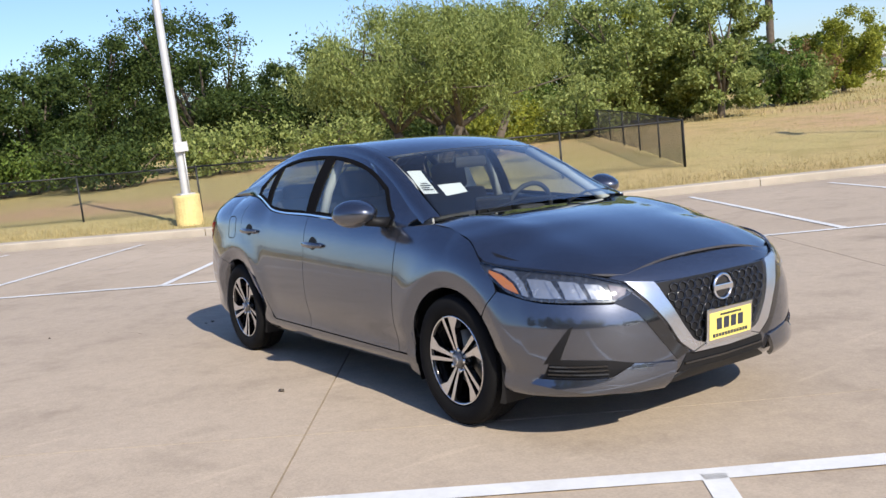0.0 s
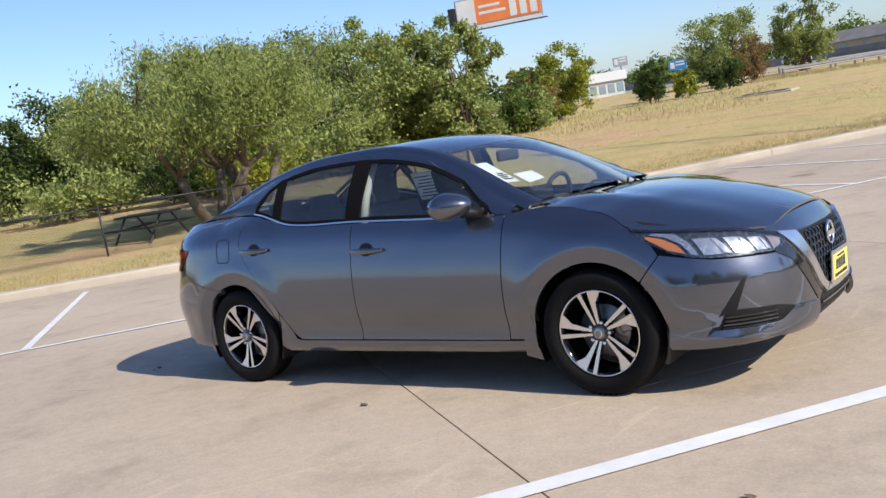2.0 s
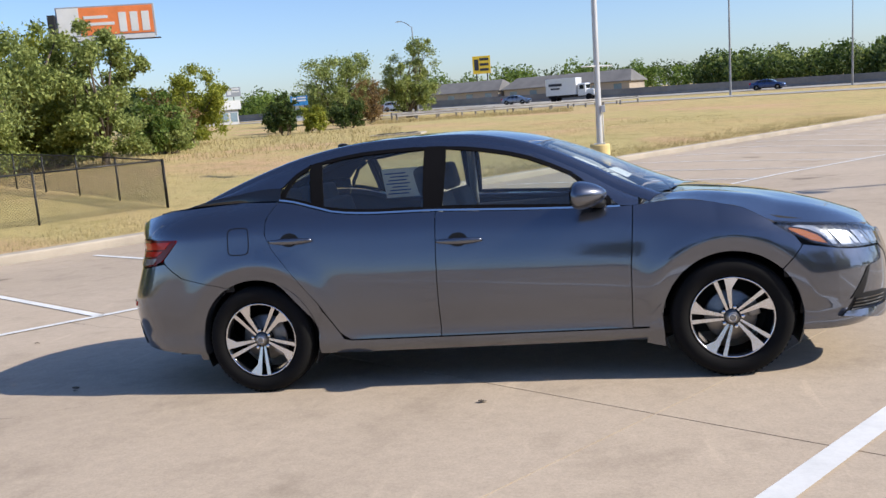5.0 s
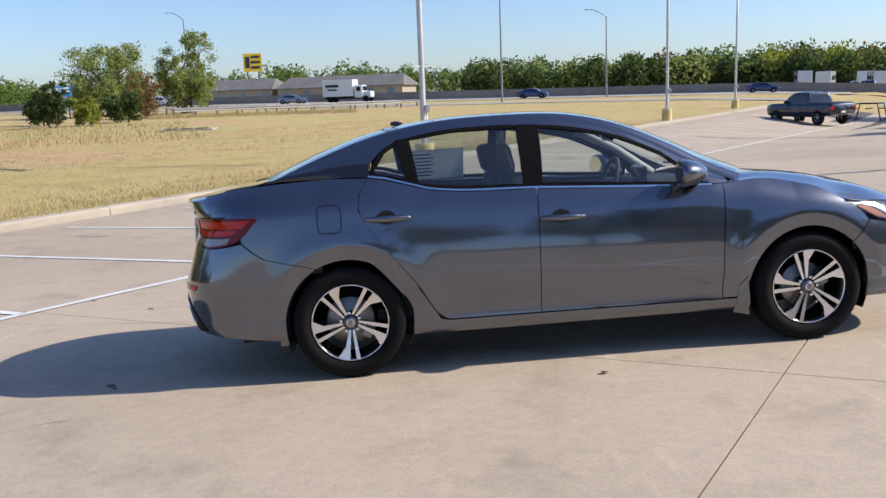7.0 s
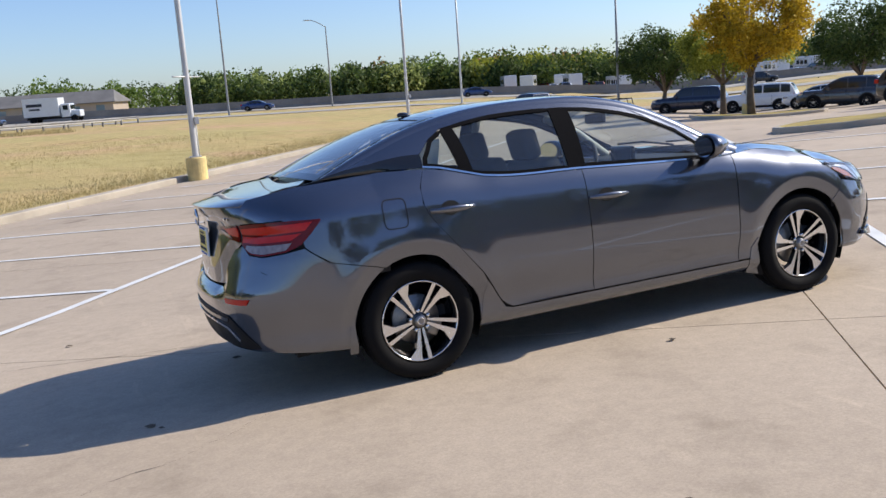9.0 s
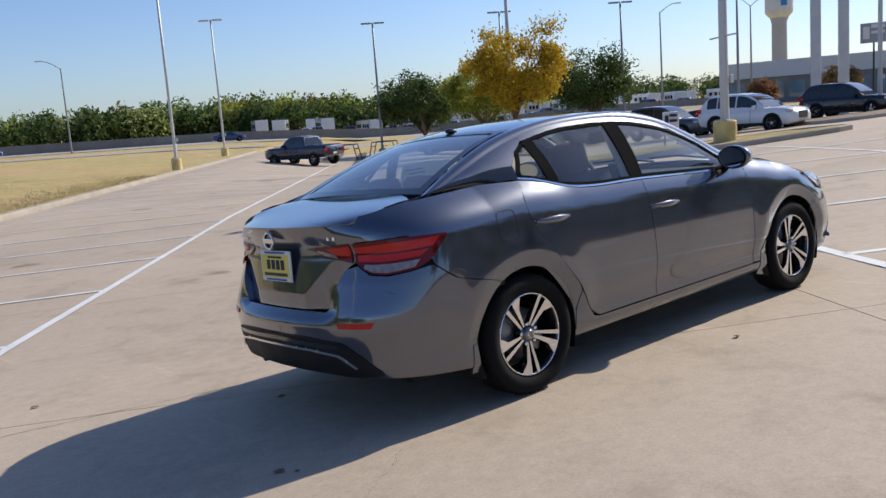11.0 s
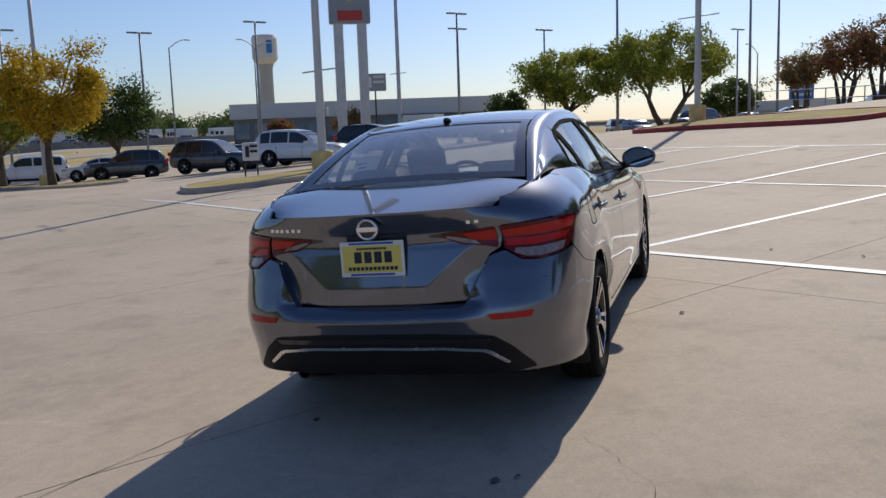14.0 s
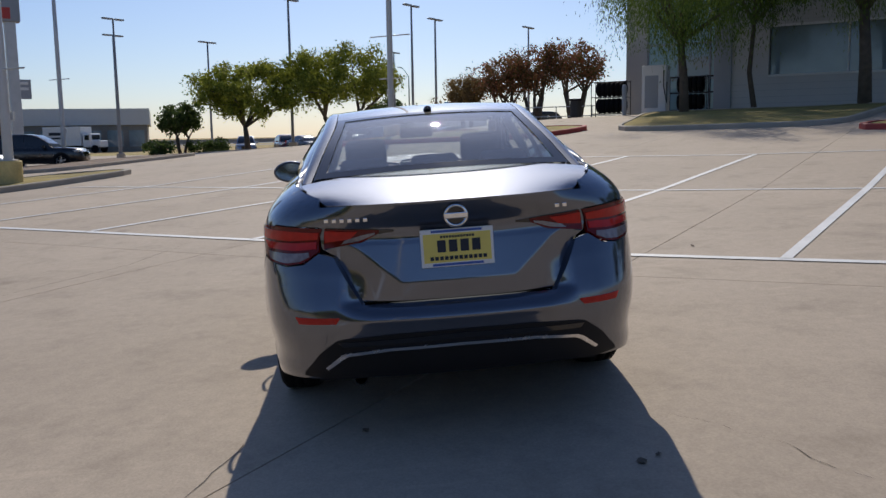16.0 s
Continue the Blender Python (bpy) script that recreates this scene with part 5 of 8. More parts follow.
def sheet_on(name, pts, label):
    """A paper sheet with rows of print behind the windscreen: (u, v) of its corners, in turn."""
    P = [Vector(screen_pt(*p)) for p in pts]
    n = (P[1] - P[0]).cross(P[3] - P[0]).normalized()
    if n.z < 0: n = -n
    p = part(name, raw(name, P + [q - n * 0.002 for q in P], [(0, 1, 2, 3), (7, 6, 5, 4), (0, 4, 5, 1), (1, 5, 6, 2), (2, 6, 7, 3), (3, 7, 4, 0)], M_PAPER), None, saloon, label)
    return P, n, p


_P, _nn, _pp = sheet_on("paper_sheet", [(-0.595, 0.37), (-0.53, 0.35), (-0.475, 0.71), (-0.545, 0.73)], "white paper sheet with printed bars")
for k, (u0, u1) in enumerate(((0.15, 0.9), (0.15, 0.7), (0.15, 0.9), (0.3, 0.8))):
    v0 = 0.12 + 0.09 * k
    q = lambda u, v: (_P[0] * (1 - u) + _P[1] * u) * (1 - v) + (_P[3] * (1 - u) + _P[2] * u) * v + _nn * 0.003
    part("print_bar", raw("print_bar", [q(u0, v0), q(u1, v0), q(u1, v0 + 0.045), q(u0, v0 + 0.045)], [(0, 1, 2, 3)], M_INK), None, _pp)
sheet_on("paper_sheet", [(-0.505, 0.30), (-0.38, 0.32), (-0.36, 0.45), (-0.485, 0.46)], "plain white paper sheet")
_bm = bevel_box(-0.92, -0.50, 0.735, 0.738, 1.03, 1.27, 0.001)
bmesh.ops.transform(_bm, verts=_bm.verts, matrix=Matrix.Translation((0, 0.735, 1.03)) @ pose(0, 0, 0, 24, 0, 0) @ Matrix.Translation((0, -0.735, -1.03)))
_ws = part("window_sticker", _bm, leaf_mat("thin_paper", (0.72, 0.74, 0.74), (0.78, 0.79, 0.78), 0.6), saloon, "white printed window sticker")
for k in range(7):
    z = 1.06 + 0.028 * k
    b = bevel_box(-0.90 + 0.02 * (k % 3), -0.74 + 0.02 * (k % 2), 0.730, 0.733, z, z + 0.009, 0.0005)
    bmesh.ops.transform(b, verts=b.verts, matrix=Matrix.Translation((0, 0.735, 1.03)) @ pose(0, 0, 0, 24, 0, 0) @ Matrix.Translation((0, -0.735, -1.03)))
    part("sticker_bar", b, M_BLUEINK, _ws)

# ---- grounds: poles, fence, islands ----
def gpos(x, y, h=0.0): return Vector((x, y, ground_z(x, y) + h))


LOT_DEG = 54.5


def light_pole(x, y, height=11.0, kind="curb", arms=(), grp="light poles", pole_mat=None, r=0.095):
    """Parking-lot light pole: concrete foot, tapered shaft, banner arms and a flat twin head."""
    g0 = gpos(x, y)
    lab = {"curb": "tall pale metal light pole on a faded yellow concrete foot", "far": "tall grey light pole with a flat twin lamp head"}[kind]
    t = empty("light_pole", Matrix.Translation(g0), lab, "light pole", grp)
    m = pole_mat or (M_POLE if kind == "curb" else M_DPOLE)
    foot = 0.70 if kind == "curb" else 0.5
    part("foot", raw("foot", *lathe([(0.0, -0.15), (0.305, -0.15), (0.305, foot - 0.03), (0.285, foot), (0.0, foot)], 24), M_YBASE if kind == "curb" else M_CURB, False), None, t, "faded yellow concrete foot" if kind == "curb" else "concrete foot")
    part("base_plate", bevel_box(-0.17, 0.17, -0.17, 0.17, foot, foot + 0.03, 0.006), m, t)
    part("shaft", raw("shaft", *lathe([(r, foot + 0.02), (r * 0.9, height * 0.5), (r * 0.62, height), (0.0, height + 0.01)], 14), m, True), None, t, "tapered metal shaft")
    if kind == "curb":
        part("switch_box", bevel_box(r - 0.02, r + 0.11, -0.15, 0.15, foot + 0.98, foot + 1.20, 0.012), m, t, "grey switch box")
        part("conduit", raw("conduit", *tube([(r + 0.03, 0.06, foot + 0.02), (r + 0.03, 0.06, foot + 1.0)], 0.018, 6), m, True), None, t)
    for z, half in arms:
        part("banner_arm", raw("banner_arm", *tube([(-half * CA, -half * SA, z), (half * CA, half * SA, z)], 0.022, 6), m, True), None, t)
    for s in (-1, 1):
        h = bevel_box(-0.16, 0.16, -0.42, 0.42, -0.06, 0.06, 0.02)
        bmesh.ops.transform(h, verts=h.verts, matrix=pose(0.55 * s * SA, -0.55 * s * CA, height - 0.05, 0, 0, LOT_DEG))
        part("lamp_head", h, m, t, "flat lamp head")
    part("head_arm", raw("head_arm", *tube([(-0.6 * SA, 0.6 * CA, height - 0.03), (0.6 * SA, -0.6 * CA, height - 0.03)], 0.03, 6), m), None, t)
    return t


for x, y, hgt, arms in ((-15.1, 3.3, 11.0, ((3.4, 0.0),)), (0.42, 22.3, 10.4, ((3.1, 0.8), (6.0, 0.8))), (16.6, 46.6, 11.2, ((2.9, 0.3),)), (28.45, 64.65, 11.2, ())):
    light_pole(x, y, hgt, "curb", [a for a in arms if a[1] > 0])
for x, y, hgt, arms in ((16.3, 9.25, 9.5, ((2.9, 0.9), (7.2, 0.9))), (28.0, -0.45, 11.4, ((3.9, 0.9), (2.3, 0.5))), (29.2, 30.6, 12.0, ()), (41, 16.2, 12.0, ((4.4, 0.8),))):
    light_pole(x, y, hgt, "curb", arms, r=0.12)
for x, y, hgt in ((39.4, 57.2, 11.0), (47.5, 50.3, 11.2), (54.0, 42.8, 10.6), (59.0, 35.3, 11.0), (66.0, 20.2, 11.0), (70.8, 21.6, 10.4), (75.6, 14.7, 10.2), (55.7, 5.7, 10.2), (89.0, -2.4, 10.2), (66.0, -5.1, 10.0), (73.0, -14.0, 10.0), (62.0, -3.0, 10.5)):
    light_pole(x, y, hgt, "far", r=0.11)


def street_lamp(x, y, height, heading, grp="street lamps"):
    """Highway lamp with a curved arm."""
    t = empty("street_lamp", Matrix.Translation(gpos(x, y)), "grey highway lamp post with a curved arm", "street lamp", grp)
    part("shaft", raw("shaft", *lathe([(0.13, -0.1), (0.11, height * 0.5), (0.07, height)], 10), M_DPOLE, True), None, t)
    c, s = math.cos(radians(heading)), math.sin(radians(heading))
    arm = [(c * 2.4 * k / 8, s * 2.4 * k / 8, height + 1.1 * math.sin(math.pi / 2 * k / 8) - 0.1) for k in range(9)]
    part("arm", raw("arm", *tube(arm, 0.05, 6), M_DPOLE, True), None, t)
    h = bevel_box(-0.35, 0.35, -0.14, 0.14, -0.07, 0.05, 0.03)
    bmesh.ops.transform(h, verts=h.verts, matrix=pose(c * 2.6, s * 2.6, height + 1.0, 0, 0, heading))
    part("lamp_head", h, M_POLE, t)


for x, y, hgt, hd in ((14.6, 101.2, 13.5, 150), (31.5, 116.0, 11.0, 160), (84.0, 61.0, 12.0, -20), (92.0, 54.0, 12.0, 160), (102, 60, 13, -20), (112.0, -5.0, 9.5, 150), (-26, 118, 12, 150)):
    street_lamp(x, y, hgt, hd)


# chain-link fence of the enclosure behind the kerb
def fence_run(name, pts, spacing, label):
    """Chain-link fence along (a, b) points, 1.2 m high, each post a part, the wires joined."""
    P = resample(pts, max(1, round(np.linalg.norm(np.diff(np.array(pts), axis=0), axis=1).sum() / spacing)))
    t = empty(name, Matrix.Identity(4), label, "fence", "chain-link fences")
    H = 1.22
    foot = [Vector(on_lot(a, b)) for a, b in P]
    for i, p in enumerate(foot):
        r = 0.038 if i in (0, len(foot) - 1) else 0.027
        part("post", raw("post", *tube([p - Vector((0, 0, 0.2)), p + Vector((0, 0, H + 0.04))], r, 8), M_DARKMETAL, True), None, t)
    for i in range(len(foot) - 1):
        part("top_rail", raw("top_rail", *tube([foot[i] + Vector((0, 0, H)), foot[i + 1] + Vector((0, 0, H))], 0.021, 6), M_DARKMETAL, True), None, t)
        ch = []
        L = (foot[i + 1] - foot[i]).length
        n = int(L / 0.075)
        for k in range(-int(H / 0.075), n):
            for sgn in (1, -1):
                x0, x1 = k * 0.075, k * 0.075 + H
                z0, z1 = 0.05, H
                if x0 < 0: z0, x0 = z0 - x0, 0.0
                if x1 > L: z1, x1 = z1 - (x1 - L), L
                if z1 - z0 < 0.03: continue
                if sgn < 0: z0, z1 = H + 0.05 - z0, H + 0.05 - z1
                A = foot[i].lerp(foot[i + 1], x0 / L) + Vector((0, 0, z0))
                B = foot[i].lerp(foot[i + 1], x1 / L) + Vector((0, 0, z1))
                ch.append(tube([A, B], 0.0032, 3))
        w = part("wire_mesh", raw("wire_mesh", *join_meshes(ch), M_DARKMETAL), None, t)
        w["kind"] = "stuff"


fence_run("chain_link_fence", [(-45, -17.4), (6.1, -17.2)], 3.2, "low black chain-link fence along the grass strip")
fence_run("chain_link_fence", [(6.1, -17.2), (6.6, -44.0)], 3.05, "low black chain-link fence running back across the grass")


# planted islands: kerb ring and grass top
def island(name, ring, label, h=0.15, top=None, curb_mat=None, tagname="kerb"):
    """Kerbed island given by its (a, b) outline, anticlockwise."""
    R0 = []
    n = len(ring)
    for i in range(n):
        p0, p1 = Vector(ring[i]), Vector(ring[(i + 1) % n])
        m = max(1, int((p1 - p0).length / 0.8))
        for k in range(m): R0.append(p0.lerp(p1, k / m))
    for _ in range(3): R0 = [(R0[i - 1] + R0[i] * 2 + R0[(i + 1) % len(R0)]) / 4 for i in range(len(R0))]
    c = sum(R0, Vector((0, 0))) / len(R0)
    prof = [(0.0, -0.05), (0.0, h - 0.025), (0.03, h), (0.15, h), (0.15, h - 0.03)]
    V, F = [], []
    for p in R0:
        d = (c - p).normalized()
        for o, z in prof:
            q = p + d * o
            x, y = to_xy(q.x, q.y)
            V.append((x, y, lot_z(x, y) + z))
    m, k = len(R0), len(prof)
    for i in range(m):
        j = (i + 1) % m
        for a in range(k - 1): F.append((i * k + a, j * k + a, j * k + a + 1, i * k + a + 1))
    bm = bmesh.new()
    vs = [bm.verts.new(v) for v in V]
    for f in F: bm.faces.new([vs[i] for i in f])
    bmesh.ops.recalc_face_normals(bm, faces=bm.faces)
    isl = tagged(new(name, from_bm(name, bm, curb_mat or M_CURB)), label, "traffic island", "planted islands", "structure")
    rings = [[p + (c - p) * s for p in R0] for s in (0.04, 0.25, 0.5, 0.75)]
    V, F = [], []
    for s, rr in enumerate(rings):
        for p in rr:
            x, y = to_xy(p.x, p.y)
            V.append((x, y, lot_z(x, y) + h - 0.025 + 0.05 * s / 3 + 0.03 * noise.noise((x, y, 0.3))))
    x, y = to_xy(c.x, c.y)
    V.append((x, y, lot_z(x, y) + h + 0.04))
    for s in range(3):
        for i in range(m):
            j = (i + 1) % m
            F.append((s * m + i, s * m + j, (s + 1) * m + j, (s + 1) * m + i))
    F += [(3 * m + i, 3 * m + (i + 1) % m, 4 * m) for i in range(m)]
    me = raw("turf", V, F, top or M_TURF, True)
    if sum(p.normal.z for p in me.polygons) < 0: me.flip_normals()
    part("turf", me, None, isl)


M_TURF = surface("island_turf", (0.33, 0.25, 0.06), 0.95, vary=0.35, big=0.9, fine=14, bump=0.8, space="Object")
M_REDCURB = surface("red_curb_paint", (0.42, 0.06, 0.05), 0.7, vary=0.2, big=2, fine=20)
M_MULCH = surface("stone_mulch", (0.24, 0.17, 0.12), 0.95, vary=0.4, big=2, fine=18, bump=0.9)
island("planted_island", [(15.2, 3.2), (19.5, 4.6), (20.5, 11.5), (16.2, 11.6)], "kerbed island with yellowing turf and a pole")
island("planted_island", [(38, 3.4), (47, 3.2), (47, 9.5), (38.5, 9.5)], "kerbed island with yellowing turf and trees")
island("planted_island", [(8.0, 19.2), (15.6, 18.6), (16.8, 20.5), (15.5, 23.5), (7.5, 23.5)], "kerbed island with dry turf and a pole", curb_mat=M_REDCURB)
island("lawn_bed", [(6.4, 21.3), (-0.2, 21.3), (-1.2, 31), (8.6, 31.5)], "kerbed lawn bed with dry grass below the trees")
island("planted_island", [(28, 17), (36, 17), (38, 27), (30, 27)], "kerbed island with stone mulch and low shrubs", top=M_MULCH)
island("planted_island", [(-14, 18.6), (-0.6, 18.6), (-0.6, 20.6), (-14, 20.6)], "kerbed bed with red painted kerb", curb_mat=M_REDCURB)

# ---- trees ----
def leaf_cards(centres, size, rng, droop=0.0, narrow=1.0):
    """Small folded leaf sprays at the centres, each an island of its own."""
    n = len(centres)
    d = rng.normal(size=(n, 3))
    d /= np.linalg.norm(d, axis=1, keepdims=True)
    if droop:
        d = d * (1 - droop) + np.array((0, 0, -1.0)) * droop
        d /= np.linalg.norm(d, axis=1, keepdims=True)
    r = rng.normal(size=(n, 3))
    w = np.cross(d, r)
    w /= np.maximum(np.linalg.norm(w, axis=1, keepdims=True), 1e-6)
    up = np.cross(d, w)
    s = size * rng.uniform(0.6, 1.35, (n, 1))
    a = centres - d * s
    b = centres + d * s
    l = centres + w * s * 0.55 * narrow + up * s * 0.18
    q = centres - w * s * 0.55 * narrow + up * s * 0.18
    V = np.stack((a, l, b, q), 1).reshape(-1, 3)
    F = np.arange(n * 4).reshape(n, 4)
    F = np.concatenate((F[:, [0, 1, 2]], F[:, [0, 2, 3]]))
    return V, F


def fast_mesh(name, V, F, material):
    me = bpy.data.meshes.new(name)
    V, F = np.asarray(V, np.float32), np.asarray(F, np.int32)
    me.vertices.add(len(V)); me.vertices.foreach_set("co", V.ravel())
    me.loops.add(F.size); me.loops.foreach_set("vertex_index", F.ravel())
    me.polygons.add(len(F)); me.polygons.foreach_set("loop_start", np.arange(0, F.size, F.shape[1], dtype=np.int32))
    me.polygons.foreach_set("loop_total", np.full(len(F), F.shape[1], np.int32))
    me.materials.append(material)
    me.update(calc_edges=True)
    return me


def tree(name, x, y, height, width, leaves, label, seed, trunk_h=0.28, count=5000, size=0.13, trunks=1, droop=0.0, narrow=1.0, density=0.62, lean=0.0, base=None, cat="tree", grp="trees", flat=0.75, skirt=0.0, girth=1.0, clump=1.0):
    """A tree: forked tapered trunk and limbs, and a ragged crown of leaf sprays on clumps with gaps."""
    rng = np.random.default_rng(seed)
    g0 = Vector((x, y, base)) if base is not None else gpos(x, y)
    t = empty(name, Matrix.Translation(g0), label, cat, grp)
    ch, tips = [], []
    R = width / 2
    r0 = (0.022 * height + 0.02 * width / max(trunks, 1) ** 0.5 * 0.35) * girth
    for k in range(trunks):
        a = 2 * math.pi * k / trunks + rng.uniform(0, 1.5)
        spread = (0.16 if trunks > 1 else 0.03) * width
        p0 = Vector((math.cos(a) * 0.06 * trunks, math.sin(a) * 0.06 * trunks, -0.15))
        p1 = Vector((math.cos(a) * spread, math.sin(a) * spread, height * trunk_h))
        pm = p0.lerp(p1, 0.5) + Vector(rng.normal(0, 0.04 * height * trunk_h, 3))
        ch.append(tube([p0, pm, p1], [r0 * 1.25, r0, r0 * 0.8], 8))
        nl = max(3, int(7 / trunks))
        for j in range(nl):
            b = a + 2 * math.pi * j / nl * (1 if trunks == 1 else 0.45) + rng.uniform(-0.4, 0.4)
            reach = R * rng.uniform(0.45, 0.85)
            top = Vector((math.cos(b) * reach, math.sin(b) * reach, height * rng.uniform(trunk_h + 0.22, 0.92)))
            mid = p1.lerp(top, 0.5) + Vector((0, 0, height * 0.05)) + Vector(rng.normal(0, 0.04 * width, 3))
            ch.append(tube([p1, mid, top], [r0 * 0.6, r0 * 0.38, r0 * 0.12], 6))
            tips += [mid, top]
            for _ in range(2):
                tip = mid.lerp(top, rng.uniform(0.2, 0.8)) + Vector((rng.normal(0, 0.14 * width), rng.normal(0, 0.14 * width), rng.normal(0.05, 0.08) * height))
                ch.append(tube([mid, tip], [r0 * 0.25, r0 * 0.07], 5))
                tips.append(tip)
    part("trunk", raw("trunk", *join_meshes(ch), M_BARK, True), None, t, "rough forked trunk and limbs")
    # clumps: on the limb tips and over an uneven dome
    cz, ch_ = height * (trunk_h + 1) / 2 + 0.02 * height, height * (1 - trunk_h) / 2
    nc = int(26 + 10 * width * density)
    u = rng.normal(size=(nc, 3))
    u /= np.linalg.norm(u, axis=1, keepdims=True)
    rad = rng.uniform(0.45, 1.0, (nc, 1)) ** 0.6
    C = u * rad * np.array((R * 0.86, R * 0.86, ch_ * 0.92))
    C[:, 2] = np.where(C[:, 2] < 0, C[:, 2] * flat, C[:, 2]) + cz
    for i in range(nc):
        f = 1 + 0.28 * noise.noise((C[i, 0] * 0.5 + seed, C[i, 1] * 0.5, C[i, 2] * 0.5))
        C[i, :2] *= f
        C[i, 2] = cz + (C[i, 2] - cz) * (1 + 0.22 * noise.noise((C[i, 0] * 0.7, seed * 0.7, C[i, 1] * 0.7)))
    if skirt:
        low = rng.random(nc) < skirt
        C[low, 2] = rng.uniform(0.08, 0.4, low.sum()) * height
        C[low, :2] *= 0.95
    C = np.concatenate((C, np.array([tuple(p) for p in tips])))
    rc = rng.uniform(0.10, 0.22, (len(C), 1)) * width * 0.62 * clump
    idx = rng.integers(0, len(C), count)
    off = rng.normal(size=(count, 3)) * np.array((0.5, 0.5, 0.42)) * rc[idx]
    if droop: off[:, 2] -= rng.uniform(0, 1, count) ** 1.5 * droop * height * 0.22
    pts = C[idx] + off
    pts = pts[pts[:, 2] > 0.05 * height]
    V, F = leaf_cards(pts, size, rng, droop, narrow)
    part("crown", fast_mesh("crown", V, F, leaves), None, t, "")
    return t


L_DARK = leaf_mat("dark_green_leaves", (0.032, 0.060, 0.016), (0.115, 0.160, 0.040))
L_GREEN = leaf_mat("mid_green_leaves", (0.072, 0.128, 0.026), (0.216, 0.296, 0.064))
L_OLIVE = leaf_mat("olive_leaves", (0.138, 0.182, 0.046), (0.405, 0.455, 0.150))
L_LIME = leaf_mat("yellow_green_leaves", (0.149, 0.182, 0.024), (0.392, 0.405, 0.061))
L_YELLOW = leaf_mat("yellow_autumn_leaves", (0.299, 0.196, 0.014), (0.644, 0.460, 0.034))
L_RED = leaf_mat("red_autumn_leaves", (0.100, 0.100, 0.030), (0.340, 0.130, 0.075))
L_BROWN = leaf_mat("brown_leaves", (0.149, 0.101, 0.041), (0.311, 0.203, 0.081))
L_STRAW = leaf_mat("straw_blades", (0.300, 0.240, 0.100), (0.520, 0.430, 0.210), 0.2)

# the spreading feathery tree behind the fence, with its dark neighbours
tree("mesquite_tree", -17.2, 11.6, 5.2, 8.8, L_OLIVE, "wide feathery grey-green tree with drooping sprays behind the fence", 3, 0.30, 60000, 0.066, 3, 0.48, 0.5, 0.9, clump=0.55, flat=0.5, grp="")
tree("mesquite_tree", -20.5, 16.0, 5.6, 7.5, L_OLIVE, "wide feathery grey-green tree with drooping sprays behind the fence", 4, 0.28, 44000, 0.068, 3, 0.48, 0.5, 0.9, clump=0.55, flat=0.5, grp="")
_s = 11
for x, y, h, w, mt, lab in ((-52, 2, 7.6, 9, L_DARK, "dark green broad tree at the field edge"), (-47, 9, 9.2, 8.5, L_DARK, "tall dark green tree at the field edge"), (-44, 14, 9.2, 8.5, L_DARK, "tall green tree at the field edge"),
                            (-41, 19, 6.4, 8, L_DARK, "green tree with bare lower limbs"), (-42.6, 4.7, 6.6, 7.0, L_DARK, "dark green broad tree at the field edge"), (-40.5, 0.8, 6.2, 6.5, L_DARK, "dark green broad tree at the field edge"), (-23.3, 33.0, 7.2, 5.4, L_OLIVE, "leafy green tree with thin limbs"), (-37.5, 22, 5.6, 7, L_OLIVE, "green tree at the field edge"), (-60, -6, 8.4, 10, L_DARK, "dark green broad tree at the field edge"),
                            (-30, 24.5, 7.8, 7.5, L_GREEN, "green tree behind the feathery tree"), (-27, 30, 8.4, 8, L_OLIVE, "olive green tree behind the feathery tree"), (-27.5, 33.5, 8.4, 7.0, L_LIME, "leafy green tree with thin limbs"),
                            (-34, 33, 9.0, 9, L_DARK, "dark green tree in the wood"), (-31, 40, 4.6, 5, L_DARK, "dark green tree in the wood"),
                            (-28.5, 52.6, 6.5, 6.6, L_LIME, "round yellow-green tree in the field"), (-29.0, 89.0, 9.4, 9.6, L_OLIVE, "slender green tree by the guard rail"), (-21.6, 94.0, 9.2, 6.8, L_OLIVE, "slender green tree by the guard rail"), (-70, 20, 10, 12, L_DARK, "dark green broad tree at the field edge")):
    _s += 1
    near = math.hypot(x, y) < 60
    tree("tree", x, y, h * (0.95 if x < -36 else 0.85 if x < -26 else 1.0), w, mt, lab, _s, 0.12 if near else 0.08, 26000 if near else 20000, 0.095 if near else 0.12, 1 if near else 4, clump=0.8, flat=0.75 if near else 1.0, skirt=0.38 if near else 0.45)
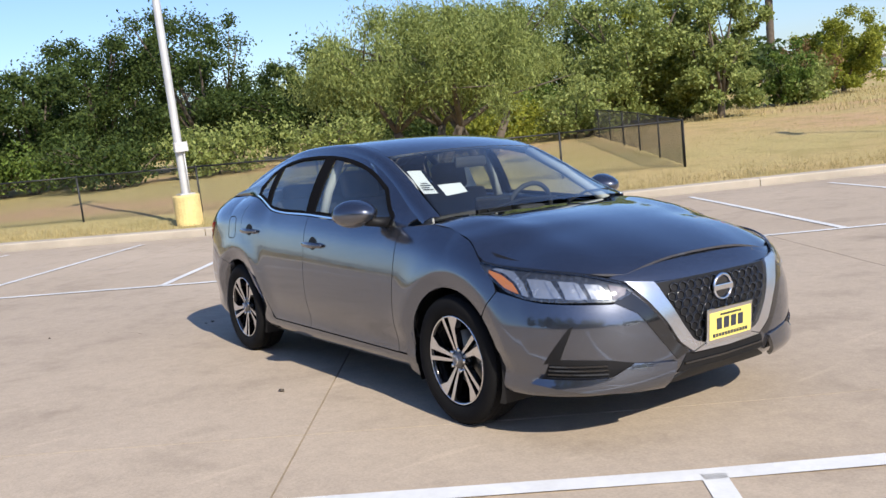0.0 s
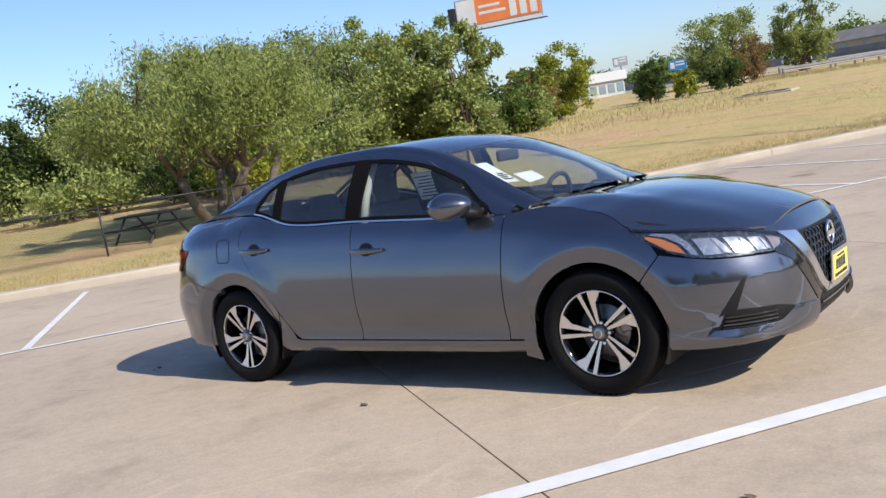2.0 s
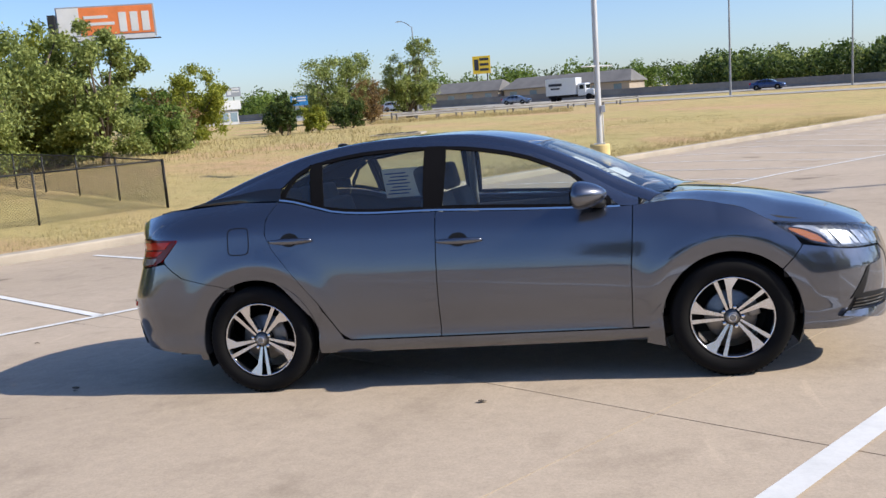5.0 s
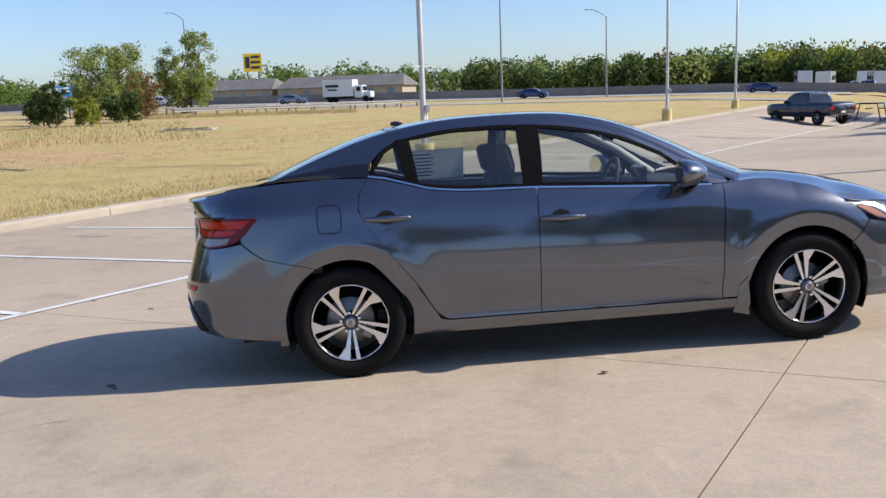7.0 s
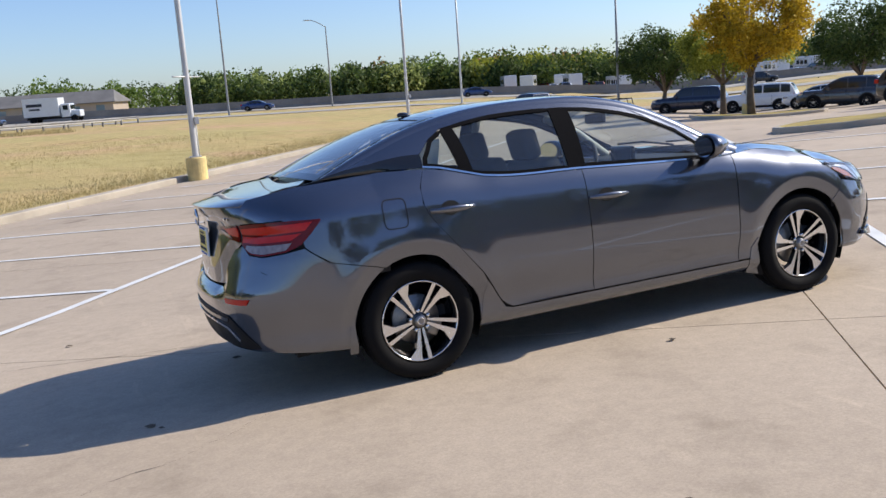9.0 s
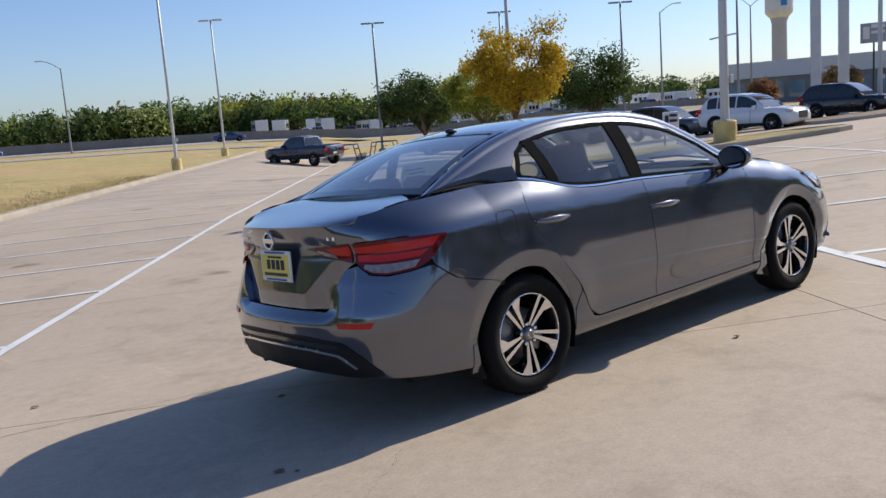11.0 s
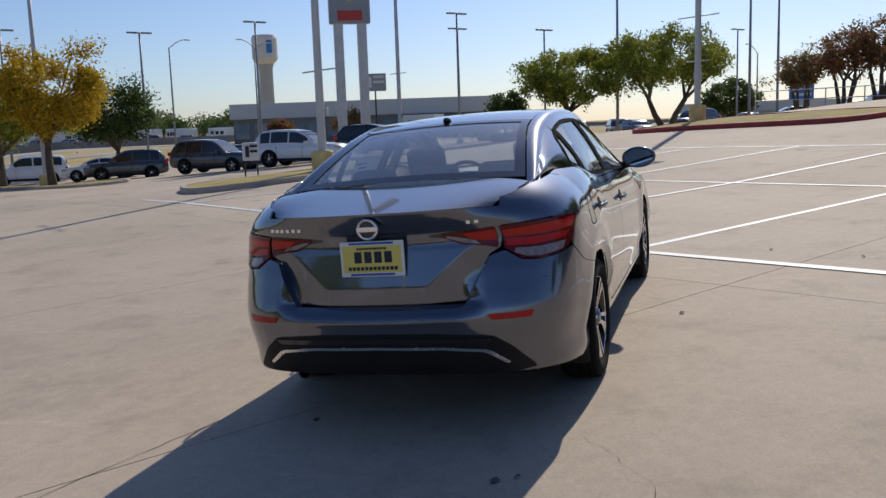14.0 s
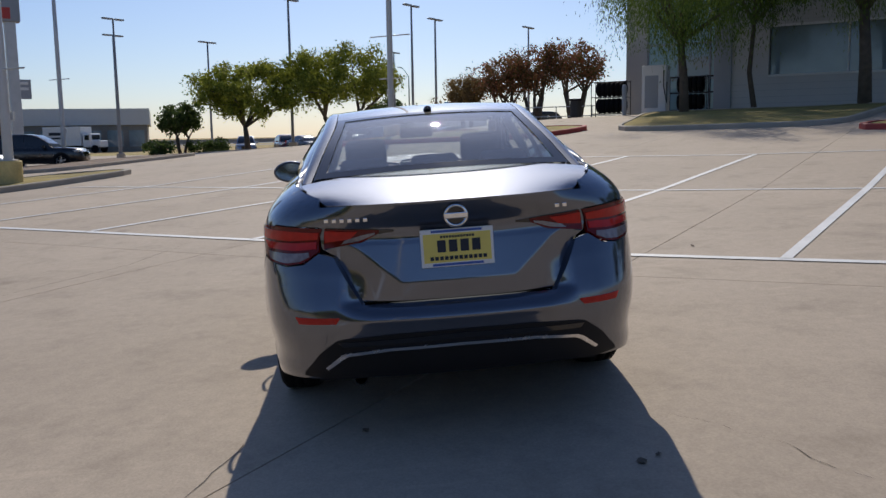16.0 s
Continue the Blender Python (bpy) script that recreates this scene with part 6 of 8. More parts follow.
for x, y, h, w, mt in ((-25.5, 43.5, 3.6, 3.6, L_BROWN), (-24.6, 41.0, 3.8, 3.2, L_GREEN), (-24.0, 59.5, 3.4, 2.2, L_DARK), (-22.6, 62.5, 2.4, 2.4, L_LIME), (-21.5, 68.0, 2.6, 3.4, L_DARK), (-22.5, 78, 4.2, 4.2, L_BROWN), (-30, 27, 2.4, 5.0, L_OLIVE), (-36, 12, 2.4, 6.0, L_OLIVE), (-24.5, 41.5, 2.5, 4.0, L_OLIVE), (-42, 4, 2.8, 7, L_GREEN), (-37, 7, 2.6, 6, L_DARK), (-33, 17, 2.6, 6, L_OLIVE), (-29, 20, 2.8, 5, L_DARK), (-46, -1, 3.0, 7, L_DARK), (-25, 25, 2.6, 5, L_OLIVE), (-26, 21, 2.2, 5, L_LIME), (-27, 66, 2.6, 3.2, L_DARK), (-50, -4, 2.6, 8, L_OLIVE), (-27, 34, 2.4, 6, L_OLIVE)):
    _s += 1
    tree("shrub", x, y, h, w, mt, "leafy roadside shrub in dry grass", _s, 0.05, 5000, 0.10, 3, skirt=0.5, cat="shrub", grp="shrubs")
# trees of the lot
tree("autumn_tree", 28.6, 29.6, 6.3, 6.4, L_YELLOW, "small tree with bright yellow autumn leaves on an island", 51, 0.32, 20000, 0.085, 1, grp="", clump=0.8)
tree("autumn_tree", 33.5, 37.5, 6.0, 6.4, L_LIME, "small tree turning yellow-green on an island", 52, 0.32, 18000, 0.085, 1, grp="", clump=0.8)
tree("oak_tree", 43.0, 56.0, 6.4, 8.0, L_DARK, "round dark green tree beyond the parked cars", 53, 0.2, 15000, 0.115, 1)
tree("oak_tree", 53.0, 45.0, 7.0, 8.0, L_DARK, "round dark green tree beyond the parked cars", 54, 0.2, 15000, 0.115, 1)
tree("lot_tree", 50.4, 8.0, 5.7, 7.2, L_LIME, "round green tree on a lot island", 55, 0.26, 20000, 0.09, 1, clump=0.75)
tree("lot_tree", 51.2, 2.1, 6.3, 8.2, L_LIME, "spreading green tree on a lot island", 56, 0.3, 24000, 0.09, 2, clump=0.75)
tree("lot_tree", 100.0, -2.0, 6.0, 7.0, L_DARK, "dark green tree far across the lot", 57, 0.2, 5000, 0.2, 1)
for k, (x, y, h, w) in enumerate(((44.6, -5.3, 3.3, 3.2), (43.1, -7.1, 4.0, 3.8), (42.1, -8.7, 4.3, 3.6), (41.1, -10.7, 4.4, 3.8))):
    tree("crape_myrtle", x, y, h, w, L_RED if k != 0 else L_BROWN, "many-stemmed small tree with reddening leaves", 60 + k, 0.38, 6000, 0.07, 4, grp="reddening trees")
for k, (x, y, h, w) in enumerate(((51.0, 12.3, 3.4, 3.3), (62, 28.5, 3.4, 3.4), (64, 36, 3.0, 2.8))):
    tree("crape_myrtle", x, y, h, w, (L_DARK, L_BROWN, L_RED)[k], "small round many-stemmed tree on an island", 70 + k, 0.3, 3500, 0.11, 3, grp="island shrubs")
tree("cypress_tree", 27.9, -12.05, 9.5, 9.4, L_GREEN, "tall tree with feathery light green needles on the lawn bed", 81, 0.30, 40000, 0.075, 1, 0.7, 0.35, grp="lawn trees", flat=1.0, girth=0.62, clump=0.8)
tree("cypress_tree", 29.6, -15.7, 10.0, 6.4, L_DARK, "slim dark-trunked tree close to the building", 82, 0.36, 20000, 0.08, 1, 0.6, 0.4, grp="lawn trees", flat=1.0, girth=0.4, clump=0.8)
for k, (a, b) in enumerate(((-6.0, 25.5), (-11.5, 26.5), (-17.0, 25.5), (-23.0, 26.5), (-30.0, 24.0))):
    tree("cypress_tree", *to_xy(a, b), 8.8 + 0.5 * (k % 3), 7.0, L_GREEN if k % 2 else L_DARK, "tall feathery green tree in front of the dealer building", 84 + k, 0.3, 9000, 0.15, 1, 0.5, 0.4, grp="lawn trees", flat=1.0, girth=0.8)
tree("cypress_tree", 25.3, -17.95, 9.8, 7.6, L_GREEN, "tall tree with feathery light green needles on the lawn bed", 83, 0.36, 34000, 0.075, 1, 0.7, 0.35, grp="lawn trees", flat=1.0, girth=0.8, clump=0.8)
for k, (x, y) in enumerate(((49.5, 13.6), (51.2, 11.2), (53, 10.4), (47.0, 12.6), (50.4, 10.0))):
    tree("hedge_shrub", x, y, 0.9, 1.8, L_DARK, "clipped low shrub on a stone-mulched island", 90 + k, 0.05, 900, 0.08, 2, skirt=0.4, cat="shrub", grp="island shrubs")

# ---- far woods and dry grass ----
def highway_pt(s, off, h=0.0):
    """s metres along the highway from its nearest point, off metres beyond it."""
    x = 41.8 + s * 0.94 + off * 0.342
    y = 111.7 - s * 0.342 + off * 0.94
    return (x, y, ground_z(x, y) + h)


_rng = np.random.default_rng(7)
for nm, mt, cnt, lo, hi, o0, o1, hs in (("far_woods", L_GREEN, 70, -230, 90, 70, 130, (6.0, 10.0)), ("far_woods", L_DARK, 90, -260, 260, 80, 160, (6.5, 10.5)), ("far_woods", L_LIME, 16, 5, 50, 50, 62, (6, 8.5)), ("far_woods", L_BROWN, 8, -20, 70, 52, 70, (6, 9)), ("far_woods", L_DARK, 60, -45, 60, 44, 66, (5.0, 8.5)), ("far_woods", L_DARK, 34, 60, 160, 50, 72, (5.0, 8.5)), ("far_woods", L_OLIVE, 14, -45, 80, 46, 60, (5.0, 8.0))):
    C = []
    for _ in range(cnt):
        s, o = _rng.uniform(lo, hi), _rng.uniform(o0, o1)
        p = highway_pt(s, o)
        h = _rng.uniform(*hs)
        n = 620
        u = _rng.normal(size=(n, 3))
        u /= np.linalg.norm(u, axis=1, keepdims=True)
        r = _rng.uniform(0.5, 1, (n, 1))
        q = u * r * np.array((h * 0.62, h * 0.62, h * 0.5)) * (1 + 0.25 * np.sin(u[:, :1] * 5 + s))
        q[:, 2] += h * 0.47
        C.append(q + np.array(p))
    V, F = leaf_cards(np.concatenate(C), 0.42, _rng)
    tagged(new(nm, fast_mesh(nm, V, F, mt)), "line of broad-leaved trees beyond the highway", "woods", kind="stuff")
# woods that close the view behind the field
C = []
for _ in range(90):
    a, d = radians(_rng.uniform(118, 190)), _rng.uniform(75, 120)
    x, y, h = d * math.cos(a), d * math.sin(a), _rng.uniform(4, 6)
    u = _rng.normal(size=(420, 3))
    u /= np.linalg.norm(u, axis=1, keepdims=True)
    q = u * _rng.uniform(0.5, 1, (420, 1)) * np.array((h * 0.6, h * 0.6, h * 0.52))
    q[:, 2] += h * 0.5
    C.append(q + np.array((x, y, ground_z(x, y))))
V, F = leaf_cards(np.concatenate(C), 0.42, _rng)
tagged(new("far_woods", fast_mesh("far_woods", V, F, L_DARK)), "dense dark green woods behind the field", "woods", kind="stuff")


def tufts(n, sampler, size, material, name, label):
    """Upright grass blades in bunches."""
    V, F = [], []
    for i in range(n):
        x, y = sampler()
        z = ground_z(x, y)
        for _ in range(3):
            a, h = _rng.uniform(0, 2 * math.pi), size * _rng.uniform(0.5, 1.2)
            dx, dy = math.cos(a), math.sin(a)
            ox, oy = _rng.normal(0, size * 0.5, 2)
            lx, ly = _rng.normal(0, h * 0.35, 2)
            w = h * 0.07
            o = len(V)
            V += [(x + ox - dx * w, y + oy - dy * w, z - 0.02), (x + ox + dx * w, y + oy + dy * w, z - 0.02), (x + ox + lx, y + oy + ly, z + h)]
            F.append((o, o + 1, o + 2))
    tagged(new(name, fast_mesh(name, V, F, material)), label, "grass", kind="stuff")


tufts(9000, lambda: to_xy(_rng.uniform(-22, 42), -13.35 - abs(_rng.normal(0, 1.3))), 0.10, L_STRAW, "grass_tufts", "short straw-coloured grass along the kerb")
tufts(16000, lambda: to_xy(_rng.uniform(-22, 45), _rng.uniform(-34, -13.4)), 0.07, leaf_mat("short_turf", (0.30, 0.24, 0.085), (0.56, 0.45, 0.19), 0.2), "grass_tufts", "short tan and green turf")
tufts(2400, lambda: (lambda a, d: (d * math.cos(a), d * math.sin(a)))(radians(_rng.uniform(104, 136)), _rng.uniform(38, 66)), 0.27, L_STRAW, "tall_grass", "tall straw-coloured grass at the wood's foot")
tufts(2500, lambda: (lambda a, d: (d * math.cos(a), d * math.sin(a)))(radians(_rng.uniform(92, 106)), _rng.uniform(76, 86)), 0.28, L_STRAW, "tall_grass", "tall straw-coloured grass by the guard rail")

# ---- highway ----
M_ROAD = surface("road_concrete", (0.36, 0.335, 0.29), 0.85, vary=0.15, big=0.2, fine=6, bump=0.1)
M_BARRIER = surface("barrier_concrete", (0.22, 0.21, 0.195), 0.9, vary=0.2, big=0.3, fine=3, bump=0.2)
M_GALV = surface("weathered_steel_rail", (0.42, 0.40, 0.37), 0.6, 0.4, vary=0.2, big=1, fine=10)


def road_strip(name, o0, o1, h, material, label, cat, s0=-420, s1=420, cross_n=4):
    n = 84
    V = [highway_pt(s0 + (s1 - s0) * i / n, o0 + (o1 - o0) * j / cross_n, h) for i in range(n + 1) for j in range(cross_n + 1)]
    F = [(i * (cross_n + 1) + j, (i + 1) * (cross_n + 1) + j, (i + 1) * (cross_n + 1) + j + 1, i * (cross_n + 1) + j + 1) for i in range(n) for j in range(cross_n)]
    me = raw(name, V, F, material)
    if me.polygons[0].normal.z < 0: me.flip_normals()
    return tagged(new(name, me), label, cat, kind="structure")


road_strip("road", 0, 15, 0.06, M_ROAD, "pale concrete highway carriageway", "road")
road_strip("road", -27, -19, 0.05, M_ROAD, "pale concrete frontage road", "road")


def barrier():
    prof = [(-0.3, -0.1), (-0.3, 0.12), (-0.14, 0.4), (-0.09, 1.35), (0.09, 1.35), (0.14, 0.4), (0.3, 0.12), (0.3, -0.1)]
    V, F = [], []
    n = 70
    for i in range(n + 1):
        s = -420 + 12 * i
        for o, z in prof: V.append(highway_pt(s, 16.5 + o, z))
    k = len(prof)
    for i in range(n):
        for j in range(k - 1): F.append((i * k + j, (i + 1) * k + j, (i + 1) * k + j + 1, i * k + j + 1))
    tagged(new("highway_barrier", raw("highway_barrier", V, F, M_BARRIER)), "long grey concrete highway barrier wall", "barrier", kind="structure")


barrier()


def guard_rail(p0, p1, n):
    """W-beam rail on wooden posts."""
    t = empty("guard_rail", Matrix.Identity(4), "weathered guard rail on short posts", "guard rail", "guard rails")
    P = [gpos(p0[0] + (p1[0] - p0[0]) * i / n, p0[1] + (p1[1] - p0[1]) * i / n) for i in range(n + 1)]
    d = (P[-1] - P[0]); d.z = 0; d.normalize()
    s = Vector((d.y, -d.x, 0))
    for p in P:
        part("post", raw("post", *tube([p - Vector((0, 0, 0.2)), p + Vector((0, 0, 0.78))], 0.11, 6), M_BARRIER), None, t)
    V, F = [], []
    prof = [(0.0, 0.42), (0.08, 0.47), (0.0, 0.56), (0.0, 0.60), (0.08, 0.68), (0.0, 0.74)]
    for p in P:
        for o, z in prof: V.append(p + s * (0.12 + o) + Vector((0, 0, z)))
    k = len(prof)
    F = [(i * k + j, (i + 1) * k + j, (i + 1) * k + j + 1, i * k + j + 1) for i in range(n) for j in range(k - 1)]
    part("beam", raw("beam", V, F, M_GALV), None, t)


guard_rail((-20.0, 80.0), (2.0, 92.0), 12)
guard_rail((-22.0, 86.0), (4.0, 97.0), 11)

# culvert mouth in the field
_cv = empty("culvert", Matrix.Translation(gpos(-12.3, 48.5)) @ pose(0, 0, 0, 0, 0, 0), "low concrete culvert with three dark openings in the grass", "culvert")
# the mouths aren't hollow: solid black blocks stand for their shade
for k in range(3):
    part("mouth_shade", bevel_box(-1.3 + 0.9 * k, -0.65 + 0.9 * k, -0.55, 0.45, -0.02, 0.13, 0.02), M_SATIN, _cv, "black block for the shade in a culvert mouth")
part("apron", bevel_box(-1.7, 1.6, -0.9, 0.9, -0.15, 0.09, 0.03), M_CURB, _cv)

# ---- vehicles ----
def body_paint(name, col, metal=0.6): return paint_mat(name, col, metal, 0.3, 0.1)


P_NAVY, P_BLACK, P_WHITE, P_GREY, P_SILVER, P_RED, P_BLUE = (body_paint("navy_paint", (0.012, 0.016, 0.040), 0.4), body_paint("black_paint", (0.008, 0.008, 0.010), 0.3), body_paint("white_paint", (0.72, 0.73, 0.74), 0.0),
    body_paint("dark_grey_paint", (0.07, 0.075, 0.085)), body_paint("silver_blue_paint", (0.25, 0.29, 0.36)), body_paint("dark_red_paint", (0.10, 0.012, 0.012)), body_paint("blue_paint", (0.03, 0.06, 0.16)))
M_FARGLASS = surface("dark_window_glass", (0.02, 0.024, 0.028), 0.06, vary=0.1, bump=0, coat=0.5)

KINDS = {
    "suv": dict(L=4.65, W=0.92, body=((-2.32, 0.78, 0.45, 0.92), (-2.2, 0.90, 0.32, 1.02), (-1.2, 0.92, 0.25, 1.04), (0.9, 0.92, 0.25, 1.02), (1.6, 0.91, 0.26, 1.0), (2.1, 0.86, 0.30, 0.93), (2.32, 0.70, 0.38, 0.76)), cab=(-2.28, 1.05, -1.75, 0.0, 1.0, 1.70, 0.85, 0.67), wheels=(-1.36, 1.36), r=0.37),
    "big_suv": dict(L=5.3, W=1.0, body=((-2.65, 0.86, 0.5, 1.1), (-2.5, 0.98, 0.36, 1.2), (-1.2, 1.0, 0.30, 1.2), (1.1, 1.0, 0.30, 1.18), (1.9, 0.98, 0.32, 1.14), (2.45, 0.92, 0.36, 1.04), (2.65, 0.8, 0.42, 0.85)), cab=(-2.6, 1.12, -2.2, 0.25, 1.16, 1.9, 0.93, 0.77), wheels=(-1.55, 1.55), r=0.40),
    "sedan": dict(L=4.7, W=0.90, body=((-2.35, 0.74, 0.42, 0.9), (-2.2, 0.86, 0.30, 1.0), (-1.2, 0.90, 0.22, 0.98), (0.9, 0.90, 0.22, 0.94), (1.6, 0.88, 0.24, 0.88), (2.1, 0.82, 0.28, 0.78), (2.35, 0.62, 0.36, 0.64)), cab=(-1.9, 1.25, -0.85, 0.15, 0.93, 1.43, 0.82, 0.60), wheels=(-1.38, 1.38), r=0.33),
    "pickup": dict(L=5.8, W=1.0, body=((-2.9, 0.95, 0.66, 1.2), (-2.8, 0.99, 0.58, 1.30), (-0.9, 1.0, 0.46, 1.30), (1.3, 1.0, 0.46, 1.27), (2.1, 0.99, 0.48, 1.25), (2.7, 0.95, 0.50, 1.16), (2.9, 0.84, 0.56, 1.02)), cab=(-1.05, 1.25, -0.85, 0.45, 1.27, 1.97, 0.93, 0.78), wheels=(-1.85, 1.85), r=0.41),
}
M_RIM = surface("silver_rim", (0.45, 0.45, 0.46), 0.3, 0.8, vary=0.1, bump=0)


def parked(kind, x, y, heading, paint, label, grp="parked vehicles", name=None, h=0.0):
    """A parked vehicle: shaped body, cabin with separate windows, lamps and wheels."""
    K = KINDS[kind]
    t = empty(name or {"suv": "suv_car", "big_suv": "suv_car", "sedan": "sedan_car", "pickup": "pickup_truck"}[kind], Matrix.Translation(gpos(x, y, h)) @ pose(0, 0, 0, 0, 0, heading), label, "pickup truck" if kind == "pickup" else "car", grp)
    xs = [b[0] for b in K["body"]]
    fw, fb, ft = (curve(xs, [b[i] for b in K["body"]]) for i in (1, 2, 3))
    V, F = [], []
    N = 22
    for i in range(N + 1):
        px = xs[0] + (xs[-1] - xs[0]) * (0.5 - 0.5 * math.cos(math.pi * i / N))
        w, zb, zt = fw(px), fb(px), ft(px)
        hh = zt - zb
        half = [(0.0, zb), (w * 0.90, zb), (w * 0.97, zb + 0.12 * hh), (w, zb + 0.45 * hh), (w * 0.985, zb + 0.70 * hh), (w * 0.95, zt - 0.06), (w * 0.86, zt), (0.0, zt + 0.02)]
        V += [(px, -a, z) for a, z in half] + [(px, a, z) for a, z in half[-2:0:-1]]
    m = 14
    for i in range(N):
        for k in range(m): F.append((i * m + k, i * m + (k + 1) % m, (i + 1) * m + (k + 1) % m, (i + 1) * m + k))
    F += [tuple(range(m)), tuple(N * m + k for k in range(m - 1, -1, -1))]
    bm = bmesh.new()
    vs = [bm.verts.new(v) for v in V]
    for f in F: bm.faces.new([vs[i] for i in f])
    bmesh.ops.recalc_face_normals(bm, faces=bm.faces)
    part("body", from_bm("body", bm, paint, True), None, t)
    b0, b1, r0, r1, zb, zr, wb, wr = K["cab"]
    rm = (r0 + r1) / 2
    roof = curve((b0, b0 + (r0 - b0) * 0.55, r0, rm, r1, b1 - (b1 - r1) * 0.45, b1), (zb - 0.05, zb + (zr - zb) * 0.62, zr - 0.05, zr, zr - 0.04, zb + (zr - zb) * 0.52, zb - 0.05))

    def cab_side(px, h):
        """The flank of the cabin, h from belt (0) to roof edge (1)."""
        top = max(roof(px) - 0.035, zb - 0.05)
        z = (zb - 0.05) * (1 - h) + top * h
        k = (z - zb) / (zr - zb)
        return Vector((px, -(wb + (wr - wb) * k - 0.05 * max(k, 0) ** 3), z))
    V, F, N = [], [], 26
    for i in range(N + 1):
        px = b0 + (b1 - b0) * i / N
        half = [cab_side(px, h) for h in (0, 0.3, 0.6, 0.85, 1.0)]
        e = half[-1]
        half += [Vector((px, e.y * 0.9, roof(px) - 0.012)), Vector((px, e.y * 0.6, roof(px))), Vector((px, 0, roof(px) + 0.008))]
        V += [tuple(p) for p in half] + [(p.x, -p.y, p.z) for p in half[-2::-1]]
    m = 15
    F = [(i * m + k, i * m + k + 1, (i + 1) * m + k + 1, (i + 1) * m + k) for i in range(N) for k in range(m - 1)]
    bm = bmesh.new()
    vs = [bm.verts.new(v) for v in V]
    for f in F: bm.faces.new([vs[i] for i in f])
    bmesh.ops.recalc_face_normals(bm, faces=bm.faces)
    part("cabin", from_bm("cabin", bm, paint, True), None, t)

    def patch(nm, fn, u0, u1, v0, v1, off, s, material=M_FARGLASS, nu=8, nv=4):
        V = []
        for a in range(nu + 1):
            for b in range(nv + 1):
                p = fn(u0 + (u1 - u0) * a / nu, v0 + (v1 - v0) * b / nv) + off
                V.append((p.x, p.y * s, p.z))
        F = [(a * (nv + 1) + b, a * (nv + 1) + b + 1, (a + 1) * (nv + 1) + b + 1, (a + 1) * (nv + 1) + b) for a in range(nu) for b in range(nv)]
        me = raw(nm, V, F, material, True)
        o = Vector((off.x, off.y * s, off.z))
        if me.polygons[0].normal.dot(o) < 0: me.flip_normals()
        part(nm, me, None, t)
    w0, w1 = b0 + (r0 - b0) * 0.62 + 0.12, b1 - (b1 - r1) * 0.42
    cuts = ((0.0, 0.20), (0.225, 0.58), (0.61, 1.0)) if kind != "pickup" else ((0.0, 0.44), (0.48, 1.0))
    for c0, c1 in cuts:
        for s in (1, -1):
            patch("side_window", cab_side, w0 + (w1 - w0) * c0, w0 + (w1 - w0) * c1, 0.20, 0.90, Vector((0, -0.010, 0.003)), s)
    over = lambda px, v: Vector((px, v * abs(cab_side(px, 1.0).y) * 0.88, roof(px) - 0.012 * abs(v) ** 3))
    patch("windscreen", over, r1 + 0.06, b1 - 0.10, -1, 1, Vector((0.012, 0, 0.014)), 1)
    patch("rear_window", over, r0 - 0.03, b0 + (r0 - b0) * 0.22, -0.92, 0.92, Vector((-0.012, 0, 0.012)), 1)
    for s in (-1, 1):
        mb = bevel_box(-0.07, 0.07, -0.10, 0.10, -0.07, 0.07, 0.03)
        bmesh.ops.translate(mb, verts=mb.verts, vec=(b1 - (b1 - r1) * 0.45, s * (K["W"] + 0.06), zb + 0.08))
        part("door_mirror", mb, M_SATIN if kind == "pickup" else paint, t)
        part("sill_cladding", bevel_box(K["wheels"][0] + 0.4, K["wheels"][1] - 0.4, s * K["W"] * 0.96 - 0.03, s * K["W"] * 0.96 + 0.03, fb(0) - 0.02, fb(0) + 0.13, 0.02), M_SATIN, t)
        for px in (r1 + 0.35, rm - 0.1):
            yy = s * (fw(px) + 0.002)
            part("door_seam", raw("door_seam", *box(px - 0.006, px + 0.006, min(yy * 0.96, yy), max(yy * 0.96, yy), fb(px) + 0.15, ft(px) - 0.12), M_SATIN), None, t)
    r = K["r"]
    for wx in K["wheels"]:
        for s in (-1, 1):
            y0 = s * (K["W"] - 0.10)
            part("wheel_arch", raw("wheel_arch", *[[(px + wx, py + s * (K["W"] - 0.055), pz + r) for px, py, pz in lathe([(0.0, -0.06), (r + 0.06, -0.06), (r + 0.06, 0.06), (0.0, 0.06)], 20, "y")[0]], lathe([(0.0, -0.06), (r + 0.06, -0.06), (r + 0.06, 0.06), (0.0, 0.06)], 20, "y")[1]], M_SATIN), None, t)
            wv, wf = lathe([(r * 0.62, -0.12), (r * 0.95, -0.12), (r, -0.08), (r, 0.08), (r * 0.95, 0.12), (r * 0.62, 0.12)], 24, "y")
            w = part("wheel", raw("wheel", [(px + wx, py + y0, pz + r) for px, py, pz in wv], wf, M_RUBBER, True), None, t)
            ch = [lathe([(r * 0.55, -0.07), (r * 0.64, -0.125), (r * 0.64, 0.125), (r * 0.55, 0.07)], 20, "y"), lathe([(0.0, -0.11), (0.06, -0.11), (0.07, 0.11), (0.0, 0.11)], 10, "y")]
            for k in range(5):
                a = radians(72 * k + 18)
                v, f = box(0.03, r * 0.6, -0.105, 0.105, -0.035, 0.035)
                ch.append(([(px * math.cos(a) - pz * math.sin(a), py, px * math.sin(a) + pz * math.cos(a)) for px, py, pz in v], f))
            v, f = join_meshes(ch)
            part("rim", raw("rim", [(px + wx, py + y0, pz + r) for px, py, pz in v], f, M_RIM), None, w)
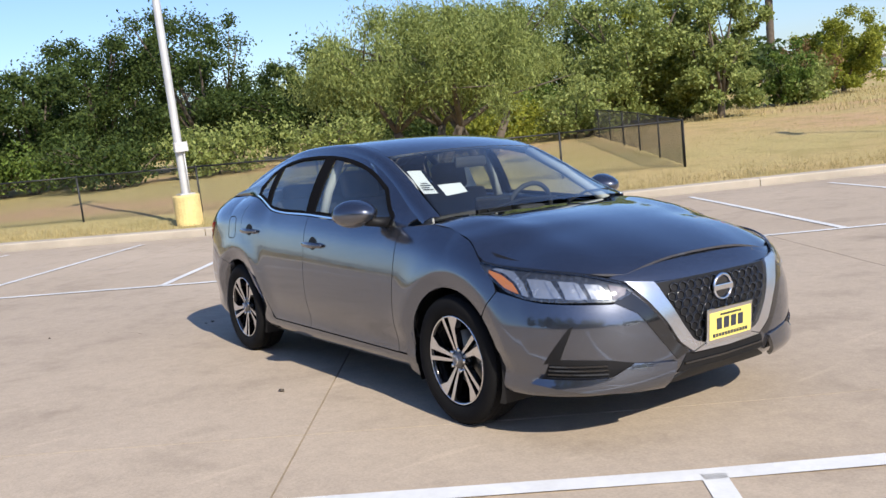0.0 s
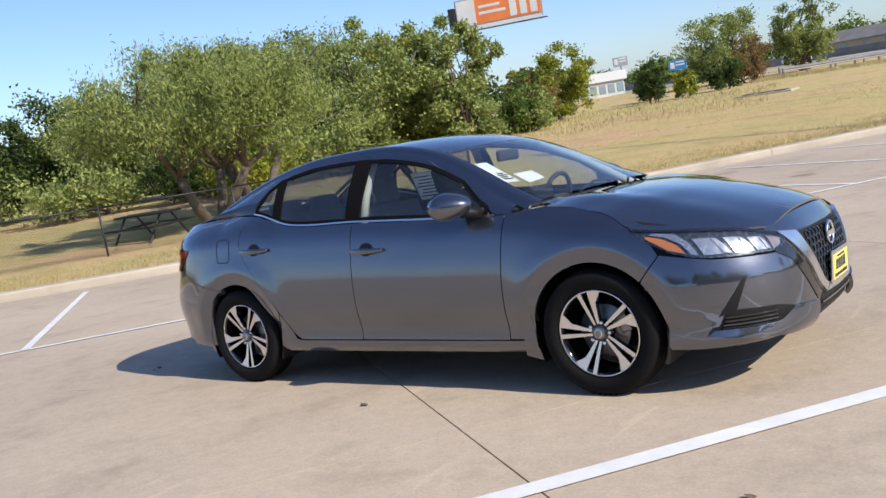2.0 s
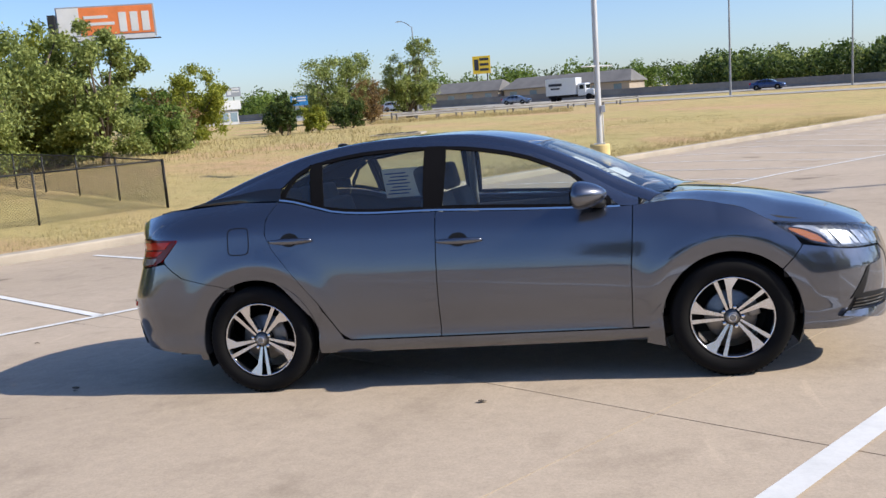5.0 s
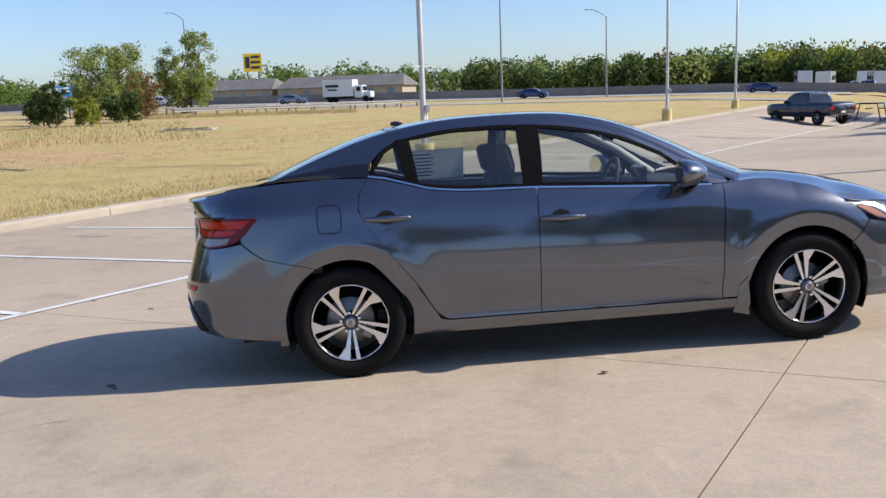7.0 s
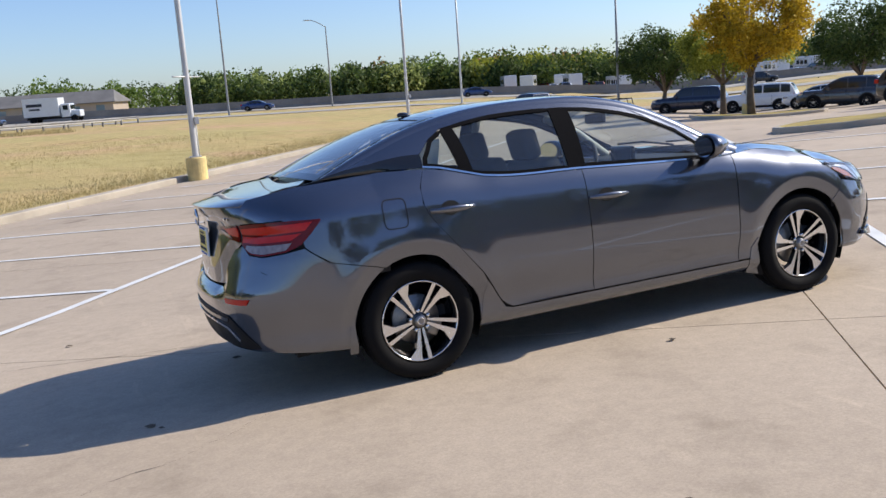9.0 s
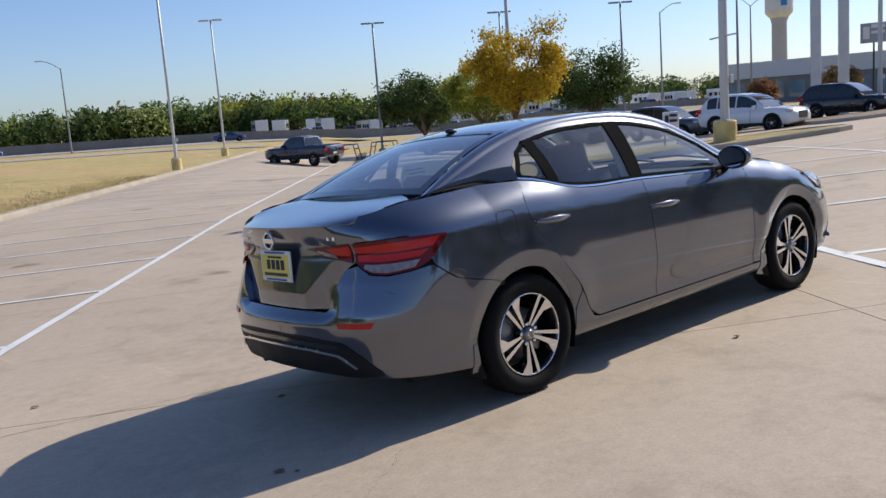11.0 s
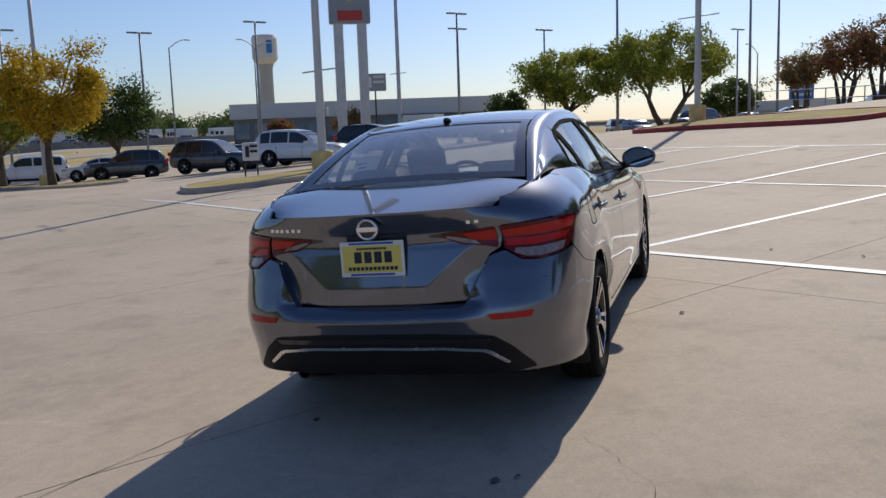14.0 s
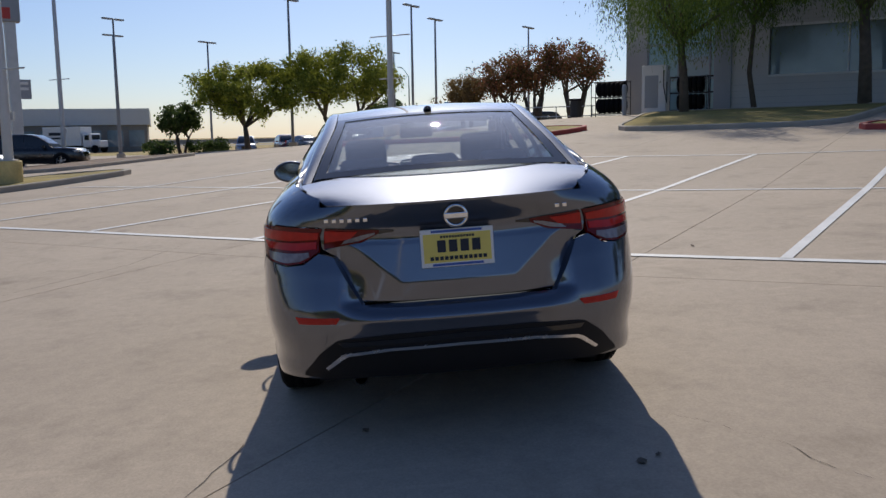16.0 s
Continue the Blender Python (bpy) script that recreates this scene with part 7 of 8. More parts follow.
    L, W = K["L"] / 2, K["W"]
    zt = ft(xs[-2])
    for s in (-1, 1):
        part("headlamp", bevel_box(L - 0.42, L - 0.12, s * (W - 0.2) - 0.14, s * (W - 0.2) + 0.14, zt - 0.16, zt - 0.03, 0.03), M_REFLECTOR, t, "headlamp")
        part("tail_lamp", bevel_box(-L - 0.01, -L + 0.22, s * (W - 0.16) - 0.12, s * (W - 0.16) + 0.12, 0.78 + 0.12 * (kind != "sedan"), 0.98 + 0.12 * (kind != "sedan"), 0.03), M_REDLENS, t, "red tail lamp")
    part("grille", bevel_box(L - 0.12, L + 0.005, -0.42, 0.42, 0.5, zt - 0.12, 0.03), M_GLOSS, t)
    part("number_plate", raw("number_plate", *box(-L - 0.02, -L + 0.02, -0.16, 0.16, 0.7, 0.82), M_PAPER), None, t)
    if kind == "pickup":
        part("load_bed", bevel_box(-2.72, -1.05, -0.80, 0.80, 1.22, 1.335, 0.02), M_SATIN, t, "black load bed")
    return t


parked("pickup", 26.4, 48.35, 105, P_NAVY, "dark navy four-door pickup truck at the lot's edge")
parked("big_suv", 39.2, 47.8, 128, P_NAVY, "dark navy large SUV in a parking row")
parked("big_suv", 41.6, 43.4, 128, P_WHITE, "white large SUV in a parking row")
parked("sedan", 40.2, 36.2, 120, P_WHITE, "white saloon in a parking row")
parked("suv", 37.0, 31.8, 124, P_GREY, "dark grey crossover in a parking row")
parked("suv", 33.6, 23.6, -88, P_GREY, "dark grey crossover facing the aisle")
parked("suv", 31.6, 17.6, -88, P_WHITE, "white crossover facing the aisle")
parked("suv", 36.5, 20.2, -88, P_WHITE, "white crossover in the row behind")
parked("suv", 39.6, 17.0, -88, P_BLACK, "black large SUV facing the aisle")
parked("sedan", 41.5, 24.5, -88, P_GREY, "dark grey saloon in the row behind")
parked("sedan", 44.5, 29.5, 124, P_BLACK, "black saloon in the row behind")
parked("suv", 75.0, 11.6, -172, P_SILVER, "silver-blue crossover across the lot")
parked("suv", 76.0, 8.0, -165, P_RED, "dark red crossover across the lot")
parked("sedan", 72.0, 6.0, -150, P_BLACK, "black saloon across the lot")
parked("suv", 64.0, 0.9, 150, P_NAVY, "dark blue crossover across the lot")
parked("suv", 84.0, -3.2, 160, P_WHITE, "white crossover far across the lot")
parked("sedan", 66.0, -6.2, 100, P_WHITE, "white saloon seen from the side across the lot")
parked("suv", 55.0, -10.8, 100, P_BLACK, "black crossover below the reddening trees")
for s, o, p, lab, k in ((-60, 3, P_SILVER, "silver-blue saloon on the highway", "sedan"), (10, 8, P_BLUE, "blue saloon on the highway", "sedan"), (-22, 3.5, P_BLUE, "dark blue saloon on the highway", "sedan"), (-85, 6, P_WHITE, "white car on the highway", "suv"), (52, 4, P_BLACK, "black crossover on the highway", "suv")):
    hx, hy, hz = highway_pt(s, o)
    parked(k, hx, hy, -20, p, lab, "highway vehicles", h=0.06)


def box_truck(x, y, heading, label, length=6.0):
    t = empty("box_truck", Matrix.Translation(gpos(x, y, 0.06)) @ pose(0, 0, 0, 0, 0, heading), label, "truck")
    part("cargo_box", bevel_box(-length + 1.2, 1.2, -1.22, 1.22, 0.95, 3.5, 0.05), P_WHITE, t, "white cargo box with printed bars")
    for k, w in enumerate((2.2, 1.5)):
        for s in (-1, 1):
            part("print_bar", raw("print_bar", *box(-length / 2 + 0.3 - w / 2, -length / 2 + 0.3 + w / 2, s * 1.235 - 0.008, s * 1.235 + 0.008, 2.35 - 0.5 * k, 2.75 - 0.65 * k), M_INK), None, t)
    part("cab", bevel_box(1.35, 2.7, -1.05, 1.05, 0.7, 2.6, 0.18, 3), P_WHITE, t)
    part("bonnet", bevel_box(2.5, 4.0, -0.85, 0.85, 0.7, 1.65, 0.18, 3), P_WHITE, t)
    part("windscreen", bevel_box(2.62, 2.72, -0.85, 0.85, 1.75, 2.4, 0.02), M_FARGLASS, t)
    for s in (-1, 1): part("side_window", bevel_box(1.7, 2.4, s * 1.05 - 0.02, s * 1.05 + 0.02, 1.7, 2.35, 0.01), M_FARGLASS, t)
    part("chassis", raw("chassis", *box(-length + 1.3, 3.7, -0.5, 0.5, 0.55, 0.98), M_SATIN), None, t)
    for wx in (-length + 2.4, 3.2):
        for s in (-1, 1):
            v, f = lathe([(0.0, -0.14), (0.25, -0.14), (0.3, -0.16), (0.5, -0.14), (0.5, 0.14), (0.3, 0.16), (0.0, 0.14)], 20, "y")
            part("wheel", raw("wheel", [(px + wx, py + s * 1.0, pz + 0.5) for px, py, pz in v], f, M_RUBBER, True), None, t)


box_truck(*highway_pt(-51, 4)[:2], -20, "white box truck on the highway", 5.0)
box_truck(118, 40, -110, "white box truck by the service building")


def caravan():
    t = empty("motor_home", Matrix.Identity(4), "white motor home on a dealer's yard beyond the highway", "motor home", "motor homes")
    part("body", bevel_box(-3.4, 2.6, -1.15, 1.15, 0.5, 3.0, 0.12), P_WHITE, t)
    part("cab", bevel_box(2.4, 3.6, -1.0, 1.0, 0.5, 1.9, 0.2), P_WHITE, t)
    part("windscreen", bevel_box(2.58, 2.75, -0.85, 0.85, 1.95, 2.6, 0.03), M_FARGLASS, t)
    for s in (-1, 1):
        for k in range(3): part("side_window", bevel_box(-2.6 + 1.6 * k, -1.5 + 1.6 * k, s * 1.15 - 0.03, s * 1.15 + 0.03, 1.6, 2.3, 0.02), M_FARGLASS, t)
        part("side_stripe", bevel_box(-3.3, 2.5, s * 1.15 - 0.02, s * 1.15 + 0.02, 1.1, 1.25, 0.01), M_BARRIER, t)
    for wx in (-1.8, 2.6):
        for s in (-1, 1):
            v, f = lathe([(0.0, -0.12), (0.4, -0.12), (0.4, 0.12), (0.0, 0.12)], 16, "y")
            part("wheel", raw("wheel", [(px + wx, py + s * 0.98, pz + 0.4) for px, py, pz in v], f, M_RUBBER), None, t)
    return t


_cv0 = caravan()
_spots = [(s, o) for o in (28, 38) for s in range(20, 200, 9)]
for k, (s, o) in enumerate(_spots):
    hx, hy, hz = highway_pt(s + _rng.uniform(-1.5, 1.5), o + _rng.uniform(-1, 1))
    m = Matrix.Translation((hx, hy, hz)) @ pose(0, 0, 0, 0, 0, -20 + (90 if k % 3 else 75))
    if k == 0: _cv0.matrix_basis = m
    else: copy_thing(_cv0, m)
_far_row = []
for k, (s, o) in enumerate(((s, o) for o in (22, 33, 45) for s in range(26, 190, 8))):
    hx, hy, hz = highway_pt(s, o)
    if not _far_row or k % 4 == 0:
        if len(_far_row) < 4:
            _far_row.append(parked(("suv", "sedan", "big_suv", "suv")[len(_far_row)], hx, hy, 70, (P_SILVER, P_WHITE, P_RED, P_BLACK)[len(_far_row)], ("silver-blue car on the yard beyond the highway", "white car on the yard beyond the highway", "dark red SUV on the yard beyond the highway", "black car on the yard beyond the highway")[len(_far_row)], "yard cars"))
            continue
    copy_thing(_far_row[k % len(_far_row)], Matrix.Translation((hx, hy, hz)) @ pose(0, 0, 0, 0, 0, 70))

# ---- signs ----
M_ORANGE = surface("orange_poster", (0.80, 0.22, 0.06), 0.6, vary=0.12, big=0.3, fine=4, bump=0)
M_SIGNWHITE = surface("sign_white", (0.68, 0.68, 0.66), 0.5, vary=0.06, big=0.5, bump=0)
M_SIGNGREY = surface("sign_grey", (0.30, 0.32, 0.34), 0.5, vary=0.1, big=0.5, bump=0)
M_SIGNYELLOW = surface("sign_yellow", (0.75, 0.52, 0.04), 0.5, vary=0.06, big=0.5, bump=0)
M_SIGNRED = surface("sign_red", (0.50, 0.05, 0.04), 0.5, vary=0.08, big=0.5, bump=0)
M_SIGNBLUE = surface("sign_blue", (0.03, 0.22, 0.55), 0.5, vary=0.08, big=0.5, bump=0)


def facing(x, y, ex=-1.0, ey=-4.0):
    """Heading by which a sign's face (its -y side) looks towards a place."""
    return math.degrees(math.atan2(ey - y, ex - x)) + 90


def billboard(x, y):
    z0 = gpos(x, y).z
    t = empty("billboard", Matrix.Translation((x, y, z0 + 0.7)) @ pose(0, 0, 0, 0, 0, facing(x, y) - 12), "large roadside billboard with an orange and white poster", "billboard")
    part("column", raw("column", *lathe([(0.55, -1.0), (0.5, 11.9)], 16), M_BARK, True), None, t, "dark rusted steel column")
    p = part("panel", bevel_box(-2.0, 10.8, -0.35, 0.35, 12.3, 16.6, 0.06), M_SIGNGREY, t)
    part("poster", bevel_box(-0.4, 10.6, -0.40, -0.36, 12.75, 16.4, 0.01), M_ORANGE, p, "orange poster")
    part("poster_field", bevel_box(-1.8, 1.0, -0.42, -0.37, 12.75, 16.4, 0.01), M_SIGNWHITE, p)
    for k in range(3): part("poster_figure", bevel_box(6.1 + 1.5 * k, 7.1 + 1.5 * k, -0.43, -0.38, 13.0, 15.6, 0.05), M_SIGNWHITE, p)
    for k, w in enumerate((3.2, 4.0)): part("print_bar", bevel_box(1.5, 1.5 + w, -0.43, -0.38, 14.9 - 0.9 * k, 15.3 - 0.9 * k, 0.01), M_SIGNWHITE, p)
    part("ladder_frame", bevel_box(-3.0, -2.05, -0.9, 0.9, 12.4, 15.6, 0.05), M_DARKMETAL, t)
    part("catwalk", bevel_box(-2.2, 11.4, -1.3, -0.45, 11.85, 11.98, 0.02), M_DARKMETAL, t)
    part("skirt", bevel_box(-1.9, 10.6, -0.40, -0.30, 11.98, 12.6, 0.02), M_SIGNWHITE, t)


billboard(-70.0, 105.0)


def pole_sign(x, y, w, h, z, board, label, legs=(-0.3, 0.3), bars=3, sub=None, leg_mat=None, ink=None, rz=0):
    t = empty("roadside_sign", Matrix.Translation(gpos(x, y)) @ pose(0, 0, 0, 0, 0, facing(x, y) + rz), label, "sign")
    for l in legs: part("leg", raw("leg", *tube([(l * w, 0, -0.2), (l * w, 0, z + 0.1)], 0.012 + 0.03 * w, 8), leg_mat or M_DARKMETAL), None, t)
    p = part("panel", bevel_box(-w / 2, w / 2, -0.18, 0.18, z, z + h, 0.03), board, t)
    for k in range(bars):
        part("print_bar", bevel_box(-w * 0.1, w * 0.4, -0.21, -0.17, z + h * (0.74 - 0.29 * k), z + h * (0.88 - 0.29 * k), 0.005), ink or M_INK, p)
    if bars: part("print_mark", bevel_box(-w * 0.40, -w * 0.16, -0.21, -0.17, z + h * 0.2, z + h * 0.82, 0.03), ink or M_INK, p)
    if sub: part("lower_panel", bevel_box(-w * 0.32, w * 0.32, -0.16, 0.16, sub, sub + h * 0.45, 0.02), board, t)
    return t


pole_sign(-26.9, 193.0, 4.0, 3.9, 6.6, M_SIGNYELLOW, "yellow roadside sign on two posts beyond the highway", sub=2.6)
pole_sign(-31.6, 84.4, 1.8, 1.0, 2.2, M_SIGNBLUE, "blue road sign behind the trees", bars=2, ink=M_SIGNWHITE)
pole_sign(-59.5, 131.0, 2.4, 1.5, 4.4, M_SIGNGREY, "grey roadside sign above the trees", bars=2, ink=M_SIGNWHITE, legs=(0.0,))
pole_sign(65.5, 27.6, 1.9, 1.5, 5.0, M_SIGNGREY, "grey lit sign on a post", bars=2, ink=M_SIGNWHITE, legs=(0.0,))
pole_sign(74.0, -7.4, 1.9, 1.6, 2.2, M_SIGNBLUE, "blue notice board on posts", bars=3, ink=M_SIGNWHITE)
pole_sign(20.2, 13.8, 0.5, 0.6, 0.6, M_SIGNWHITE, "small white sign on two thin legs on the island", legs=(-0.42, 0.42), bars=2)
# brand pylon: two steel posts carrying a panel drawn as plain shapes
_py = empty("pylon_sign", Matrix.Translation(gpos(44.6, 20.6)) @ pose(0, 0, 0, 0, 0, facing(44.6, 20.6)), "tall dealer pylon sign on two grey posts", "sign")
for l in (-0.72, 0.72): part("post", bevel_box(l - 0.28, l + 0.28, -0.28, 0.28, -0.3, 10.2, 0.03), M_POLE, _py, "grey square post")
_pn = part("panel", bevel_box(-1.25, 1.25, -0.4, 0.4, 8.0, 12.6, 0.08), M_SIGNGREY, _py)
part("red_band", bevel_box(-0.75, 0.75, -0.44, -0.39, 8.15, 8.75, 0.01), M_SIGNRED, _pn)
part("round_mark", raw("round_mark", *[[(x, -0.41 - z, y + 9.8) for x, y, z in lathe([(0.0, 0.03), (0.42, 0.03), (0.5, 0.0)], 28)[0]], lathe([(0.0, 0.03), (0.42, 0.03), (0.5, 0.0)], 28)[1]], M_SIGNYELLOW), None, _pn)

# ---- water tower ----
_wt = empty("water_tower", Matrix.Translation(gpos(344, 192.5)), "pale concrete water tower with a wide drum", "water tower")
M_TOWER = surface("tower_concrete", (0.46, 0.46, 0.46), 0.8, vary=0.06, big=0.05, fine=0.6, bump=0)
part("shaft", raw("shaft", *lathe([(3.2, -1), (3.0, 29), (3.6, 31)], 32), M_TOWER, True), None, _wt)
part("drum", raw("drum", *lathe([(3.6, 31), (5.4, 33), (5.6, 34), (5.6, 42), (5.0, 43.4), (0, 44.2)], 40), M_SIGNWHITE, False), None, _wt, "white drum with a blue mark")
part("blue_mark", raw("blue_mark", *[[(x, y, z) for x, y, z in lathe([(5.66, 35.5), (5.66, 41)], 40)[0]], [f for k, f in enumerate(lathe([(5.66, 35.5), (5.66, 41)], 40)[1]) if k in (24, 25, 26)]], M_SIGNBLUE), None, _wt)

# ---- buildings ----
M_WALLGREY = surface("grey_wall_panel", (0.52, 0.51, 0.49), 0.75, vary=0.06, big=0.5, fine=20, bump=0.1)
M_WALLWHITE = surface("white_fascia", (0.55, 0.56, 0.56), 0.6, vary=0.05, big=0.1, fine=2, bump=0)
M_ROOF = surface("grey_roof_shingle", (0.16, 0.155, 0.15), 0.9, vary=0.2, big=0.5, fine=5, bump=0.3)
M_HOUSE = surface("tan_house_wall", (0.40, 0.34, 0.28), 0.85, vary=0.1, big=0.3, fine=5)
M_TEAL = surface("teal_curtain_glass", (0.30, 0.47, 0.50), 0.08, vary=0.15, big=0.4, bump=0, coat=0.6)
M_WINGLASS = surface("office_window_glass", (0.20, 0.27, 0.31), 0.05, vary=0.2, big=0.6, bump=0, coat=0.8)


def lot_frame(a, b, turn=0.0):
    x, y = to_xy(a, b)
    return Matrix.Translation((x, y, ground_z(x, y))) @ pose(0, 0, 0, 0, 0, LOT_DEG + turn)


# showroom: its front (local y > 0) looks at the lot
_bd = empty("dealer_building", lot_frame(6.1, 36.0), "grey two-part dealer building with a ribbon window and a glazed corner", "building")
H = 7.5
# in the local frame x runs along a, y towards the lot
for z0, z1 in ((-0.5, 1.62), (3.72, H)):
    part("front_wall", bevel_box(-34, 0.0, -0.3, 0.0, z0, z1, 0.01), M_WALLGREY, _bd, "grey panelled wall")
part("front_wall", bevel_box(-1.6, 0.0, -0.3, 0.0, 1.62, 3.72, 0.01), M_WALLGREY, _bd)
for k in range(10):
    x1 = -1.65 - 3.2 * k
    w = part("window", bevel_box(x1 - 3.15, x1, -0.26, -0.20, 1.62, 3.72, 0.01), M_WINGLASS, _bd, "dark ribbon window pane")
    part("mullion", bevel_box(x1 - 3.2, x1 - 3.14, -0.24, -0.04, 1.62, 3.72, 0.01), M_SIGNWHITE, w)
part("sill_band", bevel_box(-34, -1.6, -0.1, 0.05, 1.55, 1.64, 0.01), M_SIGNWHITE, _bd)
part("head_band", bevel_box(-34, -1.6, -0.1, 0.05, 3.70, 3.79, 0.01), M_SIGNWHITE, _bd)
for k in range(14):
    part("wall_joint", bevel_box(-34, 0.003, -0.02, 0.006, 0.12 + 0.28 * k if k < 5 else 3.95 + 0.36 * (k - 5), 0.13 + 0.28 * k if k < 5 else 3.96 + 0.36 * (k - 5), 0.001), M_SIGNGREY, _bd)
part("corner_pier", bevel_box(-0.02, 0.75, -0.5, 0.12, -0.5, H, 0.02), M_SIGNGREY, _bd)
part("return_wall", bevel_box(-0.3, 0.0, -18, -0.3, -0.5, H, 0.01), M_WALLGREY, _bd)
for i in range(3):
    for j in range(4):
        part("glass_pane", bevel_box(0.8 + 1.65 * i, 2.40 + 1.65 * i, -6.0, -5.9, 0.1 + 1.85 * j, 1.9 + 1.85 * j, 0.01), M_TEAL, _bd, "teal glazed pane")
part("glass_grid", raw("glass_grid", *join_meshes([box(0.72 + 1.65 * i, 0.80 + 1.65 * i, -6.02, -5.84, 0, H) for i in range(4)] + [box(0.75, 5.75, -6.02, -5.84, 1.9 + 1.85 * j, 1.97 + 1.85 * j) for j in range(3)]), M_SIGNGREY), None, _bd)
part("side_wall", bevel_box(5.75, 6.95, -6.3, -5.9, -0.5, H - 0.6, 0.02), M_WALLGREY, _bd)
part("roof_slab", bevel_box(-34, 6.95, -24, -0.02, H, H + 0.25, 0.03), M_SIGNGREY, _bd)
part("rear_block", bevel_box(-34, 6.85, -23.8, -6.35, -0.5, H - 0.02, 0.02), M_WALLGREY, _bd)


def at_lot(a, b, turn=0.0, h=0.0): return Matrix.Translation(on_lot(a, b, h)) @ pose(0, 0, 0, 0, 0, LOT_DEG + turn)


# tyre racks in front of the glazed corner
for k, (a, b) in enumerate(((11.9, 36.5), (8.1, 36.3), (6.3, 36.6))):
    t = empty("tyre_rack", at_lot(a, b), "metal rack with two rows of black tyres", "tyre rack", "tyre racks")
    n = 6 if k == 0 else 5
    for z in (0.25, 1.05):
        for j in range(n):
            v, f = lathe([(0.20, -0.1), (0.33, -0.1), (0.36, -0.06), (0.36, 0.06), (0.33, 0.1), (0.20, 0.1)], 20, "y")
            part("tyre", raw("tyre", [(py + 0.24 * j - 0.6, px, pz + z + 0.36) for px, py, pz in v], f, M_RUBBER, True), None, t)
    for z in (0.22, 1.02, 1.75): part("rack_rail", raw("rack_rail", *join_meshes([tube([(-0.85, s * 0.3, z), (0.95, s * 0.3, z)], 0.025, 6) for s in (-1, 1)]), M_DARKMETAL), None, t)
    for sx in (-0.85, 0.95): part("rack_post", raw("rack_post", *join_meshes([tube([(sx, s * 0.3, 0), (sx, s * 0.3, 1.8)], 0.025, 6) for s in (-1, 1)]), M_DARKMETAL), None, t)
_ch = empty("charging_cabinet", at_lot(8.75, 33.4), "tall white service cabinet with louvred vents and a cable", "cabinet")
part("case", bevel_box(-0.55, 0.55, -0.3, 0.3, 0, 2.15, 0.04), M_SIGNWHITE, _ch)
part("louvre", bevel_box(-0.2, 0.4, 0.29, 0.315, 0.3, 1.7, 0.01), M_SIGNGREY, _ch)
part("cable", raw("cable", *tube([(-0.45, 0.34, 1.9), (-0.5, 0.5, 1.2), (-0.62, 0.42, 0.5), (-0.6, 0.36, 1.4)], 0.025, 6), M_DARKMETAL, True), None, _ch)
_bo = empty("bollard", at_lot(9.7, 32.0), "dark pipe bollard beside the lawn bed", "bollard")
part("post", raw("post", *lathe([(0.1, -0.1), (0.1, 1.25), (0.06, 1.32), (0, 1.33)], 16), M_SIGNGREY, True), None, _bo)
_bn = empty("litter_bin", at_lot(12.6, 33.6), "dark slatted litter bin", "litter bin")
part("barrel", raw("barrel", *lathe([(0.24, 0), (0.28, 0.1), (0.28, 0.8), (0.24, 0.85)], 18), M_DARKMETAL), None, _bn)
part("rim", raw("rim", *lathe([(0.3, 0.82), (0.32, 0.86), (0.3, 0.92), (0.22, 0.92)], 18), M_SATIN, True), None, _bn)
# ramp rails beyond the reddening trees
_rl = empty("hand_rail", at_lot(17.5, 38.0), "grey tubular hand rail by the far drive", "rail")
for k in range(7): part("post", raw("post", *tube([(-6 + 2 * k, 0, -0.1), (-6 + 2 * k, 0, 1.05)], 0.03, 6), M_POLE), None, _rl)
for z in (0.55, 1.05): part("rail", raw("rail", *tube([(-6, 0, z), (6, 0, z)], 0.025, 6), M_POLE), None, _rl)

# trolley bays at the far corner
for k in (0, 1):
    t = empty("rack_frame", Matrix.Translation(gpos(34.4 + 1.4 * k, 55.2 - 3.4 * k)) @ pose(0, 0, 0, 0, 0, 124), "dark tubular rack at the lot's far corner", "rack", "rack frames")
    for s in (-0.5, 0.5):
        part("hoop", raw("hoop", *tube([(-1.1, s, 0), (-0.8, s, 1.25), (0.9, s, 1.25), (1.2, s, 0)], 0.05, 6), M_DARKMETAL), None, t)
    part("cross_bar", raw("cross_bar", *join_meshes([tube([(x, -0.5, 0.9), (x, 0.5, 0.9)], 0.04, 6) for x in (-0.9, 0.0, 1.0)]), M_DARKMETAL), None, t)

# long service building far off
def far_block(name, p0, p1, z1, depth, label, wall, n, base=0.0):
    d = Vector((p1[0] - p0[0], p1[1] - p0[1])); L = d.length
    z = min(ground_z(*p0), ground_z(*p1)) + base
    t = empty(name, Matrix.Translation((p0[0], p0[1], z)) @ pose(0, 0, 0, 0, 0, math.degrees(math.atan2(d.y, d.x))), label, "building", "far buildings")
    part("wall", bevel_box(0, L, -depth, 0, -1, z1 * 0.62, 0.05), wall, t)
    part("fascia", bevel_box(-0.4, L + 0.4, -depth - 0.4, 0.4, z1 * 0.62, z1, 0.05), M_WALLWHITE, t)
    for k in range(n):
        part("window", bevel_box(L * (k + 0.12) / n, L * (k + 0.86) / n, -depth - 0.06, -depth + 0.1, z1 * 0.12, z1 * 0.5, 0.02), M_WINGLASS, t)
        part("window", bevel_box(L * (k + 0.12) / n, L * (k + 0.86) / n, -0.1, 0.06, z1 * 0.12, z1 * 0.5, 0.02), M_WINGLASS, t)
    return t


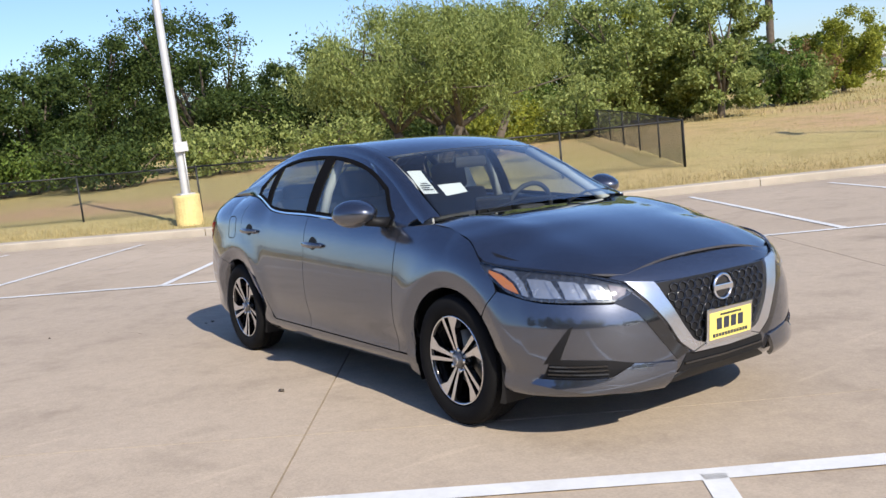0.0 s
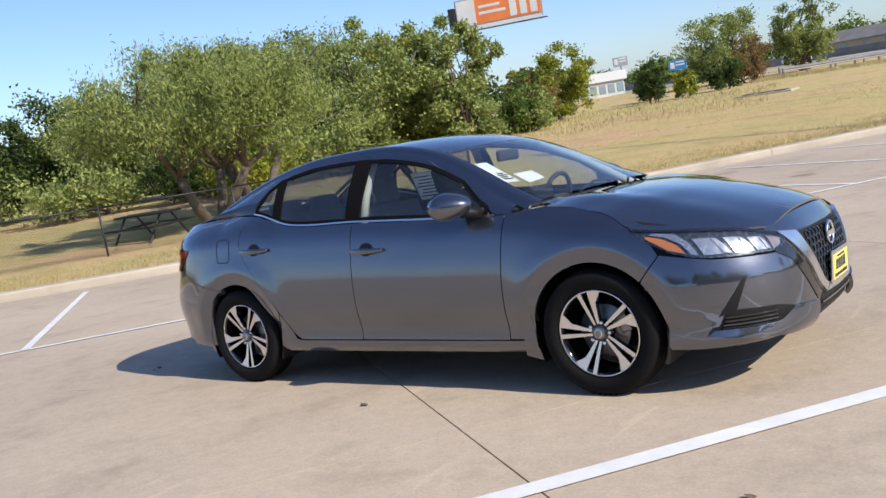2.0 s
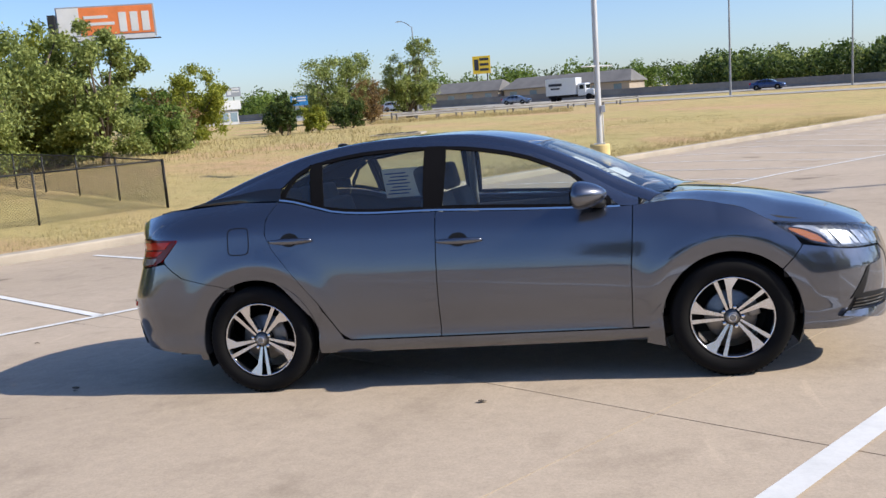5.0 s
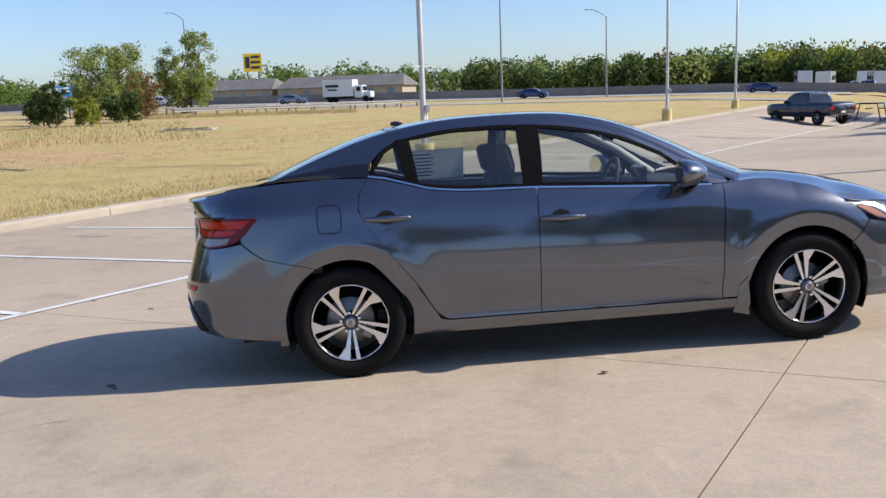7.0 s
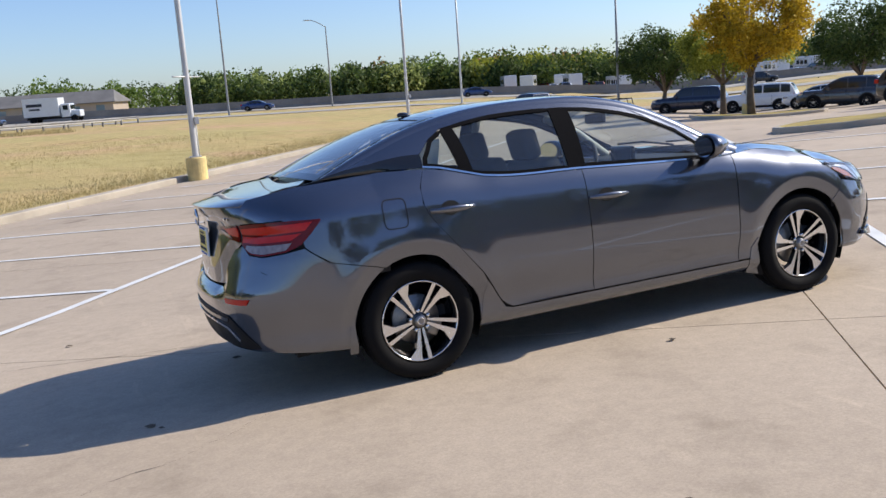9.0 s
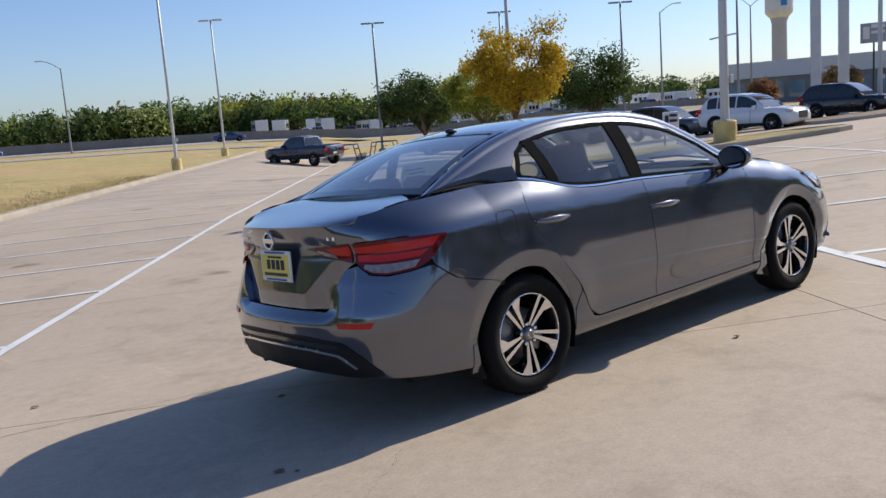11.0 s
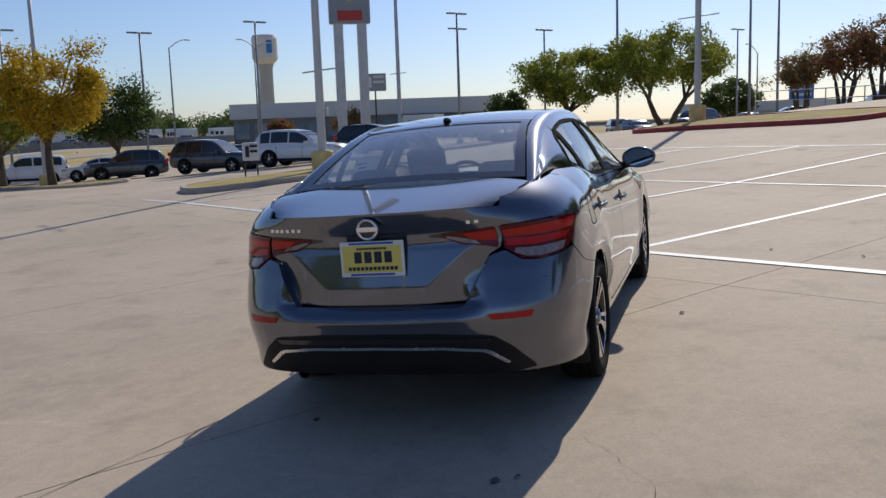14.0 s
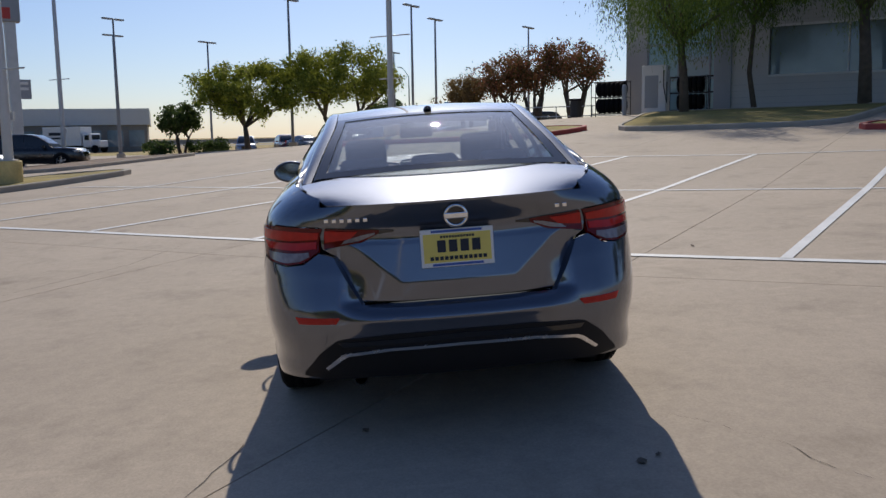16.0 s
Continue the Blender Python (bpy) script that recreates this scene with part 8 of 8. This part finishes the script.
far_block("service_building", (139.2, 77.8), (148.5, 38), 6.2, 24, "long low white service building with dark windows", M_BARRIER, 14)
far_block("service_building", (160, -2), (150, -20), 4.0, 16, "low pale building behind parked cars", M_WALLGREY, 6)
far_block("service_building", (-66, 120), (-60, 126), 3.6, 8, "low grey building behind the field trees", M_WALLGREY, 6)
far_block("service_building", (-45.5, 121.5), (-42.5, 122.5), 3.4, 4, "small white building behind the field trees", M_WALLWHITE, 3)


def house(x, y, L, W, h, heading, label):
    t = empty("house", Matrix.Translation(gpos(x, y)) @ pose(0, 0, 0, 0, 0, heading), label, "house", "houses")
    part("wall", bevel_box(-L / 2, L / 2, -W / 2, W / 2, -0.5, h, 0.03), M_HOUSE, t)
    V = [(-L / 2 - 0.5, -W / 2 - 0.5, h), (L / 2 + 0.5, -W / 2 - 0.5, h), (L / 2 + 0.5, W / 2 + 0.5, h), (-L / 2 - 0.5, W / 2 + 0.5, h), (-L / 2 + 1, 0, h + W * 0.24), (L / 2 - 1, 0, h + W * 0.24)]
    V += [(px, py, pz - 0.15) for px, py, pz in V[:4]]
    part("roof", raw("roof", V, [(0, 1, 5, 4), (2, 3, 4, 5), (1, 2, 5), (3, 0, 4), (6, 7, 1, 0), (7, 8, 2, 1), (8, 9, 3, 2), (9, 6, 0, 3), (9, 8, 7, 6)], M_ROOF), None, t)
    n = max(3, int(L / 4))
    for k in range(n):
        part("window", bevel_box(-L / 2 + L * (k + 0.3) / n, -L / 2 + L * (k + 0.65) / n, -W / 2 - 0.05, -W / 2 + 0.05, 1.0, 2.1, 0.02), M_WINGLASS, t)


for x, y, L, hd, lab in ((-30, 182, 22, -20, "low tan house with a grey roof beyond the highway"), (-6, 172, 26, -20, "long low house with a grey roof beyond the highway")):
    house(x, y, L, 9, 2.6, hd, lab)

# picnic table under the spreading tree
_pt = empty("picnic_table", Matrix.Translation(gpos(-17.4, 9.4)) @ pose(0, 0, 0, 0, 0, 10), "dark metal picnic table with benches under the tree", "table")
part("tabletop", bevel_box(-0.9, 0.9, -0.38, 0.38, 0.72, 0.77, 0.01), M_SATIN, _pt)
for s in (-1, 1):
    part("bench", bevel_box(-0.9, 0.9, s * 0.68 - 0.13, s * 0.68 + 0.13, 0.42, 0.46, 0.01), M_SATIN, _pt)
    for x in (-0.65, 0.65): part("leg", raw("leg", *tube([(x, s * 0.75, 0), (x, s * 0.2, 0.73)], 0.03, 6), M_SATIN), None, _pt)
for x in (-0.65, 0.65): part("cross_bar", raw("cross_bar", *tube([(x, -0.72, 0.42), (x, 0.72, 0.42)], 0.03, 6), M_SATIN), None, _pt)

# ---- small things on the paving ----
def litter(x, y, r, label, name="dead_leaf", mat=None, seed=0):
    rng = random.Random(seed)
    z = lot_z(x, y) + 0.001
    n = 9
    V = [(x + r * rng.uniform(0.6, 1.2) * math.cos(2 * math.pi * k / n), y + r * 0.6 * rng.uniform(0.6, 1.2) * math.sin(2 * math.pi * k / n), z + 0.002 + 0.012 * rng.random()) for k in range(n)] + [(x, y, z + 0.016)]
    tagged(new(name, raw(name, V, [(k, (k + 1) % n, n) for k in range(n)], mat or M_BARK)), label, "leaf litter", "litter")


_lr = random.Random(5)
for k, (x, y, r) in enumerate(((0.01, -1.225, 0.028), (-2.795, -0.638, 0.034), (-2.17, 0.46, 0.03), (-2.75, -0.72, 0.02), (-3.9, 2.6, 0.03), (3.3, 1.2, 0.03), (3.6, 0.3, 0.035), (2.4, -1.9, 0.03), (-3.4, -1.9, 0.02), (-4.2, 0.9, 0.025), (-1.2, -2.9, 0.02), (1.9, -2.6, 0.03), (5.0, 0.9, 0.03), (-3.2, 1.9, 0.03))):
    litter(x, y, r, "small dark dead leaf on the concrete", seed=k)


def crack(pts, seed, w=0.006, label="thin dark crack in the concrete"):
    rng = random.Random(seed)
    P = resample(pts, 26)
    V, F = [], []
    for k, (x, y) in enumerate(P):
        x, y = x + rng.uniform(-0.012, 0.012), y + rng.uniform(-0.012, 0.012)
        ww = w * rng.uniform(0.3, 1.1)
        V += [(x - ww, y - ww, lot_z(x, y) + 0.0025), (x + ww, y + ww, lot_z(x, y) + 0.0025)]
    F = [(2 * k, 2 * k + 1, 2 * k + 3, 2 * k + 2) for k in range(len(P) - 1)]
    me = raw("crack", V, F, M_JOINT)
    if me.polygons[0].normal.z < 0: me.flip_normals()
    tagged(new("crack", me), label, "crack", kind="structure")


crack([(-2.2, -0.85), (-2.75, -1.25), (-3.0, -1.3), (-3.6, -1.75)], 1, 0.0028)
crack([(-4.6, 1.9), (-3.9, 1.5), (-3.0, 1.25), (-2.2, 1.0)], 2, 0.0022)
crack([(1.9, 3.7), (3.2, 2.9), (4.4, 2.6)], 3, 0.0028)
